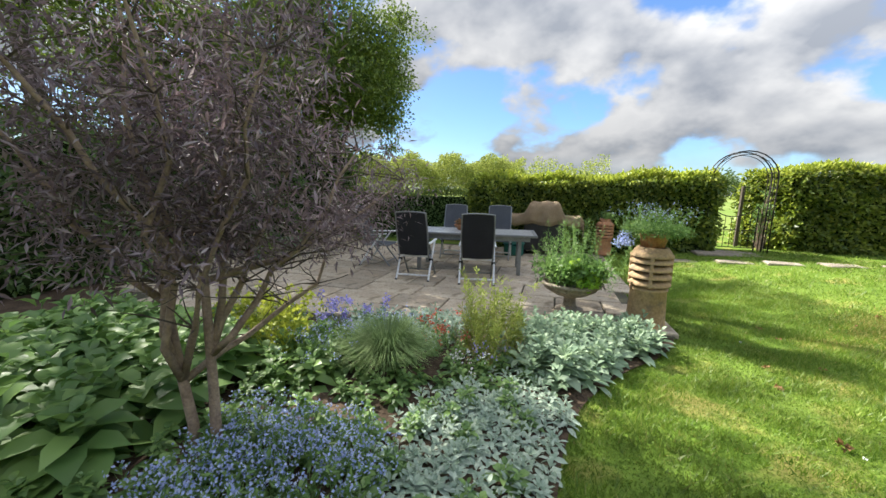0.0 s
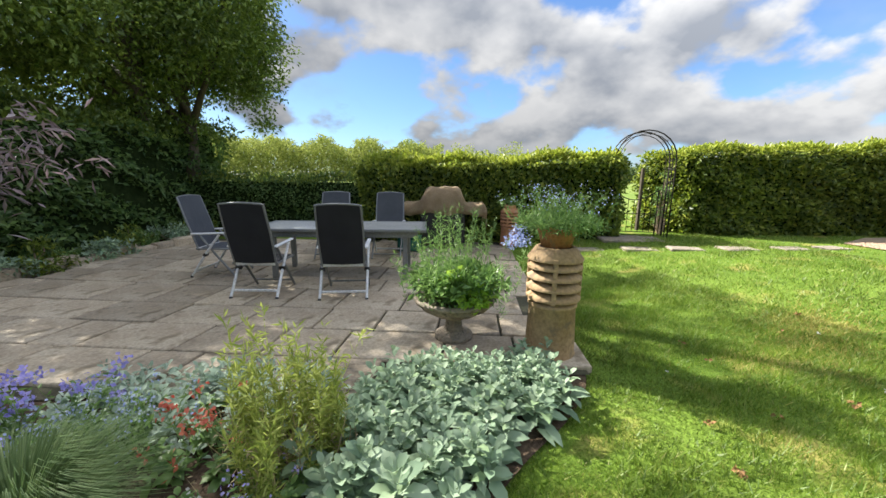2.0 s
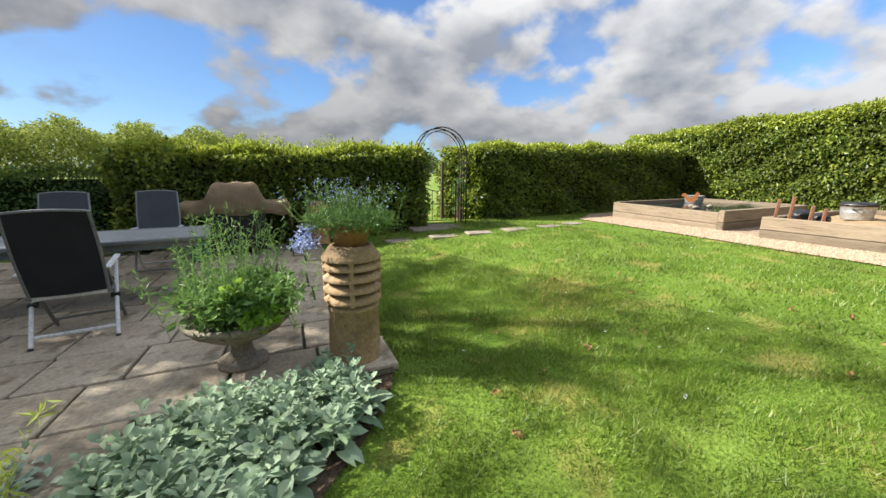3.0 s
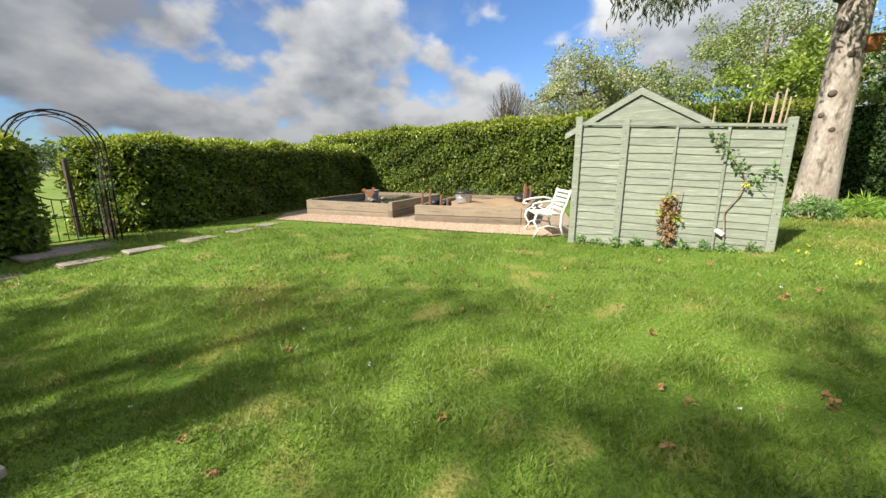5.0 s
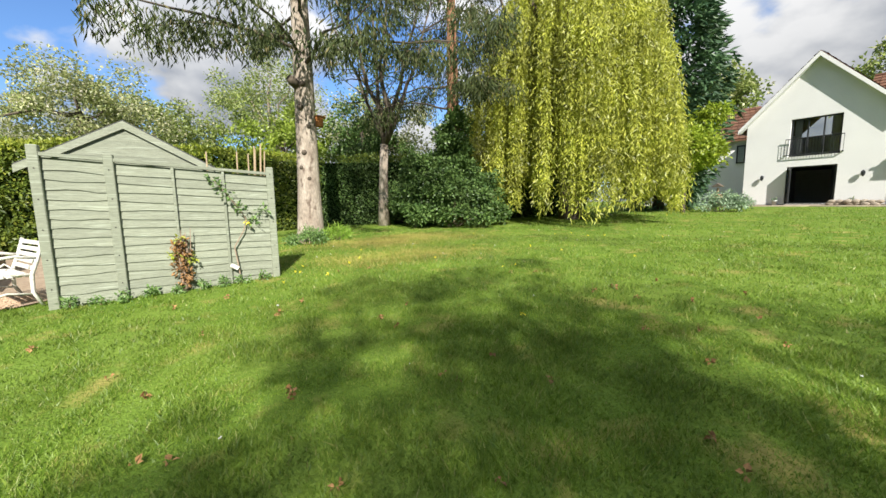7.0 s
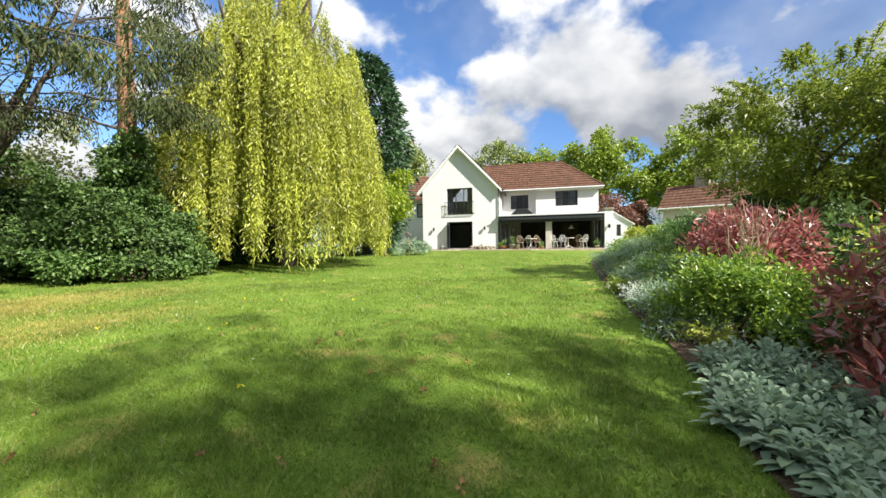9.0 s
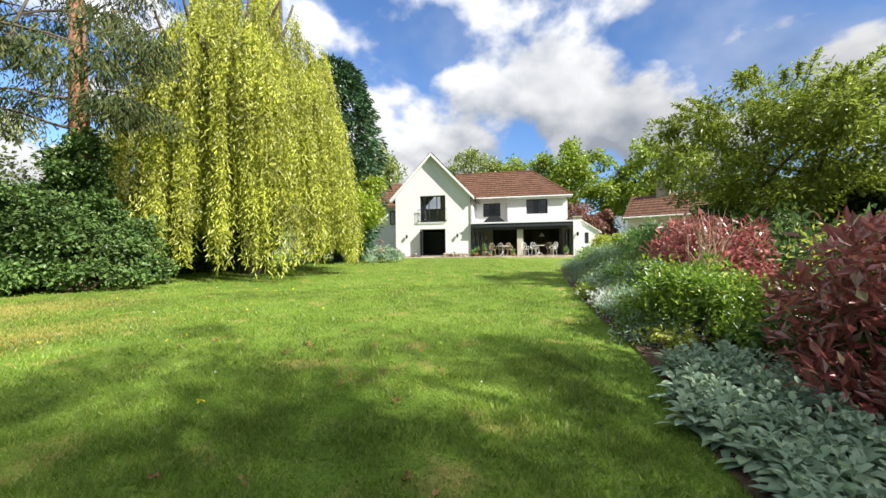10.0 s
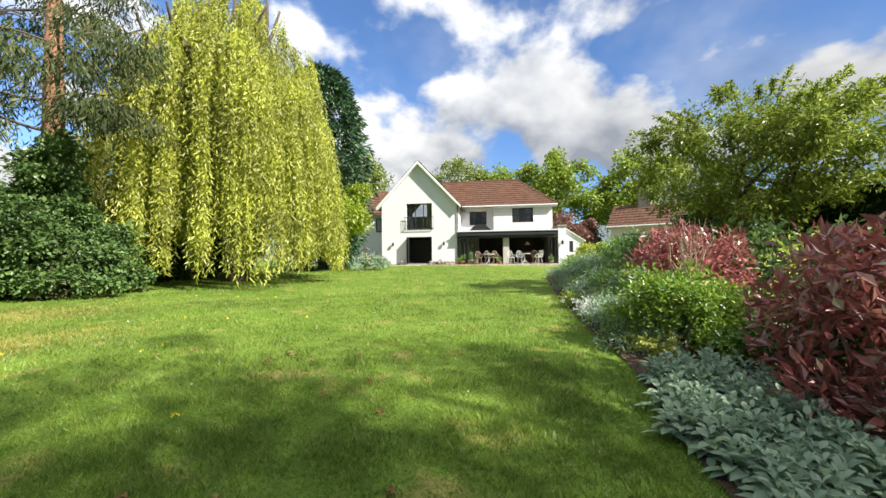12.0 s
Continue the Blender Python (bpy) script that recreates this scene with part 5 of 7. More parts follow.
local("staves", lathe([(0.28, 0), (0.35, 0.3), (0.36, 0.45), (0.32, 0.75), (0.28, 0.75), (0.3, 0.5), (0, 0.48)], 20), "bark_red", barrel, smooth=True)
for z, r in ((0.12, 0.318), (0.45, 0.365), (0.66, 0.335)):
    local("hoop", lathe([(r, z), (r + 0.008, z), (r + 0.008, z + 0.05), (r, z + 0.05)], 20, cap=False), "iron", barrel)
local("bird_table", cuboid(-0.05, 0.05, -0.05, 0.05, 0.5, 1.15), "bamboo", barrel)
local("bird_table_roof", prism([(-0.3, 1.22), (0.3, 1.22), (0, 1.45)], -0.22, 0.22), "bark_dark", barrel)
for k in range(14):
    m = at_house(0.95 + 1.9 * ((k * 5) % 14) / 14, -0.5 - 0.12 * (k % 3), 0.0)
    m.translation.z = gz(m.translation.x, m.translation.y) + 0.08 + 0.12 * (k % 2)
    bm = bmesh.new()
    bmesh.ops.create_icosphere(bm, subdivisions=2, radius=0.15)
    for v in bm.verts:
        v.co = Vector((v.co.x * 1.3, v.co.y, v.co.z * 0.8)) * (1 + 0.15 * math.sin(9 * v.co.x + k) + 0.1 * math.sin(13 * v.co.z))
    ob = tagged(part("rock", bm, "weathered_stone", label=""), "rough buff stone in the low rockery", "rock", "rocks by the wall")
    ob.matrix_world = m
terrace = new("terrace", None)
terrace.matrix_world = HM
tagged(terrace, "strip of stone paving before the house", "paving", kind="structure")
for k in range(16):
    for j in range(2):
        local("slab", cuboid(-4.6 + k * 1.0, -3.615 + k * 1.0, -1.55 + j * 0.72, -0.85 + j * 0.72, -0.12, 0.045, 0.012), "slab", terrace)

# neighbours
NB = thing("neighbour_house", 1.2, -33.0, 0.9, 168.0, "neighbouring white house with a brown tiled roof", "house")
local("wall", cuboid(-3.5, 3.5, 0, 7, -0.2, 4.6), "render_white", NB)
roof_plane([(-3.8, -0.4, 4.5), (3.8, -0.4, 4.5), (3.0, 3.5, 7.2), (-3.0, 3.5, 7.2)], 0.12, "roof_tile", NB, rows=10)
roof_plane([(3.8, -0.4, 4.5), (3.8, 7.4, 4.5), (3.0, 3.5, 7.2)], 0.12, "roof_tile", NB)
roof_plane([(-3.8, -0.4, 4.5), (-3.8, 7.4, 4.5), (-3.0, 3.5, 7.2)], 0.12, "roof_tile", NB)
roof_plane([(3.8, 7.4, 4.5), (-3.8, 7.4, 4.5), (-3.0, 3.5, 7.2), (3.0, 3.5, 7.2)], 0.12, "roof_tile", NB)
window_unit(NB, 2.3, 3.2, 2.9, 4.1, -0.04, 2)
NR = thing("neighbour_house", -23.5, -24.0, 0.9, 130.0, "pale neighbouring house half hidden by trees", "house")
local("wall", cuboid(-4, 4, 0, 6, -0.2, 3.2), "interior_light", NR)
roof_plane([(-4.3, -0.4, 3.1), (4.3, -0.4, 3.1), (4.3, 3, 5.2), (-4.3, 3, 5.2)], 0.12, "roof_tile", NR, rows=8)
roof_plane([(4.3, 6.4, 3.1), (-4.3, 6.4, 3.1), (-4.3, 3, 5.2), (4.3, 3, 5.2)], 0.12, "roof_tile", NR)
local("wall", prism([(-4, 3.2), (4, 3.2), (4, 3.25), (-4, 3.25)], 0, 6), "interior_light", NR)
local("chimney", cuboid(-2.2, -1.2, 2.4, 3.4, 3.2, 6.4, 0.02), "weathered_stone", NR)
local("gutter", tube([(-4.3, -0.45, 3.05), (4.3, -0.45, 3.05)], 0.06, 8), "fascia_white", NR)
window_unit(NR, -3.0, -1.8, 1.2, 2.4, -0.04, 2)

# ---- shed and its fence ----
shed = thing("garden_shed", 7.38, -0.11, turn=math.degrees(math.atan2(-2.40, -1.00)), label="sage-green wooden shed with gabled roof behind a lapped fence", category="shed")
# local x runs along the fence from its north end, local y points to the lawn
shed.scale = (0.992, -1, 1)
bpy.context.view_layer.update()
SL = 2.62


def lap_panel(e, x0, x1, h0, h1, y, rows):
    """A lapped fence panel: overlapping uneven boards, each one a part."""
    for k in range(rows):
        t0, t1 = k / rows, (k + 1) / rows
        z0a, z0b = 0.05 + (h0 - 0.1) * t0, 0.05 + (h1 - 0.1) * t0
        z1a, z1b = 0.05 + (h0 - 0.1) * t1 + 0.03, 0.05 + (h1 - 0.1) * t1 + 0.03
        bm = bmesh.new()
        n = 6
        lo, hi, lb, hb = [], [], [], []
        for i in range(n + 1):
            u = i / n
            x = x0 + (x1 - x0) * u
            wob = 0.010 * math.sin(3.1 * k + 5.3 * u) + random.uniform(-0.005, 0.005)
            lo.append(bm.verts.new((x, y + 0.024, z0a * (1 - u) + z0b * u + wob)))
            hi.append(bm.verts.new((x, y + 0.006, z1a * (1 - u) + z1b * u)))
            lb.append(bm.verts.new((x, y + 0.014, z0a * (1 - u) + z0b * u + wob)))
            hb.append(bm.verts.new((x, y - 0.004, z1a * (1 - u) + z1b * u)))
        for i in range(n):
            bm.faces.new((lo[i], lo[i + 1], hi[i + 1], hi[i]))
            bm.faces.new((lb[i + 1], lb[i], hb[i], hb[i + 1]))
            bm.faces.new((lb[i], lb[i + 1], lo[i + 1], lo[i]))
            bm.faces.new((hi[i], hi[i + 1], hb[i + 1], hb[i]))
        bmesh.ops.recalc_face_normals(bm, faces=bm.faces)
        local("board", bm, "painted_panel", e)


def hgt(x):
    return 1.93 - 0.17 * x / SL


lap_panel(shed, 0.10, 0.66, hgt(0.1) - 0.08, hgt(0.66) - 0.08, 0.0, 15)
lap_panel(shed, 0.76, 2.52, hgt(0.76) - 0.08, hgt(2.52) - 0.08, 0.0, 15)
for x, w in ((0.0, 0.1), (0.66, 0.1), (2.52, 0.1)):
    local("post", cuboid(x, x + w, -0.045, 0.06, -0.3, hgt(x) + (0.03 if x != 0.66 else 0.0), 0.008), "painted_panel", shed)
for x in (1.34, 1.93):
    local("batten", cuboid(x, x + 0.035, 0.028, 0.052, 0.05, hgt(x) - 0.09, 0.004), "painted_panel", shed)
for x0, x1 in ((0.1, 0.66), (0.76, 2.52)):
    bm = prism([(x0, hgt(x0) - 0.085), (x1, hgt(x1) - 0.085), (x1, hgt(x1) - 0.045), (x0, hgt(x0) - 0.045)], -0.03, 0.055)
    local("capping", bm, "painted_panel", shed)
    local("gravel_board", cuboid(x0, x1, -0.01, 0.02, -0.08, 0.075), "painted_panel", shed)
for x in (0.05, 0.71, 2.57):
    for k in range(5):
        local("screw", tube([(x, 0.06, 0.25 + 0.36 * k), (x, 0.064, 0.25 + 0.36 * k)], 0.008, 6), "iron", shed)
# gable of the shed behind
GX0, GX1, GP = -0.05, 1.78, 0.85
local("shed_wall", prism([(GX0, -0.05), (GX1, -0.05), (GX1, 1.78), (GP, 2.28), (GX0, 1.78)], -0.40, -0.36), "painted_panel", shed)
for k in range(5):
    z0 = 1.80 + 0.10 * k
    hw = 0.86 * (1 - (z0 - 1.78) / 0.5)
    if hw > 0.08:
        local("gable_board", prism([(GP - hw, z0), (GP + hw, z0), (GP + hw * 0.80, z0 + 0.105), (GP - hw * 0.80, z0 + 0.105)], -0.36, -0.345), "painted_panel", shed)
for s in (-1, 1):
    ex = GP + s * 1.08
    local("bargeboard", prism([(ex, 1.66), (ex, 1.75), (GP, 2.37), (GP, 2.27)], -0.34, -0.31), "painted_panel", shed)
    roof_plane([(ex, -0.33, 1.77), (ex, -2.6, 1.77), (GP, -2.6, 2.39), (GP, -0.33, 2.39)], 0.04, "shed_felt", shed)
    local("shed_wall", cuboid(GX0 if s < 0 else GX1 - 0.04, GX0 + 0.04 if s < 0 else GX1, -2.5, -0.40, -0.05, 1.74), "painted_panel", shed)
local("shed_wall", cuboid(GX0, GX1, -2.54, -2.5, -0.05, 1.74), "painted_panel", shed)
# canes leaning behind the fence
sm = shed.matrix_world
for k, (x, h, lean_) in enumerate(((1.75, 2.0, 0.02), (2.1, 2.02, 0.06), (2.26, 2.0, 0.05), (2.3, 2.12, 0.10), (2.33, 2.08, 0.08), (2.36, 2.16, 0.13), (2.39, 2.1, 0.1), (2.42, 2.05, 0.12))):
    c = tagged(part("bamboo_cane", tube([(x, -0.14 - 0.01 * k, 0.0), (x + lean_, -0.10, h)], 0.010, 6), "bamboo"), "thin bamboo cane leaning behind the fence", "cane", "canes behind the fence")
    c.matrix_world = sm
climber = tagged(new("climbing_plant"), "sparse climbing rose trained up the green fence", "plant")
climber.matrix_world = sm
path = [(2.08, 0.07, 0.0), (2.05, 0.075, 0.35), (2.02, 0.07, 0.62), (2.16, 0.07, 0.86), (2.2, 0.07, 1.02), (2.12, 0.07, 1.18), (1.95, 0.075, 1.42), (1.8, 0.07, 1.62)]
local("stem", tube(path, [0.010, 0.010, 0.009, 0.008, 0.007, 0.006, 0.005, 0.003], 6), "twig", climber)
C = [(2.12, 0.08, 1.2), (2.0, 0.09, 1.36), (1.9, 0.09, 1.48), (1.82, 0.08, 1.6), (2.3, 0.08, 1.0), (2.42, 0.08, 1.15)]
P, d, f, ln, w = clump_leaves(C, 0.09, 130, 0.06, 0.55)
P[:, 1] = np.abs(P[:, 1] - 0.05) + 0.05
local_mesh("leaves", leaf_mesh("leaves", P, d, f, ln, w, "leaf_herb"), climber)
P, d, f, ln, w = clump_leaves([(2.2, 0.1, 0.98)], 0.03, 12, 0.04, 0.8)
local_mesh("flower", leaf_mesh("flower", P, d, f, ln, w, "petal_yellow"), climber, "yellow rose bloom")
dry = tagged(new("climbing_plant"), "withered brown shrub tied to the fence", "plant")
dry.matrix_world = sm
for k in range(7):
    x = 1.33 + 0.02 * k
    local("stem", tube(bend((1.38, 0.09, 0), (x + random.uniform(-0.05, 0.05), 0.10, 0.75 + 0.03 * k), 0, 4, 0.08), [0.012, 0.011, 0.009, 0.007, 0.004], 5), "twig", dry)
P, d, f, ln, w = clump_leaves([(1.36 + random.uniform(-0.07, 0.07), 0.10, 0.15 + 0.05 * k) for k in range(13)], 0.07, 420, 0.06, 0.45)
P[:, 1] = np.abs(P[:, 1] - 0.06) + 0.06
local_mesh("leaves", leaf_mesh("leaves", P, d, f, ln, w, "dead_leaf"), dry)
P, d, f, ln, w = clump_leaves([(1.38, 0.12, 0.78), (1.5, 0.1, 0.5), (1.28, 0.1, 0.55)], 0.08, 60, 0.06, 0.5)
local_mesh("fresh_leaves", leaf_mesh("fresh_leaves", P, d, f, ln, w, "leaf_yellow"), dry)
bag = tagged(new("hanging_tag"), "small white plastic tag hanging on the climber", "tag")
bag.matrix_world = sm @ pose(2.0, 0.10, 0.33, 0, 35, 0)
local("tag", cuboid(-0.06, 0.06, -0.01, 0.01, -0.03, 0.03, 0.008), "white_metal", bag)
for k in range(9):
    x = 0.2 + 0.27 * k
    m = sm @ pose(x, 0.12, 0, 0, 0, 0)
    shrub(m.translation.x, m.translation.y, 0.12, 0.08, 0.16, 90, 0.05, "leaf_herb", "small weed at the foot of the fence", 0.5, 5, 0.06, name="weed", stems=2, category="weed")


# ---- raised beds ----
def raised_bed(corners, h, label, fill, fill_label):
    """Two courses of sleepers round a bed; corners front-left, front-right, back-right, back-left."""
    cx, cy = sum(c[0] for c in corners) / 4, sum(c[1] for c in corners) / 4
    e = thing("raised_bed", cx, cy, label=label, category="raised bed")
    o = e.matrix_world.translation
    c = [Vector((x, y)) for x, y in corners]
    t = 0.11
    for k in range(4):
        a, b = c[k], c[(k + 1) % 4]
        d = (b - a).normalized()
        n = Vector((-d.y, d.x))
        ln = (b - a).length
        ang = math.degrees(math.atan2(d.y, d.x))
        for q in range(2):
            zb = -0.06 + q * (h / 2 + 0.004)
            bm = cuboid(0.004, ln - t - 0.004, 0, t, zb, zb + h / 2 - 0.002, 0.010)
            local("sleeper", bm, "sleeper", e, at=pose(a.x - o.x, a.y - o.y, gz(a.x, a.y) - o.z, 0, 0, ang))
    bm = bmesh.new()
    ins = [Vector((cx, cy)).lerp(p, 0.965) for p in c]
    n = 10
    vs = {}
    for i in range(n + 1):
        for j in range(n + 1):
            p = ins[0].lerp(ins[1], i / n).lerp(ins[3].lerp(ins[2], i / n), j / n)
            vs[i, j] = bm.verts.new((p.x - o.x, p.y - o.y, h - 0.13 + 0.03 * math.sin(i * 1.3 + j * 0.7) + random.uniform(-0.01, 0.01) + gz(p.x, p.y) - o.z))
    for i in range(n):
        for j in range(n):
            bm.faces.new((vs[i, j], vs[i + 1, j], vs[i + 1, j + 1], vs[i, j + 1]))
    local("bed_fill", bm, fill, e, fill_label, smooth=True)
    return e


B1 = [(11.1, 6.3), (10.05, 3.55), (13.5, 2.75), (14.5, 5.6)]
B2 = [(9.55, 2.9), (9.05, 0.4), (12.6, -0.3), (13.1, 2.1)]
raised_bed(B1, 0.47, "low raised bed of weathered oak sleepers on gravel", "water_dark", "dark wet sheet covering the bed")
raised_bed(B2, 0.45, "low raised bed of weathered oak sleepers with pale dry soil", "bed_soil_pale", "pale dry soil")


def bed_z(x, y):
    return gz(x, y) + 0.34


def tub(x, y, r, h, label, lid=False):
    e = thing("metal_tub", x, y, bed_z(x, y), label=label, category="tub")
    local("side", lathe([(0, 0), (r * 0.86, 0), (r * 0.88, 0.02), (r * 0.95, h * 0.5), (r * 0.96, h * 0.52), (r * 0.95, h * 0.54), (r, h), (r + 0.02, h + 0.01), (r - 0.02, h), (r * 0.84, 0.03), (0, 0.03)], 24, cap=False), "galvanised", e, smooth=True)
    if lid:
        local("lid", lathe([(0, h + 0.05), (r * 0.8, h + 0.05), (r * 1.05, h + 0.02), (r * 1.06, h - 0.02), (r * 0.9, h + 0.01), (0, h + 0.02)], 24, cap=False), "black_plastic", e, "black rubber lid", smooth=True)
        for s in (-1, 1):
            local("handle", tube([(s * r, -0.06, h * 0.75), (s * (r + 0.05), 0, h * 0.72), (s * r, 0.06, h * 0.75)], 0.010, 6), "iron", e)


tub(11.0, 1.85, 0.23, 0.26, "galvanised tub with a black lid on the raised bed", True)
tub(13.4, 5.1, 0.24, 0.2, "round galvanised tub at the back of the bed")
cock = thing("cockerel_ornament", 12.6, 4.95, bed_z(12.6, 4.95), -70, "rusty sheet-metal cockerel standing in the raised bed", "ornament")
out = [(-0.30, 0.30), (-0.26, 0.40), (-0.17, 0.42), (-0.12, 0.33), (-0.02, 0.26), (0.08, 0.28), (0.13, 0.36), (0.15, 0.44), (0.19, 0.47), (0.24, 0.44), (0.29, 0.40), (0.24, 0.37), (0.23, 0.28), (0.17, 0.16), (0.06, 0.08), (-0.06, 0.09), (-0.14, 0.18), (-0.20, 0.28)]
cock.scale = (0.72, 0.72, 0.72)
local("body", prism(out, -0.012, 0.012), "rust", cock)
for x in (0.0, 0.08):
    local("leg", tube([(x, 0, 0.1), (x, 0, -0.04)], 0.010, 6), "rust", cock)
for x, y, s in ((9.95, 2.45, 0.16), (9.9, 2.2, 0.13), (11.7, 0.15, 0.22), (11.5, 0.35, 0.15)):
    bm = bmesh.new()
    bmesh.ops.create_icosphere(bm, subdivisions=3, radius=s)
    for v in bm.verts:
        v.co = Vector((v.co.x * 1.3, v.co.y, v.co.z * 0.75)) * (1 + 0.18 * noise.noise(v.co * 14 + Vector((x, y, 0))))
    ob = tagged(part("plastic_sack", bm, "black_plastic", smooth=True), "crumpled shiny black plastic sack on the raised bed", "sack", "sacks on the bed")
    ob.matrix_world = Matrix.Translation((x, y, bed_z(x, y) + s * 0.5))
for x, y, h in ((9.62, 2.55, 0.42), (9.66, 2.3, 0.28), (9.7, 2.15, 0.24), (10.4, 0.35, 0.5), (10.6, 0.30, 0.42), (10.5, 0.20, 0.46), (9.75, 2.75, 0.36)):
    ob = tagged(part("wooden_stake", cuboid(-0.022, 0.022, -0.022, 0.022, -0.05, h, 0.004), "bark_red"), "short brown wooden stake in the raised bed", "stake", "stakes in the beds")
    ob.matrix_world = pose(x, y, bed_z(x, y), 2, -3, 20)
for x, y in ((11.6, 4.6), (11.9, 4.3), (11.2, 4.4)):
    bm = bmesh.new()
    bmesh.ops.create_icosphere(bm, subdivisions=2, radius=0.07)
    ob = tagged(part("stone", bm, "weathered_stone", smooth=True), "small pale stone holding the sheet down", "stone", "stones on the sheet")
    ob.matrix_world = Matrix.Translation((x, y, bed_z(x, y) + 0.03)) @ Matrix.Diagonal((1.4, 1, 0.6, 1))
# dry bush between bed and hedge
shrub(13.6, 1.6, 0.5, 0.5, 0.9, 350, 0.06, "leaf_herb", "thin straggly bush behind the raised bed", 0.4, 24, 0.2, stems=16)

# ---- cast-iron garden bench ----
bench = thing("garden_bench", 8.12, 0.22, turn=184.0, label="small white cast-iron garden bench with scrolled arms", category="bench")
for k in range(6):
    y = -0.2 + 0.075 * k
    local("seat_slat", cuboid(-0.42, 0.42, y, y + 0.055, 0.40, 0.425, 0.006), "white_metal", bench)
for k in range(5):
    z = 0.47 + 0.075 * k
    local("back_slat", cuboid(-0.42, 0.42, 0.24 + 0.025 * k, 0.265 + 0.025 * k, z, z + 0.055, 0.006), "white_metal", bench)
for s in (-1, 1):
    x = s * 0.44
    end = local("bench_end", tube([(x, 0.36, 0.84), (x, 0.30, 0.62), (x, 0.23, 0.42), (x, 0.22, 0.2), (x, 0.30, 0.0)], [0.02, 0.022, 0.024, 0.022, 0.02], 8), "white_metal", bench, "scrolled cast-iron end", smooth=True)
    local("front_leg", tube([(x, -0.2, 0.42), (x, -0.24, 0.3), (x, -0.16, 0.15), (x, -0.24, 0.0)], [0.022, 0.022, 0.02, 0.018], 8), "white_metal", end, smooth=True)
    local("armrest", tube([(x, 0.29, 0.62), (x, 0.1, 0.66), (x, -0.15, 0.63), (x, -0.26, 0.6), (x, -0.29, 0.55), (x, -0.25, 0.52), (x, -0.22, 0.55)], 0.019, 8), "white_metal", end, smooth=True)
    local("scroll", tube([(x, -0.2, 0.42), (x, -0.08, 0.5), (x, 0.02, 0.58), (x, 0.08, 0.52), (x, 0.02, 0.47), (x, 0.10, 0.43), (x, 0.23, 0.42)], 0.012, 6), "white_metal", end, smooth=True)
    local("stretcher", tube([(x, -0.18, 0.17), (x, 0.0, 0.22), (x, 0.22, 0.18)], 0.012, 6), "white_metal", end, smooth=True)

# ---- gate with arch ----
gate_yaw = -20.0
arch = thing("garden_arch", 6.68, 8.32, turn=gate_yaw, label="thin black iron arch over the garden gate", category="arch")


def hoop(y, r, h):
    pts = [(-r, y, -0.1), (-r, y, h * 0.5), (-r, y, h - r)]
    pts += [(-r * math.cos(math.pi * k / 12), y, h - r + r * math.sin(math.pi * k / 12)) for k in range(1, 12)]
    return pts + [(r, y, h - r), (r, y, h * 0.5), (r, y, -0.1)]


for y in (-0.15, 0.15):
    local("hoop", tube(hoop(y, 0.60, 2.24), 0.014, 8), "iron", arch, smooth=True)
    local("inner_hoop", tube(hoop(y, 0.53, 2.17), 0.008, 6), "iron", arch, smooth=True)
for s in (-1, 1):
    for k in range(8):
        z = 0.12 + 0.22 * k
        local("rung", tube([(s * 0.57, -0.15, z), (s * 0.57, 0.15, z + 0.05 * (-1) ** k)], 0.007, 5), "iron", arch)
    for y in (-0.05, 0.05):
        local("side_rod", tube([(s * 0.57, y, 0), (s * 0.57, y, 1.6)], 0.007, 5), "iron", arch)
for k in range(1, 12, 2):
    a = math.pi * k / 12
    p = (-0.565 * math.cos(a), 2.24 - 0.60 + 0.565 * math.sin(a))
    local("cross_bar", tube([(p[0], -0.15, p[1]), (p[0], 0.15, p[1])], 0.006, 5), "iron", arch)
gate = thing("garden_gate", 6.68, 8.44, turn=gate_yaw, label="low black iron gate with a dipped top", category="gate")
for s in (-1, 1):
    local("stile", tube([(s * 0.48, 0, 0.03), (s * 0.48, 0, 1.02)], 0.013, 6), "iron", gate)
local("top_rail", tube([(-0.48 + 0.96 * k / 10, 0, 1.02 - 0.22 * math.sin(math.pi * k / 10)) for k in range(11)], 0.011, 6), "iron", gate, smooth=True)
for z in (0.1, 0.5):
    local("rail", tube([(-0.48, 0, z), (0.48, 0, z)], 0.010, 6), "iron", gate)
for k in range(1, 8):
    x = -0.48 + 0.96 * k / 8
    local("bar", tube([(x, 0, 0.1), (x, 0, 1.02 - 0.22 * math.sin(math.pi * k / 8))], 0.007, 5), "iron", gate)
gpost = thing("gate_post", 7.50, 9.25, label="weathered wooden post beside the gate", category="post")
local("post", cuboid(-0.035, 0.035, -0.035, 0.035, -0.2, 1.5, 0.008), "bark_dark", gpost)
shrub(7.42, 8.42, 0.2, 0.2, 1.5, 700, 0.05, "leaf_herb", "dry climbing plant twined up the arch side", 0.5, 30, 0.12, stems=10, name="climbing_plant", category="plant")

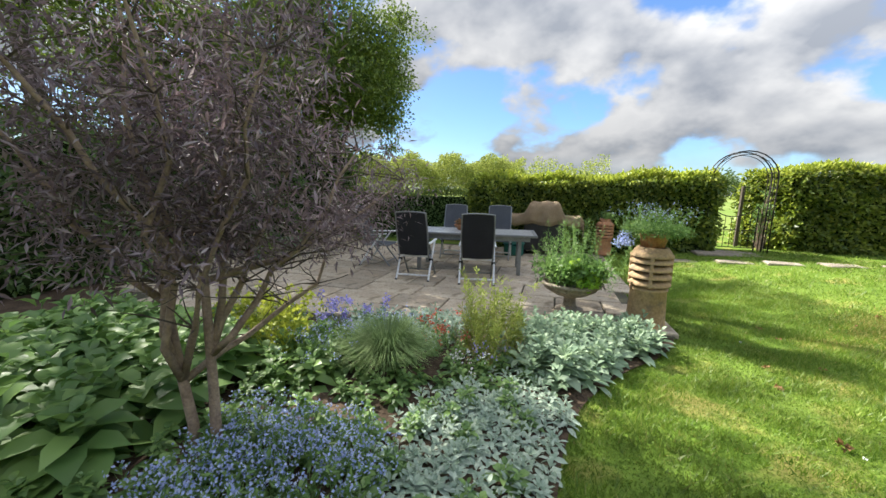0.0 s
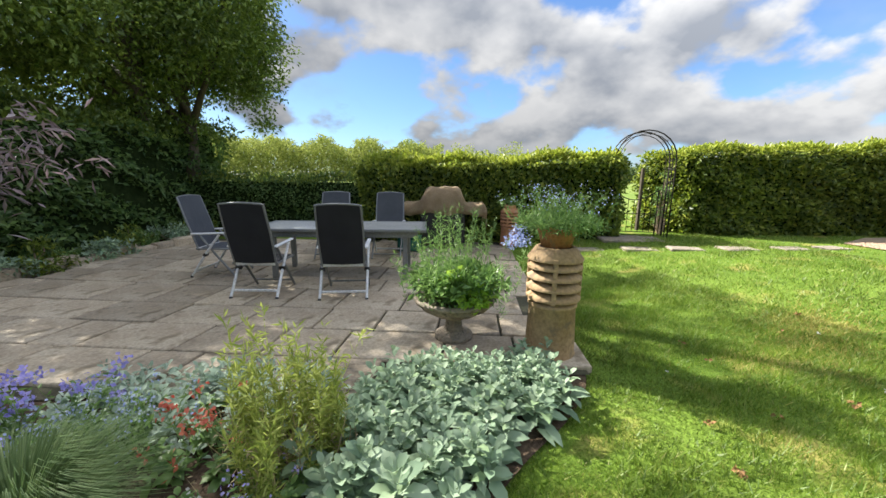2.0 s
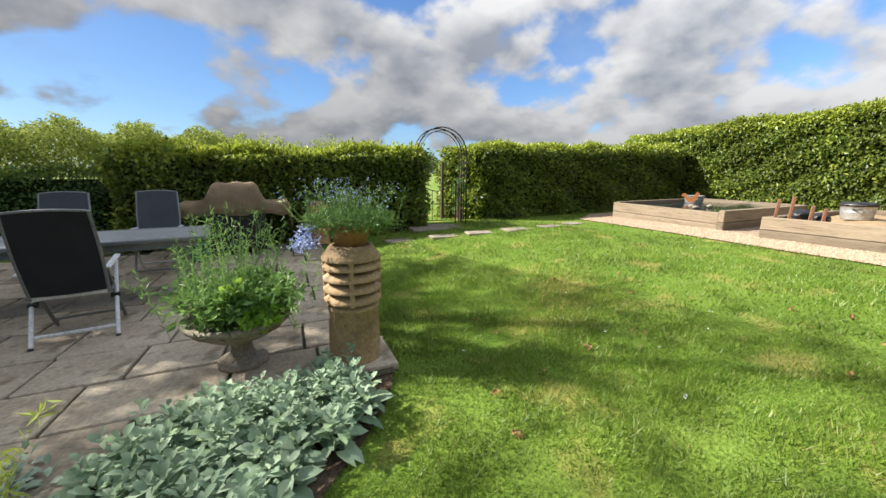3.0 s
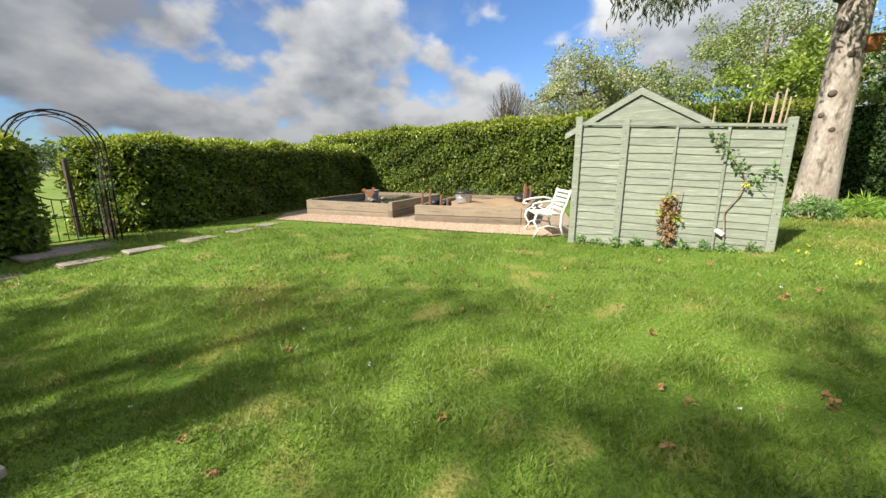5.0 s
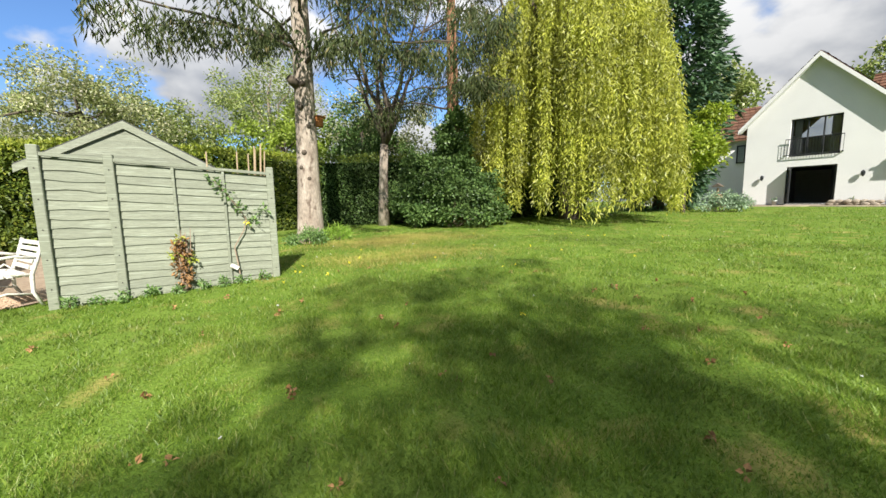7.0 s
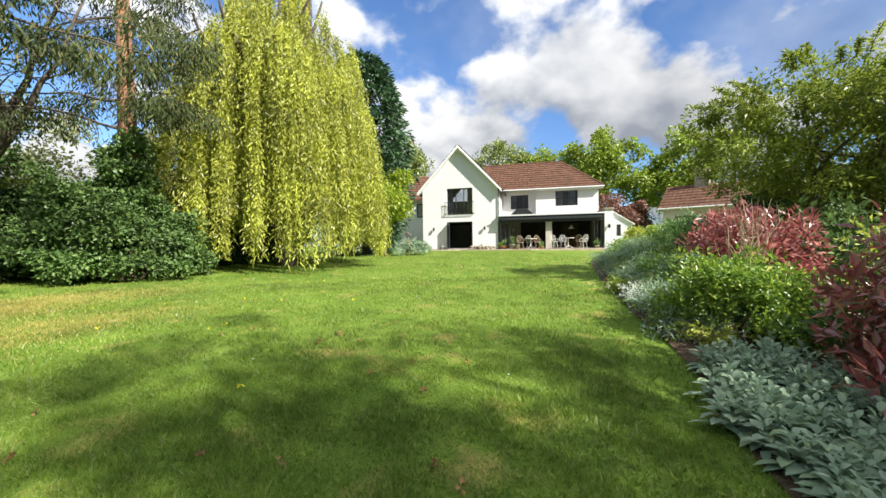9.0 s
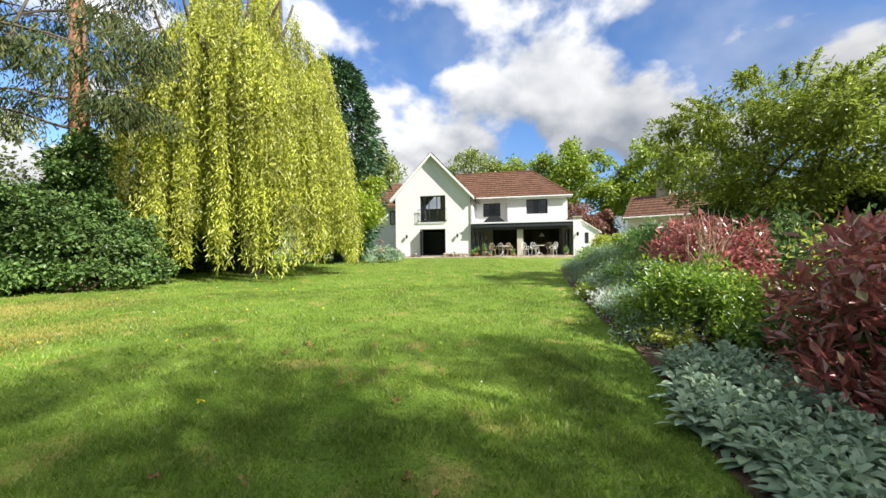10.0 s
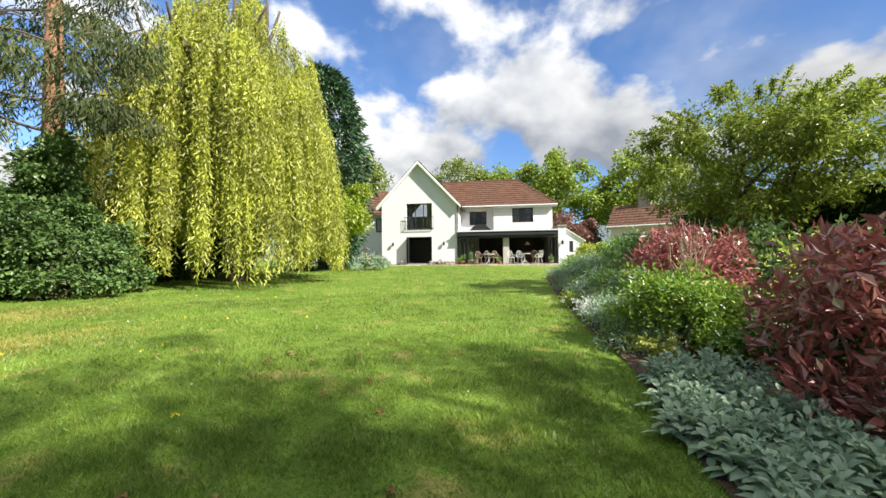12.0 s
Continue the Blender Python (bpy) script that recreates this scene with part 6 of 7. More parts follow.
STONES = ((5.1, 7.62, 0.55, 0.34, -8), (5.84, 7.17, 0.58, 0.36, -20), (6.5, 6.80, 0.56, 0.36, -24), (7.25, 6.48, 0.55, 0.36, -16), (8.2, 6.3, 0.52, 0.34, -10), (9.0, 6.2, 0.5, 0.34, -6))
for x, y, a, b, tn in STONES:
    bm = cuboid(-a / 2, a / 2, -b / 2, b / 2, -0.04, 0.022, 0.015)
    for v in bm.verts:
        v.co.x += random.uniform(-0.02, 0.02)
        v.co.y += random.uniform(-0.015, 0.015)
    s = tagged(part("stepping_stone", bm, "weathered_stone"), "flat buff stepping stone set in the lawn", "paving stone", "stepping stones")
    s.matrix_world = pose(x, y, gz(x, y), 0, 0, tn)
sill = tagged(part("stone_sill", cuboid(-0.75, 0.75, -0.4, 0.4, -0.05, 0.02, 0.02), "weathered_stone"), "grey stone pad before the gate", "paving stone")
sill.matrix_world = pose(6.5, 8.1, gz(6.5, 8.1), 0, 0, gate_yaw)

# ---- patio furniture ----
PZ = 0.055


def recliner(x, y, turn, back, label, recline=17.0):
    """Folding recliner: mesh seat and back in an aluminium frame. Local -y is where the sitter's feet point."""
    e = thing("recliner_chair", x, y, gz(x, y) + PZ, turn, label, "chair", "recliner chairs round the table")
    m = pose(0, 0.22, 0.43, -recline)
    bm = bmesh.new()
    n, k2 = 8, 4
    vs = {}
    for side, off in ((0, 0.0), (1, 0.022)):
        for i in range(n + 1):
            for j in range(k2 + 1):
                u, t = j / k2, i / n
                w = 0.235 + 0.012 * math.sin(math.pi * t)
                zz = 0.74 * t + (0.022 * math.sin(math.pi * u) if i == n else 0)
                vs[side, i, j] = bm.verts.new((-w + 2 * w * u, off + 0.018 * math.sin(math.pi * u), zz))
    for i in range(n):
        for j in range(k2):
            bm.faces.new((vs[0, i, j], vs[0, i, j + 1], vs[0, i + 1, j + 1], vs[0, i + 1, j]))
            bm.faces.new((vs[1, i + 1, j], vs[1, i + 1, j + 1], vs[1, i, j + 1], vs[1, i, j]))
        for j in (0, k2):
            bm.faces.new((vs[0, i, j], vs[0, i + 1, j], vs[1, i + 1, j], vs[1, i, j]))
    for j in range(k2):
        bm.faces.new((vs[0, n, j], vs[0, n, j + 1], vs[1, n, j + 1], vs[1, n, j]))
        bm.faces.new((vs[0, 0, j + 1], vs[0, 0, j], vs[1, 0, j], vs[1, 0, j + 1]))
    bmesh.ops.recalc_face_normals(bm, faces=bm.faces)
    b = local("backrest", bm, back, e, "dark woven mesh backrest", smooth=False, at=m)
    local("back_trim", tube([(-0.235 + 0.47 * q / 8, 0.012 + 0.018 * math.sin(math.pi * q / 8), 0.742 + 0.022 * math.sin(math.pi * q / 8)) for q in range(9)], 0.013, 6), "alu_dark", b)
    for s in (-1, 1):
        local("back_rail", tube([(s * 0.247, 0.012, -0.04), (s * 0.258, 0.012, 0.37), (s * 0.247, 0.012, 0.745)], 0.014, 8), "alu_dark", b)
    bm = cuboid(-0.24, 0.24, -0.26, 0.22, 0.405, 0.428, 0.01)
    local("seat", bm, back, e, "dark woven mesh seat")
    local("seat_edge", cuboid(-0.245, 0.245, 0.19, 0.235, 0.385, 0.43, 0.01), "alu", e, "pale seat edge")
    for s in (-1, 1):
        x_ = s * 0.275
        local("armrest", cuboid(x_ - 0.025, x_ + 0.025, -0.24, 0.27, 0.625, 0.65, 0.01, pose(0, 0, 0, -2)), "alu", e)
        local("seat_rail", tube([(s * 0.26, -0.27, 0.415), (s * 0.26, 0.25, 0.415)], 0.014, 8), "alu_dark", e)
        local("back_leg", tube([(x_, -0.10, 0.62), (x_, 0.13, 0.32), (x_, 0.34, 0.012)], 0.0165, 8), "alu", e, "bright aluminium leg")
        local("front_leg", tube([(s * 0.25, 0.20, 0.62), (s * 0.25, -0.02, 0.32), (s * 0.25, -0.27, 0.012)], 0.0155, 8), "alu_dark", e, "grey leg")
        local("foot_cap", tube([(x_, 0.335, 0.02), (x_, 0.35, 0.0)], 0.02, 8), "black_plastic", e)
        local("hinge", tube([(s * 0.235, 0.12, 0.33), (s * 0.30, 0.12, 0.33)], 0.024, 10), "black_plastic", e)
    local("back_stretcher", cuboid(-0.26, 0.26, 0.275, 0.295, 0.075, 0.105, 0.006), "alu", e)
    local("front_stretcher", cuboid(-0.235, 0.235, -0.225, -0.205, 0.075, 0.10, 0.006), "alu_dark", e)
    return e


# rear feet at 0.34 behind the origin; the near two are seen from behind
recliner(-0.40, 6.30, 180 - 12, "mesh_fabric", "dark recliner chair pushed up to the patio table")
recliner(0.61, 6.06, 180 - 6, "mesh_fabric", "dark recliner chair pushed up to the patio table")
recliner(0.28, 8.22, -10, "mesh_fabric_pale", "grey recliner chair on the hedge side of the table")
recliner(1.27, 8.10, -12, "mesh_fabric_pale", "grey recliner chair on the hedge side of the table")
recliner(-1.2, 7.35, 78, "mesh_fabric_pale", "grey recliner chair at the end of the table")

table = thing("patio_table", 0.57, 7.06, gz(0.5, 7.0) + PZ, -10.0, "long grey slatted metal patio table", "table")
for k in range(12):
    y = -0.44 + k * 0.0735
    local("slat", cuboid(-1.16, 1.16, y, y + 0.068, 0.715, 0.737, 0.004), "table_top", table)
local("tabletop_frame", join(cuboid(-1.22, 1.22, -0.50, -0.442, 0.70, 0.742, 0.006), cuboid(-1.22, 1.22, 0.442, 0.50, 0.70, 0.742, 0.006),
                             cuboid(-1.22, -1.162, -0.44, 0.44, 0.70, 0.742, 0.006), cuboid(1.162, 1.22, -0.44, 0.44, 0.70, 0.742, 0.006)), "alu_dark", table, "grey metal edge")
local("apron", join(cuboid(-1.1, 1.1, -0.44, -0.42, 0.62, 0.70), cuboid(-1.1, 1.1, 0.42, 0.44, 0.62, 0.70)), "alu_dark", table)
for x in (-0.92, 0.92):
    for y in (-0.38, 0.38):
        local("leg", cuboid(x - 0.035, x + 0.035, y - 0.035, y + 0.035, 0.0, 0.70, 0.006), "alu_dark", table)
pot_m = table.matrix_world @ pose(-0.18, 0.1, 0.742)
bowl = new("plant_bowl")
bowl.matrix_world = pot_m
tagged(bowl, "shallow bowl of dried flowers on the patio table", "bowl")
local("bowl", lathe([(0, 0), (0.08, 0), (0.15, 0.08), (0.16, 0.10), (0.14, 0.09), (0, 0.05)], 20, cap=False), "terracotta", bowl, smooth=True)
P, d, f, ln, w = clump_leaves([(random.uniform(-0.1, 0.1), random.uniform(-0.1, 0.1), 0.14) for _ in range(8)], 0.06, 260, 0.05, 0.6, -0.4)
local_mesh("dried_flowers", leaf_mesh("dried_flowers", P, d, f, ln, w, "dead_leaf"), bowl)

# covered barbecue
bbq = thing("barbecue", 2.45, 8.78, gz(2.45, 8.8) + PZ, -14, "black barbecue trolley under a brown hessian cover", "barbecue")
local("body", cuboid(-0.45, 0.45, -0.25, 0.25, 0.10, 0.86, 0.02), "black_plastic", bbq)
local("shelf", cuboid(-0.82, 0.82, -0.24, 0.24, 0.84, 0.88, 0.01), "black_plastic", bbq)
for x in (-0.42, 0.42):
    for y in (-0.22, 0.22):
        local("castor", tube([(x - 0.02, y, 0.05), (x + 0.02, y, 0.05)], 0.05, 10), "black_plastic", bbq)
bm = bmesh.new()
n1, n2 = 34, 14
vs = {}
for i in range(n1 + 1):
    for j in range(n2 + 1):
        u, v = -1 + 2 * i / n1, -1 + 2 * j / n2
        x, y = u * 0.98, v * 0.42
        hump = 0.33 * (1 / (1 + math.exp(34 * (abs(x) - 0.40)))) * (1 / (1 + math.exp(22 * (abs(y) - 0.26))))
        drop = -0.22 * max(0.0, (abs(v) - 0.62) / 0.38) - 0.30 * max(0.0, (abs(u) - 0.84) / 0.16)
        fold = 0.018 * math.sin(u * 9 + v * 2) * (0.4 + abs(v)) + 0.010 * math.sin(u * 23 + 1)
        yy = y if abs(v) < 0.64 else math.copysign(0.27 + 0.02 * math.sin(u * 14), v)
        xx = x if abs(u) < 0.86 else math.copysign(0.85 + 0.03 * math.sin(v * 6), u)
        vs[i, j] = bm.verts.new((xx, yy, 0.92 + hump + drop + fold))
for i in range(n1):
    for j in range(n2):
        bm.faces.new((vs[i, j], vs[i + 1, j], vs[i + 1, j + 1], vs[i, j + 1]))
bmesh.ops.solidify(bm, geom=bm.faces[:], thickness=0.006)
local("cover", bm, "hessian", bbq, "draped brown hessian cover", smooth=True)
gas = thing("storage_box", 1.72, 8.55, gz(1.7, 8.6) + PZ, -14, "small teal plastic tub under the table end", "tub")
local("body", cuboid(-0.22, 0.22, -0.16, 0.16, 0, 0.26, 0.03), "teal_plastic", gas)
local("rim", cuboid(-0.24, 0.24, -0.18, 0.18, 0.262, 0.29, 0.012), "teal_plastic", gas)


# ---- pots ----
def louvred_pot(x, y, h, mat, label, turn=0.0):
    """A louvred chimney pot: plain shaft, four rows of sloping louvres between corner ribs, and a hooded top."""
    e = thing("chimney_pot", x, y, gz(x, y) + PZ - 0.01, turn, label, "chimney pot")
    r = 0.155 * (h / 0.85) ** 0.5
    local("shaft", lathe([(r * 1.28, 0), (r * 1.28, 0.03 * h), (r * 1.24, 0.05 * h), (r * 1.15, 0.46 * h), (r * 1.21, 0.47 * h), (r * 1.21, 0.50 * h), (r * 1.0, 0.51 * h), (r * 1.0, 0.53 * h)], 32), mat, e, smooth=True)
    # dark filler behind the louvres; the hollow's shade is put into its colour
    local("core", lathe([(r * 0.80, 0.52 * h), (r * 0.78, 0.90 * h)], 24), "soil", e, "solid core, the hollow's shade put into its dark colour")
    for k in range(4):
        z = (0.535 + 0.092 * k) * h
        local("louvre", lathe([(r * 1.32, z), (r * 1.34, z + 0.022 * h), (r * 1.02, z + 0.070 * h), (r * 0.94, z + 0.070 * h), (r * 1.24, z)], 32, cap=False), mat, e, smooth=True)
    for k in range(4):
        a = math.pi / 4 + k * math.pi / 2
        local("rib", cuboid(r * 0.85, r * 1.32, -0.018, 0.018, 0.52 * h, 0.92 * h, 0.006), mat, e, at=pose(0, 0, 0, 0, 0, math.degrees(a)))
    local("hood", lathe([(r * 1.34, 0.885 * h), (r * 1.36, 0.90 * h), (r * 0.98, 0.995 * h), (r * 0.92, h), (r * 0.8, h), (r * 0.8, 0.93 * h), (r * 1.2, 0.885 * h)], 32, cap=False), mat, e, smooth=True)
    return e


louvred_pot(2.30, 3.95, 0.89, "buff_clay", "tall buff clay louvred chimney pot used as a plant stand", 18)
louvred_pot(3.85, 8.62, 0.78, "terracotta", "red clay chimney pot planter by the hedge", 10)


def stalks(e, n, r, h, leafmat, petal=None, z0=0.0, leaf=0.03, tilt=0.4, per=14, petal_n=6, petal_size=0.014, label="", ratio=0.3):
    """Thin upright stems with leaves along them and small flowers at the tips."""
    base = np.stack([RNG.normal(0, r * 0.45, n), RNG.normal(0, r * 0.45, n), np.full(n, z0)], -1)
    lean_ = np.stack([RNG.normal(0, tilt, n) + base[:, 0] / r * tilt * 0.6, RNG.normal(0, tilt, n) + base[:, 1] / r * tilt * 0.6, np.ones(n)], -1)
    hh = h * (0.55 + 0.5 * RNG.random(n))
    tip_ = base + unit(lean_) * hh[:, None]
    V, F = leaves(base, tip_ - base, rand_dirs(n), hh, 0.006, 0.0)
    local_mesh("stem_cover", raw_mesh("stems", V, F, leafmat), e)["kind"] = "stuff"
    k = n * per
    t = RNG.random(k)[:, None]
    idx = np.repeat(np.arange(n), per)
    P = base[idx] * (1 - t) + tip_[idx] * t
    local_mesh("leaf_cover", leaf_mesh("leaves", P, rand_dirs(k) + np.array([0, 0, 0.6]), rand_dirs(k), leaf * (0.6 + 0.8 * RNG.random(k)), leaf * ratio, leafmat), e)["kind"] = "stuff"
    if petal:
        q = n * petal_n
        idx = np.repeat(np.arange(n), petal_n)
        P = tip_[idx] + RNG.normal(0, 0.018, (q, 3))
        local_mesh("flower_cover", leaf_mesh("flowers", P, rand_dirs(q), rand_dirs(q), petal_size * (0.7 + 0.6 * RNG.random(q)), petal_size * 0.9, petal, 0.1), e, label)["kind"] = "stuff"


fp = new("flower_pot")
fp.matrix_world = pose(2.30, 3.95, gz(2.3, 3.95) + PZ + 0.84)
tagged(fp, "terracotta pot of trailing blue forget-me-nots on the chimney pot", "flower pot")
local("pot", lathe([(0, 0.0), (0.105, 0.0), (0.14, 0.15), (0.155, 0.152), (0.16, 0.20), (0.135, 0.20), (0.125, 0.16), (0, 0.16)], 28, cap=False), "terracotta", fp, smooth=True)
P, d, f, ln, w = clump_leaves([(0.30 * math.cos(k * 2.4) * (k / 40) ** 0.5, 0.30 * math.sin(k * 2.4) * (k / 40) ** 0.5, 0.20 + 0.02 * (k % 3)) for k in range(40)], 0.07, 3000, 0.04, 0.3, -0.2)
local_mesh("foliage", leaf_mesh("foliage", P, d, f, ln, w, "leaf_herb"), fp)
stalks(fp, 90, 0.30, 0.32, "leaf_herb", "petal_blue", 0.2, 0.035, 0.5, 12, 4, 0.012, "tiny blue flowers")
P = np.array([(-0.34, -0.03, 0.16), (-0.37, 0.02, 0.08), (-0.32, -0.08, 0.10)])
P, d, f, ln, w = clump_leaves(P, 0.07, 260, 0.022, 0.8)
local_mesh("trailing_bloom", leaf_mesh("trailing_bloom", P, d, f, ln, w, "petal_blue"), fp, "trailing violet-blue flowers")
bp = new("flower_pot")
bp.matrix_world = pose(3.85, 8.62, gz(3.85, 8.62) + PZ + 0.70)
tagged(bp, "small plant set in the top of the red chimney pot", "flower pot")
local("pot", lathe([(0, 0), (0.10, 0), (0.13, 0.14), (0.11, 0.14), (0, 0.11)], 18, cap=False), "terracotta", bp, smooth=True)
stalks(bp, 40, 0.16, 0.22, "leaf_herb", None, 0.1, 0.05, 0.6)

urn = thing("stone_urn", 1.60, 4.40, gz(1.6, 4.4) + PZ - 0.01, label="weathered stone pedestal bowl with fluted rim", category="urn")
prof = [(0.17, 0.0), (0.17, 0.05), (0.10, 0.07), (0.075, 0.12), (0.07, 0.19), (0.10, 0.215), (0.19, 0.24), (0.29, 0.30), (0.32, 0.33), (0.315, 0.345), (0.35, 0.355), (0.365, 0.38), (0.355, 0.40), (0.32, 0.40), (0.30, 0.37), (0.0, 0.36)]
bm = lathe(prof, 48)
for v in bm.verts:
    rr = math.hypot(v.co.x, v.co.y)
    if rr > 0.18 and v.co.z < 0.35:
        a = math.atan2(v.co.y, v.co.x)
        k = 1 + 0.025 * math.cos(a * 16)
        v.co.x *= k
        v.co.y *= k
local("bowl", bm, "weathered_stone", urn, smooth=True)
herbs = new("potted_herbs")
herbs.matrix_world = pose(1.60, 4.40, gz(1.6, 4.4) + PZ + 0.36) @ Matrix.Diagonal((1.15, 1.15, 1.12, 1))
tagged(herbs, "rosemary and lady's mantle growing in the stone bowl", "plant")
stalks(herbs, 60, 0.34, 0.72, "leaf_herb", None, 0.0, 0.045, 0.25, 60, ratio=0.13)
P, d, f, ln, w = clump_leaves([(random.uniform(-0.26, 0.26), random.uniform(-0.26, 0.26), 0.10 + 0.12 * random.random()) for _ in range(34)], 0.13, 3200, 0.06, 0.5, -0.2)
local_mesh("low_foliage", leaf_mesh("low_foliage", P, d, f, ln, w, "leaf_herb"), herbs)
P, d, f, ln, w = clump_leaves([(0.02, -0.26, 0.1), (0.1, -0.27, 0.06), (-0.04, -0.22, 0.22), (0.16, -0.24, 0.12)], 0.07, 170, 0.06, 0.9, 0.0)
local_mesh("bright_leaves", leaf_mesh("bright_leaves", P, d, f, ln, w, "leaf_fresh"), herbs, "bright lobed leaves")
# edging stones at the back of the patio
EDG = spline([(-4.2, 6.2), (-4.12, 6.9), (-3.95, 7.6), (-3.68, 8.4), (-3.2, 9.2), (-2.55, 9.9)], 3)
for k, (x, y) in enumerate(EDG):
    s = 0.13 + 0.04 * ((k * 7) % 3)
    bm = cuboid(-0.2, 0.2, -0.09, 0.09, -0.05, s, 0.03)
    for v in bm.verts:
        v.co += Vector((random.uniform(-0.025, 0.025), random.uniform(-0.02, 0.02), random.uniform(-0.015, 0.015)))
    ob = tagged(part("edging_stone", bm, "slab"), "rough buff stone edging the patio", "stone", "patio edging stones")
    ob.matrix_world = pose(x, y, gz(x, y), 0, 0, 78 - 2.2 * k)
for k in range(12):
    t = k / 11
    x, y = -4.7 + 1.9 * t + random.uniform(-0.25, 0.2), 5.6 + 5.0 * t
    shrub(x - 0.25, y, 0.45, 0.4, 0.35 + 0.3 * random.random(), 700, 0.08, ("leaf_herb", "leaf_grey", "leaf_laurel")[k % 3], "low leafy plant at the shady patio edge", 0.45, 14, 0.16, name="border_plant", stems=4, category="plant")


# ---- planted border ----
def broad_leaves(P, along, face, length, width, curl=0.35):
    """Oval leaves of eight triangles each, with a creased midrib and a drooping tip."""
    n = len(P)
    d = unit(np.asarray(along, float))
    s = unit(np.cross(d, np.asarray(face, float)))
    up = np.cross(s, d)
    L = np.broadcast_to(np.asarray(length, float), (n,))[:, None]
    W = np.broadcast_to(np.asarray(width, float), (n,))[:, None]
    drop = np.array([0, 0, -1.0])
    c = [P + d * L * t + drop * L * curl * t * t for t in (0.0, 0.32, 0.68, 1.0)]
    V = np.empty((n, 8, 3))
    V[:, 0] = c[0]
    V[:, 1], V[:, 2], V[:, 3] = c[1] + s * W * 0.46 + up * W * 0.16, c[1], c[1] - s * W * 0.46 + up * W * 0.16
    V[:, 4], V[:, 5], V[:, 6] = c[2] + s * W * 0.42 + up * W * 0.10, c[2], c[2] - s * W * 0.42 + up * W * 0.10
    V[:, 7] = c[3]
    T = np.array([(0, 2, 1), (0, 3, 2), (1, 2, 5), (1, 5, 4), (2, 3, 6), (2, 6, 5), (4, 5, 7), (5, 6, 7)])
    F = (np.arange(n)[:, None, None] * 8 + T[None]).reshape(-1, 3)
    return V.reshape(-1, 3), F


def rosette_mesh(n, h, spread, length, width, mat, curl=0.4, shoots=1):
    """Leaves in whorls up one or more short shoots, larger and flatter towards the base."""
    Ps, Ds, Fs, Ls = [], [], [], []
    for q in range(shoots):
        ox, oy = (0, 0) if shoots == 1 else (RNG.normal(0, spread * 0.45), RNG.normal(0, spread * 0.45))
        hh = h * (0.75 + 0.45 * RNG.random())
        m = n // shoots
        t = (np.arange(m) + 0.5) / m
        a = np.arange(m) * 2.4 + RNG.random() * 6
        el = 0.15 + 1.05 * t ** 1.6 + RNG.normal(0, 0.12, m)
        z = hh * (0.05 + 0.75 * t)
        Ps.append(np.stack([ox + 0.01 * np.cos(a), oy + 0.01 * np.sin(a), z], -1))
        Ds.append(np.stack([np.cos(a) * np.cos(el), np.sin(a) * np.cos(el), np.sin(el)], -1))
        Fs.append(np.stack([-np.cos(a) * np.sin(el), -np.sin(a) * np.sin(el), np.cos(el)], -1) + RNG.normal(0, 0.25, (m, 3)))
        Ls.append(length * (1.0 - 0.55 * t) * (0.75 + 0.5 * RNG.random(m)))
    P, D, Fc, L = np.concatenate(Ps), np.concatenate(Ds), np.concatenate(Fs), np.concatenate(Ls)
    V, F = broad_leaves(P, D, Fc, L, L * width, curl)
    return raw_mesh("leaves", V, F, mat, smooth=True)


LAMB = [rosette_mesh(78, 0.25, 0.16, 0.15, 0.46, "leaf_grey", 0.35, 5) for _ in range(5)]
LAMB_BIG = [rosette_mesh(34, 0.36, 0.10, 0.21, 0.50, "leaf_grey", 0.35, 1) for _ in range(3)]
LAMB_SMALL = [rosette_mesh(60, 0.12, 0.16, 0.085, 0.42, "leaf_grey_small", 0.25, 6) for _ in range(4)]
BROAD = [rosette_mesh(34, 0.34, 0.16, 0.30, 0.48, "leaf_herb", 0.5, 3) for _ in range(3)]
FRESH = [rosette_mesh(26, 0.26, 0.10, 0.26, 0.42, "leaf_fresh", 0.4, 1) for _ in range(2)]
count = 0


def bedding(meshes, x, y, s, name, label, group, category="plant", sink=0.0):
    global count
    count += 1
    e = thing(name, x, y, gz(x, y) + 0.015 - sink, (count * 137.5) % 360, label, category, group)
    ob = local_mesh("leaves", meshes[count % len(meshes)], e)
    e.scale = (s, s, s * (0.9 + 0.2 * ((count * 3) % 5) / 4))
    return e


def fill(poly, step, seed, keep=1.0):
    """Evenly jittered places inside an outline."""
    r = random.Random(seed)
    test = inside(poly)
    x0, x1, y0, y1 = min(p[0] for p in poly), max(p[0] for p in poly), min(p[1] for p in poly), max(p[1] for p in poly)
    y, k = y0, 0
    while y < y1:
        x = x0 + (step * 0.5 if k % 2 else 0)
        while x < x1:
            px, py = x + r.uniform(-0.3, 0.3) * step, y + r.uniform(-0.3, 0.3) * step
            if test(px, py) and r.random() < keep:
                yield px, py
            x += step
        y += step * 0.86
        k += 1


# silver-leaved plants between lawn and patio
for x, y in fill([(0.75, 2.42), (1.22, 2.66), (1.62, 2.98), (2.0, 3.24), (2.22, 3.5), (1.9, 3.75), (1.3, 3.8), (0.85, 3.6), (0.7, 3.0)], 0.19, 3):
    bedding(LAMB, x, y, 1.0, "lambs_ear_plant", "clump of soft grey-green furry leaves by the lawn edge", "silver plants by the patio")
for x, y, s in ((0.92, 2.55, 1.0), (1.08, 2.72, 0.9), (0.80, 2.72, 0.9)):
    bedding(LAMB_BIG, x, y, s, "lambs_ear_plant", "large pale grey-green furry leaf rosette", "silver plants by the patio")
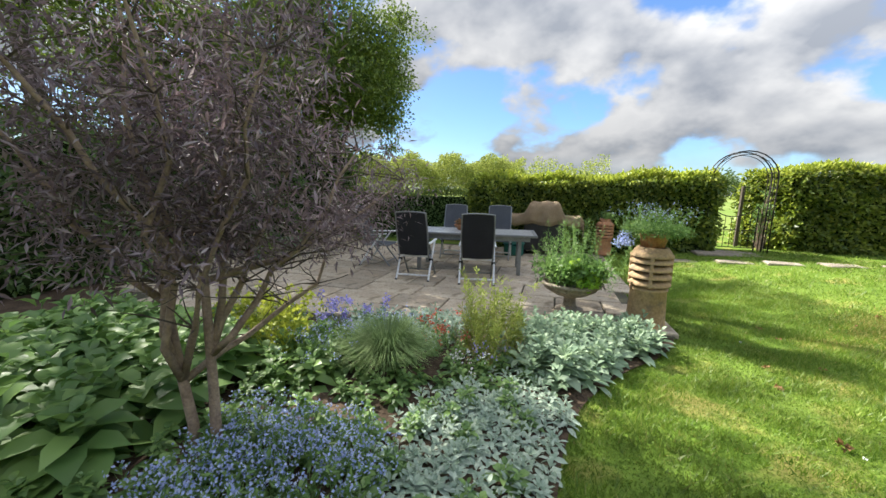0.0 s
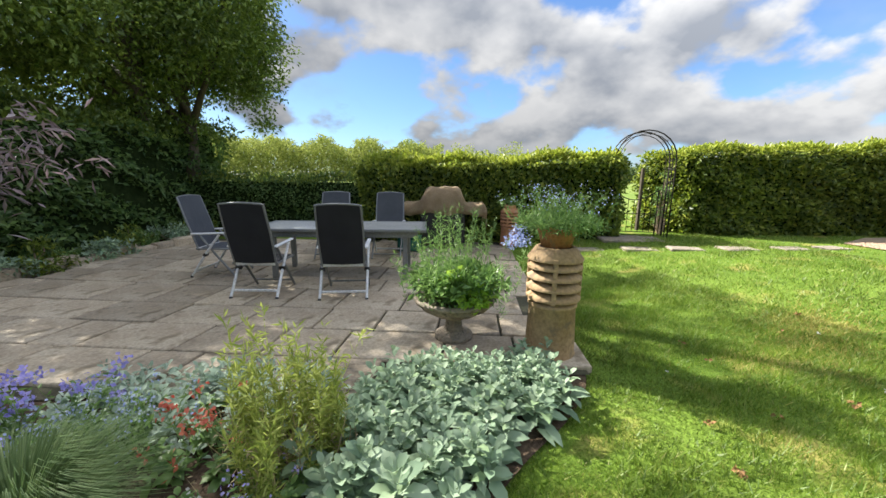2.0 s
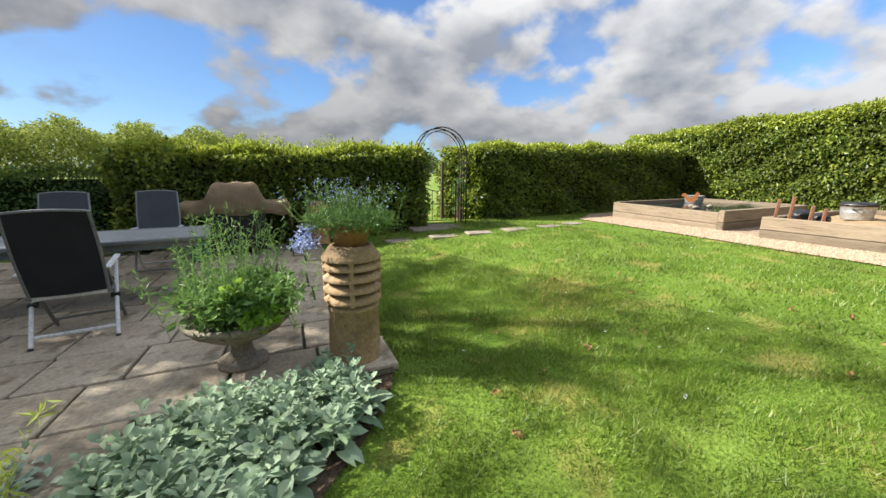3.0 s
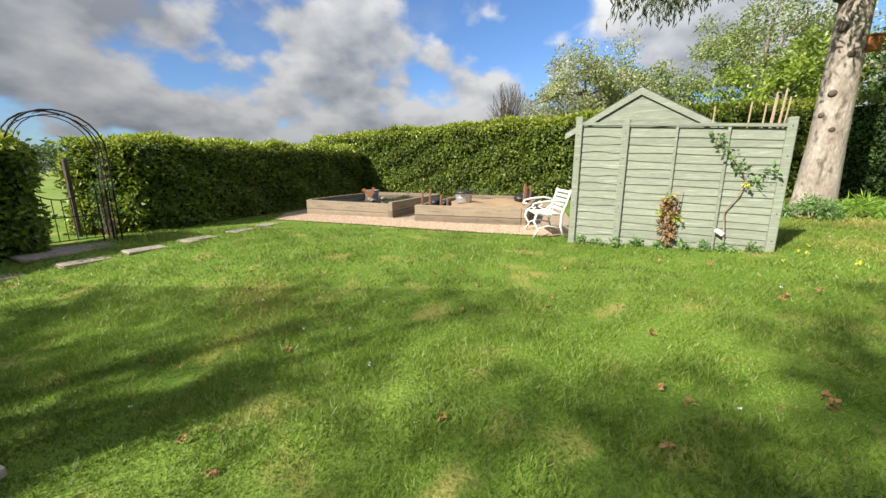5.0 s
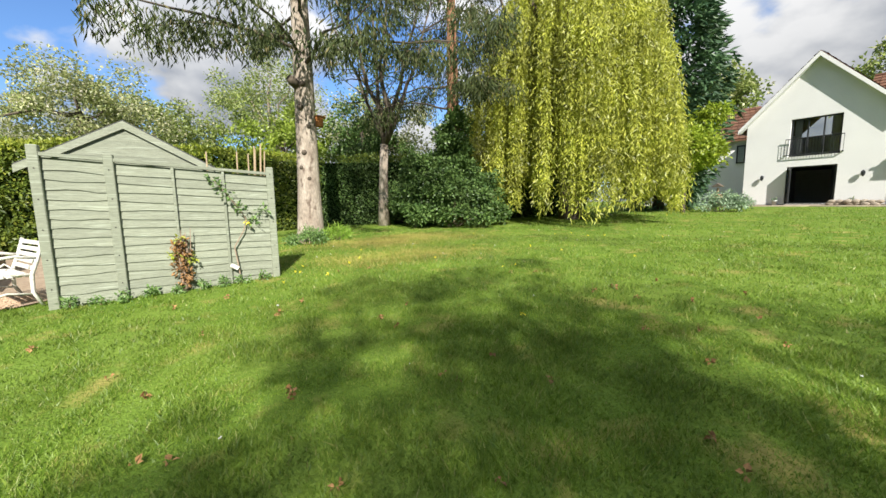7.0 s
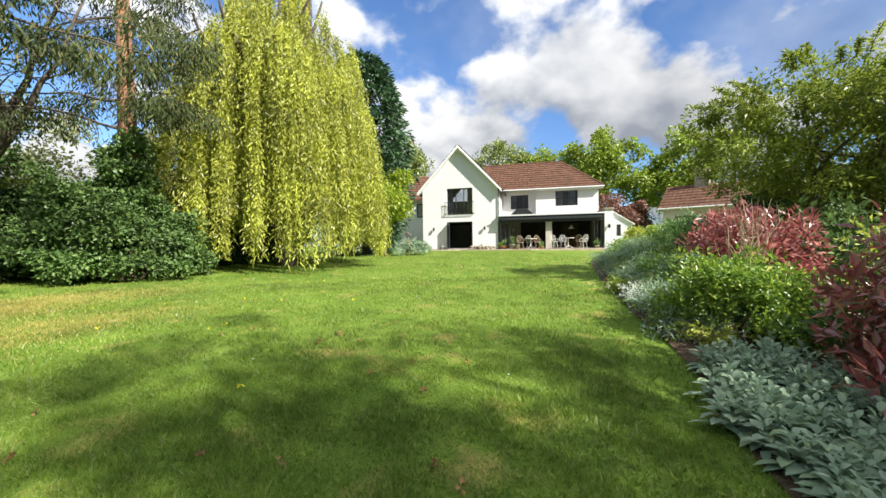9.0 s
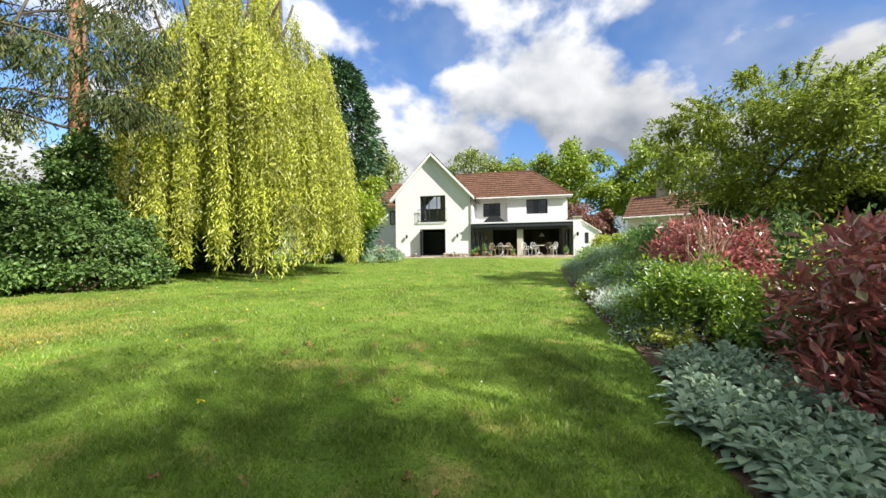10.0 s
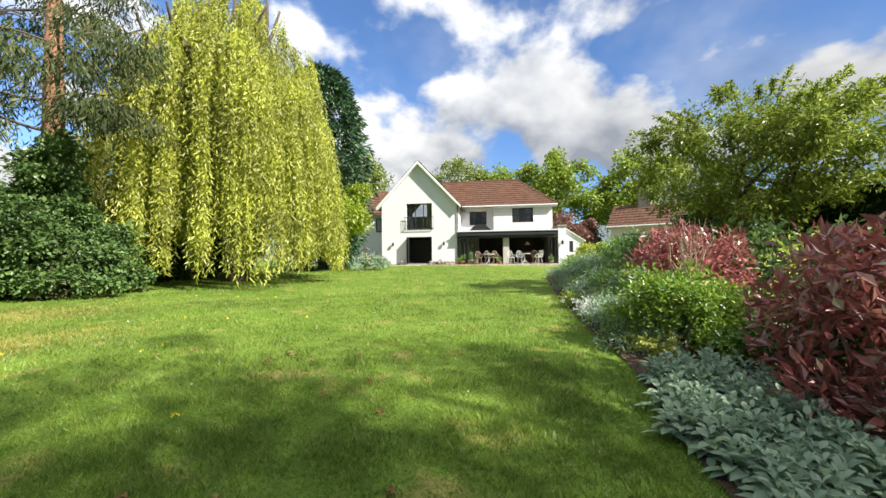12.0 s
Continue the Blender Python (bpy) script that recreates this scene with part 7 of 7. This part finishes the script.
# silver carpet in front
for x, y in fill([(-0.3, 1.35), (0.42, 1.42), (0.62, 1.85), (0.82, 2.2), (0.6, 2.55), (0.2, 2.45), (-0.2, 2.2)], 0.15, 5):
    bedding(LAMB_SMALL, x, y, 0.9, "silver_groundcover", "low carpet of small silver-grey leaves", "silver carpet plants")
# grey cover towards the patio
for x, y in fill([(-1.0, 3.5), (0.35, 3.35), (0.6, 3.6), (0.55, 3.95), (-0.9, 4.1)], 0.19, 9):
    bedding(LAMB_SMALL, x, y, 1.35, "silver_groundcover", "mound of small blue-grey leaves by the paving", "grey plants by the paving")
# silver plants along the west lawn edge
for x, y in fill([(-0.75, -0.35), (-0.98, -0.9), (-1.25, -1.5), (-1.7, -2.3), (-2.4, -2.45), (-2.35, -1.6), (-1.9, -0.8), (-1.4, -0.2)], 0.20, 11):
    bedding(LAMB, x, y, 1.1, "lambs_ear_plant", "clump of soft blue-grey furry leaves under the shrubs", "silver plants along the lawn")
for x, y in fill([(-0.55, 0.05), (-0.78, -0.45), (-0.92, -0.85), (-1.3, -0.75), (-1.35, -0.2), (-0.9, 0.3)], 0.15, 13):
    bedding(LAMB_SMALL, x, y, 1.0, "silver_groundcover", "low carpet of small silver-grey leaves", "silver carpet along the lawn")
# broad green leaves
for x, y in fill([(-3.6, 1.5), (-1.75, 1.35), (-1.45, 2.4), (-1.8, 3.2), (-3.6, 3.8)], 0.30, 15):
    bedding(BROAD, x, y, 1.15, "foxglove_plant", "clump of large soft green leaves", "broad-leaved plants")
for x, y in fill([(-1.3, 2.4), (-0.75, 2.3), (-0.7, 3.2), (-1.3, 3.3)], 0.26, 17):
    bedding(BROAD, x, y, 0.7, "leafy_plant", "green leafy perennial without flowers", "leafy perennials")
for x, y, s in ((-1.25, 3.25, 1.0), (-1.5, 3.45, 0.8), (-0.2, 0.6, 0.6), (-1.75, 0.1, 1.0), (-1.6, 0.5, 0.9), (-1.3, 0.75, 0.8)):
    bedding(FRESH, x, y, s, "leafy_plant", "bright green broad-leaved young plant", "leafy perennials")
# soil cover between plants
for x, y in fill([(-2.2, 1.0), (-0.3, 0.75), (0.3, 1.3), (0.6, 2.2), (0.9, 3.3), (0.2, 3.6), (-1.8, 3.9), (-3.8, 4.2), (-3.8, 1.2)], 0.24, 19, 0.9):
    e = bedding(BROAD, x, y, 0.38, "ground_plant", "low green leaves filling the border", "ground plants")


def flower_clump(x, y, r, h, n, petal, label, name="forget_me_not", leafmat="leaf_herb", size=0.016, per=8, pn=7):
    e = thing(name, x, y, gz(x, y) + 0.01, label=label, category="flower")
    stalks(e, n, r, h, leafmat, petal, 0.0, 0.045, 0.35, per, pn, size, "", 0.35)
    return e


for x, y in fill([(-1.3, 1.2), (-0.35, 1.2), (-0.25, 1.55), (-0.5, 1.85), (-1.1, 1.9)], 0.19, 21):
    flower_clump(x, y, 0.12, 0.20, 26, "petal_blue", "low drift of pale blue forget-me-nots")
for x, y in ((-0.95, 2.75), (-1.15, 2.95), (-0.8, 3.05), (-0.65, 3.35), (-1.7, 2.9), (-1.5, 3.6), (-1.9, 3.7), (-0.35, 3.35)):
    flower_clump(x, y, 0.14, 0.34, 22, "petal_blue", "blue forget-me-nots among green leaves")
for x, y in ((-0.98, 3.5), (-1.1, 3.62), (-0.75, 3.6)):
    flower_clump(x, y, 0.09, 0.42, 10, "petal_violet", "violet-blue bell flowers on upright stems", "bluebell", size=0.028, pn=16)
for x, y in ((0.0, 3.16), (0.09, 3.22), (-0.06, 3.24)):
    flower_clump(x, y, 0.05, 0.33, 5, "petal_coral", "coral-red geum flowers on thin stems", "geum", size=0.028, pn=9)
flower_clump(0.22, 2.65, 0.1, 0.2, 14, "petal_white", "small cream-white flowers on thin stems", "saxifrage", size=0.018)
flower_clump(0.35, 2.75, 0.1, 0.25, 10, "petal_violet", "small mauve flowers on thin stems", "saxifrage", size=0.016)
for x, y, h in ((0.42, 3.05, 0.72), (0.52, 3.2, 0.66), (0.28, 3.12, 0.60), (0.62, 3.05, 0.55), (0.36, 2.85, 0.5)):
    e = thing("tall_perennial", x, y, gz(x, y) + 0.01, label="tall feathery yellow-green stems with tan bases", category="plant")
    stalks(e, 13, 0.10, h * 1.12, "leaf_feather", None, 0.0, 0.055, 0.16, 62, ratio=0.2)
    stalks(e, 26, 0.12, h * 0.65, "straw", None, 0.0, 0.03, 0.3, 6, ratio=0.2)
for x, y in ((-1.55, 3.15), (-1.35, 3.0), (-1.75, 3.35)):
    e = thing("spurge", x, y, gz(x, y) + 0.01, label="yellow-green spurge in full flower", category="plant")
    stalks(e, 26, 0.13, 0.55, "leaf_yellow", "leaf_yellow", 0.0, 0.06, 0.35, 14, 10, 0.04)


def grass_tuft(x, y, r, h, n, mat, label):
    """Fine arching blades, each three segments long."""
    e = thing("ornamental_grass", x, y, gz(x, y), label=label, category="grass")
    a = RNG.random(n) * 2 * np.pi
    out_ = r * (0.25 + 0.75 * RNG.random(n))
    hh = h * (0.6 + 0.4 * RNG.random(n)) * (1.15 - 0.45 * out_ / r)
    dirs = np.stack([np.cos(a), np.sin(a), np.zeros(n)], -1)
    s = np.stack([-np.sin(a), np.cos(a), np.zeros(n)], -1) * 0.0022
    V = np.empty((n, 7, 3))
    for i, t in enumerate((0.0, 0.4, 0.75, 1.0)):
        c = dirs * (out_ * t ** 1.4)[:, None] + dirs * 0.05 + np.array([0, 0, 1.0]) * (hh * (1.9 * t - 1.15 * t * t))[:, None]
        if i < 3:
            V[:, 2 * i], V[:, 2 * i + 1] = c + s * (1 - 0.2 * i), c - s * (1 - 0.2 * i)
        else:
            V[:, 6] = c
    F = []
    for i in range(n):
        b = 7 * i
        F += [(b, b + 1, b + 3, b + 2), (b + 2, b + 3, b + 5, b + 4), (b + 4, b + 5, b + 6)]
    local_mesh("blades", raw_mesh("blades", V.reshape(-1, 3), F, mat), e)["kind"] = "stuff"


grass_tuft(-0.42, 2.78, 0.50, 0.56, 2200, "leaf_grass", "rounded tuft of fine arching blue-green grass")
grass_tuft(-5.0, -7.0, 0.7, 0.85, 700, "leaf_yellow", "clump of arching yellow-green grass in the border")
grass_tuft(-5.8, -8.4, 0.7, 0.8, 600, "leaf_grass", "clump of arching grass in the border")

# purple-leaved small tree in the border
plum = thing("purple_elder", -1.24, 1.76, label="small many-stemmed tree with fine dark purple leaves", category="tree")
tips = []
mains = [bend((-0.03, -0.02, -0.05), (-0.22, 0.10, 1.0), 0.0, 5, 0.03), bend((0.06, 0.02, -0.05), (0.04, 0.06, 0.9), 0.0, 5, 0.03)]
for m_ in mains:
    local("trunk", tube(m_, [0.031, 0.027, 0.025, 0.023, 0.022, 0.020], 9), "twig", plum, smooth=True)
for k, (dx, dy, h) in enumerate(((-0.35, 0.15, 2.4), (0.15, 0.35, 2.6), (0.5, 0.1, 2.2), (-0.7, 0.4, 2.0), (0.0, -0.25, 2.5), (0.35, 0.65, 1.9), (-0.95, -0.1, 1.9), (0.95, 0.95, 1.45), (0.70, 1.10, 1.2), (0.75, 0.40, 1.6), (-0.35, 0.8, 2.0), (-0.6, -0.4, 2.3), (0.55, -0.25, 1.9))):
    st = mains[k % 2][2 + k % 4]
    path = bend(st, (dx, dy, h), -0.05, 7, 0.06)
    local("limb", tube(path, [0.022 - 0.0024 * i for i in range(8)], 7), "twig", plum, smooth=True)
    for i in range(2, 8):
        for q in range(5):
            d_ = Vector((random.uniform(-1, 1), random.uniform(-1, 1), random.uniform(-0.3, 0.6))) * random.uniform(0.22, 0.55)
            tip_ = path[i] + d_
            local("twig", tube(bend(path[i], tip_, 0.03, 3, 0.12), [0.006, 0.004, 0.003, 0.002], 4), "bark_dark", plum)
            tips += [tip_, path[i].lerp(tip_, 0.6)]
P, d, f, ln, w = clump_leaves([q for q in tips if q.z > 1.0], 0.17, 21000, 0.05, 0.22, 0.25)
local_mesh("crown", leaf_mesh("crown", P, d, f, ln, w, "leaf_purple"), plum)

# ---- shrubs of the west border ----
shrub(-2.98, -1.35, 0.95, 0.85, 1.75, 3200, 0.14, "leaf_photinia", "dark red-leaved photinia over the lawn edge", 0.36, 60, 0.26, stems=14, droop=-0.35)
shrub(-2.6, -0.6, 0.7, 0.6, 1.0, 1300, 0.12, "leaf_photinia", "low red and green photinia shoots", 0.36, 30, 0.2, stems=8, droop=-0.3)
shrub(-2.95, -3.15, 0.95, 0.85, 1.15, 9500, 0.062, "leaf_shrub", "dense bright green mounded shrub", 0.5, 80, 0.22, stems=12, droop=-0.2)
shrub(-4.75, -4.8, 1.15, 1.0, 1.8, 5200, 0.13, "leaf_photinia_bright", "round photinia with bright red new leaves", 0.36, 80, 0.28, stems=14, droop=-0.35)
tw = thing("dry_shrub", -4.0, -4.0, label="bare pale twiggy shrub before the red leaves", category="shrub")
for k in range(44):
    a = k * 2.4
    r_ = 0.38 * ((k % 11) / 10 + 0.15)
    local("stem", tube(bend((0, 0, 0.1), (r_ * math.cos(a), r_ * math.sin(a), 1.35 + 0.3 * math.sin(k * 1.7)), 0.05, 4, 0.1), [0.010, 0.008, 0.006, 0.004, 0.002], 4), "bamboo", tw)
shrub(-4.0, -2.5, 0.45, 0.4, 1.6, 520, 0.07, "leaf_yellow", "golden-yellow leaved shrub among red photinia", 0.5, 30, 0.18, stems=9)
shrub(-3.4, -2.0, 0.8, 0.7, 1.0, 2500, 0.09, "leaf_dark", "dark green shade plant under the photinia", 0.5, 30, 0.22)
shrub(-2.25, -2.9, 0.35, 0.3, 0.3, 500, 0.05, "leaf_yellow", "low yellow-green cushion at the lawn edge", 0.5, 12, 0.12, name="border_plant", category="plant")
for x, y in ((-2.85, -4.85), (-3.1, -5.2), (-2.65, -4.45)):
    flower_clump(x, y, 0.22, 0.3, 40, "petal_white", "drift of small white and pale blue flowers", "aubretia", "leaf_grey", 0.022, 8, 10)
shrub(-3.3, -5.9, 0.4, 0.35, 0.35, 700, 0.06, "leaf_lime", "lime-yellow cushion at the lawn edge", 0.5, 14, 0.14, name="border_plant", category="plant")
shrub(-3.4, -4.35, 0.5, 0.4, 0.7, 1100, 0.06, "leaf_yellow", "straw-green feathery perennial at the border edge", 0.25, 20, 0.18, name="border_plant", category="plant")
EDGE_RUN = [p for p in spline(LAWN_EDGE, 8) if -13.4 < p[1] < -3.3]
for k, (x, y) in enumerate(EDGE_RUN[::2]):
    px_, py_ = x - 0.34 - 0.10 * (k % 3), y + 0.1
    kind_ = k % 5
    if kind_ in (0, 3):
        shrub(px_, py_, 0.42, 0.38, 0.45 + 0.05 * (k % 4), 1300, 0.07, "leaf_grey", "low grey lavender mound at the border edge", 0.22, 26, 0.16, name="border_plant", category="plant", stems=5)
    elif kind_ == 1:
        shrub(px_, py_, 0.40, 0.36, 0.34, 1100, 0.055, "leaf_shrub", "small green cushion at the border edge", 0.45, 22, 0.14, name="border_plant", category="plant", stems=4)
    elif kind_ == 2:
        grass_tuft(px_ - 0.2, py_, 0.48, 0.62, 620, "leaf_feather", "arching yellow-green grass tuft at the border edge")
    else:
        shrub(px_, py_, 0.36, 0.34, 0.30, 900, 0.05, "leaf_lime", "lime-green cushion at the border edge", 0.5, 18, 0.13, name="border_plant", category="plant", stems=4)
    shrub(px_ - 0.75, py_ - 0.15, 0.5, 0.45, 0.75 + 0.1 * (k % 3), 1300, 0.085, ("leaf_herb", "leaf_grey", "leaf_shrub")[k % 3], "mid-height leafy perennial in the border", 0.4, 26, 0.2, name="border_plant", category="plant", stems=5)
shrub(-5.6, -6.6, 0.9, 0.8, 1.2, 3000, 0.10, "leaf_dark", "dark leafy shrub in the border", 0.4, 36, 0.26)
shrub(-6.8, -9.9, 1.0, 0.9, 1.0, 3600, 0.08, "leaf_grey", "grey lavender bush in the border", 0.25, 40, 0.26)
shrub(-8.0, -11.9, 1.0, 0.9, 1.3, 3200, 0.09, "leaf_grey", "grey-green santolina mound in the border", 0.25, 36, 0.28)
shrub(-9.5, -14.0, 1.2, 1.1, 1.1, 3600, 0.12, "leaf_shrub", "clipped rounded green shrub in the border", 0.5, 50, 0.3)
shrub(-11.2, -14.6, 1.2, 1.2, 1.8, 3600, 0.13, "leaf_oak", "rounded green shrub near the house", 0.5, 50, 0.35)
shrub(-9.3, -11.2, 1.2, 1.2, 2.2, 3600, 0.13, "leaf_herb", "loose grey-green tall shrub in the border", 0.3, 50, 0.35)
shrub(-7.4, -8.6, 1.1, 1.1, 1.9, 3400, 0.12, "leaf_herb", "mixed green shrub in the border", 0.4, 50, 0.32)
shrub(-6.3, -4.4, 1.2, 1.2, 1.9, 3400, 0.12, "leaf_dark", "dark evergreen at the back of the border", 0.5, 50, 0.32)
shrub(-5.0, -2.6, 1.1, 1.1, 1.7, 3000, 0.12, "leaf_dark", "dark evergreen behind the photinia", 0.5, 44, 0.32)
shrub(-12.2, -18.0, 1.3, 1.2, 1.6, 3000, 0.14, "leaf_yellow", "golden-green rounded shrub by the house", 0.5, 44, 0.36)
shrub(-10.4, -16.8, 0.9, 0.9, 1.0, 2200, 0.1, "leaf_grey", "grey lavender bush near the terrace", 0.25, 30, 0.26)

# ---- paving slabs ----
CA, SA = math.cos(radians(17)), math.sin(radians(17))


def patio_xy(a, b):
    return 2.6 + a * CA + b * SA, 3.6 - a * SA + b * CA


slab_rng = random.Random(4)
on_patio = inside(PATIO)
b = -1.2
while b < 9.2:
    dep = slab_rng.choice((0.45, 0.58, 0.58, 0.72))
    a = -9.0 + slab_rng.uniform(0, 0.5)
    while a < 1.2:
        wid = slab_rng.choice((0.45, 0.6, 0.75, 0.88))
        # slabs at the lawn side are cut along the patio's edge
        over = max(patio_xy(a + wid, b + v)[0] - 2.5 - (patio_xy(a + wid, b + v)[1] - 3.55) * 0.27 for v in (0.0, dep))
        step = wid
        if 0.0 < over < wid - 0.15:
            wid -= over
        cxy = patio_xy(a + wid / 2, b + dep / 2)
        ends = [patio_xy(a + wid * u, b + dep * v) for u in (0.12, 0.88) for v in (0.12, 0.88)]
        if on_patio(*cxy) and sum(on_patio(*q) for q in ends) >= 2:
            bm = cuboid(-wid / 2 + 0.012, wid / 2 - 0.012, -dep / 2 + 0.012, dep / 2 - 0.012, -0.03, 0.02 + slab_rng.uniform(0, 0.007), 0.008)
            for v in bm.verts:
                v.co.x += slab_rng.uniform(-0.004, 0.004)
                v.co.y += slab_rng.uniform(-0.004, 0.004)
            me = bpy.data.meshes.new("slab")
            bm.to_mesh(me)
            bm.free()
            me.materials.append(MATS["slab"])
            ob = new("slab", me)
            ob.parent = patio
            tilt = math.degrees(math.atan((gz(cxy[0], cxy[1] + 0.3) - gz(cxy[0], cxy[1] - 0.3)) / 0.6))
            ob.matrix_basis = pose(cxy[0], cxy[1], gz(*cxy) + 0.033, tilt, 0, 0) @ pose(0, 0, 0, 0, 0, -17)
        a += step
    b += dep


# ---- gravel ----
def pebbles(poly, n, size, mat, name, parent):
    xs, ys = [p[0] for p in poly], [p[1] for p in poly]
    T = np.array([(1, 0, 0), (0, 1, 0), (-1, 0, 0), (0, -1, 0), (0, 0, 0.7)])
    pts = np.stack([RNG.uniform(min(xs), max(xs), n * 6), RNG.uniform(min(ys), max(ys), n * 6)], -1)
    pts = pts[inside_many(poly, pts[:, 0], pts[:, 1])][:n]
    n = len(pts)
    s = size * (0.6 + 0.8 * RNG.random(n))
    a = RNG.random(n) * 6.28
    V = np.empty((n, 5, 3))
    for k in range(5):
        lx, ly = T[k, 0] * s * 1.25, T[k, 1] * s * 0.85
        V[:, k, 0] = pts[:, 0] + lx * np.cos(a) - ly * np.sin(a)
        V[:, k, 1] = pts[:, 1] + lx * np.sin(a) + ly * np.cos(a)
        V[:, k, 2] = ground_z(pts[:, 0], pts[:, 1]) + 0.018 + T[k, 2] * s
    F = (np.arange(n)[:, None, None] * 5 + np.array([(0, 1, 4), (1, 2, 4), (2, 3, 4), (3, 0, 4)])[None]).reshape(-1, 3)
    ob = put(name, raw_mesh(name, V.reshape(-1, 3), F, mat), parent)
    ob["kind"] = "stuff"


pebbles([(9.95, 6.6), (9.6, 5.7), (9.05, 4.2), (8.47, 2.5), (8.1, 1.0), (7.85, 0.1), (8.6, -0.2), (9.2, 0.3), (9.7, 2.9), (10.1, 3.6), (11.1, 6.4)], 16000, 0.022, "pebble", "pebble_cover", gravel)

# ---- grass blades ----
def blades(n, x0, x1, y0, y1, h, wd, name, density=None):
    x, y = RNG.uniform(x0, x1, n), RNG.uniform(y0, y1, n)
    keep = ~(inside_many(BED, x, y) | inside_many(PATIO, x, y) | inside_many(GRAVEL, x, y))
    x, y = x[keep], y[keep]
    n = len(x)
    clump = 0.75 + 0.5 * (np.sin(x * 5.1 + np.sin(y * 3.7) * 2) * np.sin(y * 4.3 + np.sin(x * 2.9) * 2))
    hh = h * (0.55 + 0.7 * RNG.random(n)) * clump
    a = RNG.random(n) * 6.28
    ln = RNG.normal(0, 0.55, (n, 2))
    V = np.empty((n, 3, 3))
    z = ground_z(x, y)
    V[:, 0] = np.stack([x + np.cos(a) * wd, y + np.sin(a) * wd, z], -1)
    V[:, 1] = np.stack([x - np.cos(a) * wd, y - np.sin(a) * wd, z], -1)
    V[:, 2] = np.stack([x + ln[:, 0] * hh, y + ln[:, 1] * hh, z + hh], -1)
    ob = put(name, raw_mesh(name, V.reshape(-1, 3), np.arange(n * 3).reshape(n, 3), "blade"), ground)
    ob["kind"] = "stuff"


blades(360000, -1.0, 5.0, -3.0, 6.0, 0.044, 0.0024, "grass_blades")
blades(260000, -3.0, 8.5, -9.0, 8.6, 0.052, 0.0042, "grass_blades")
blades(120000, -8.0, 13.0, -24.0, 8.4, 0.05, 0.009, "grass_blades")


def worn_patch(n, x, y, sx, sy, turn, h, wd):
    """Yellowed, trodden grass, thinning out towards its rim."""
    p, q = RNG.normal(0, sx, n), RNG.normal(0, sy, n)
    q += 0.35 * np.sin(p * 2.3) * sy
    c, t = math.cos(radians(turn)), math.sin(radians(turn))
    x, y = x + p * c - q * t, y + p * t + q * c
    keep = ~(inside_many(BED, x, y) | inside_many(GRAVEL, x, y))
    x, y = x[keep], y[keep]
    n = len(x)
    a, hh, ln = RNG.random(n) * 6.28, h * (0.5 + 0.7 * RNG.random(n)), RNG.normal(0, 0.7, (n, 2))
    z = ground_z(x, y) + 0.002
    V = np.stack([np.stack([x + np.cos(a) * wd, y + np.sin(a) * wd, z], -1), np.stack([x - np.cos(a) * wd, y - np.sin(a) * wd, z], -1),
                  np.stack([x + ln[:, 0] * hh, y + ln[:, 1] * hh, z + hh], -1)], 1)
    put("dry_grass", raw_mesh("dry_grass", V.reshape(-1, 3), np.arange(n * 3).reshape(n, 3), "blade_dry"), ground, "yellowed dry grass worn by treading")["kind"] = "stuff"


worn_patch(16000, 7.4, -6.6, 1.1, 0.6, 60, 0.05, 0.006)
worn_patch(9000, 5.6, -4.6, 0.9, 0.45, 50, 0.045, 0.005)
worn_patch(3000, 4.6, 3.6, 0.5, 0.25, 20, 0.04, 0.004)
# dandelions, daisies and fallen leaves on the lawn
def specks(n, x0, x1, y0, y1, size, mat, name, lift, label):
    x, y = RNG.uniform(x0, x1, n), RNG.uniform(y0, y1, n)
    P = np.stack([x, y, ground_z(x, y) + lift], -1)
    P, d, f, ln, w = clump_leaves(P, size * 0.6, n * 7, size, 0.8, 0.0, 0.4)
    ob = put(name, leaf_mesh(name, P, d, f, ln, w, mat), ground, label)
    ob["kind"] = "stuff"


specks(26, 1.5, 7.0, -9.5, -2.0, 0.022, "petal_yellow", "dandelion_flowers", 0.04, "small yellow dandelion flowers")
specks(60, 0.0, 8.0, -12.0, 4.0, 0.012, "petal_white", "daisy_flowers", 0.035, "tiny white daisies")
specks(70, 0.2, 6.0, -4.5, 4.0, 0.03, "dead_leaf", "fallen_leaves", 0.03, "brown fallen leaves")
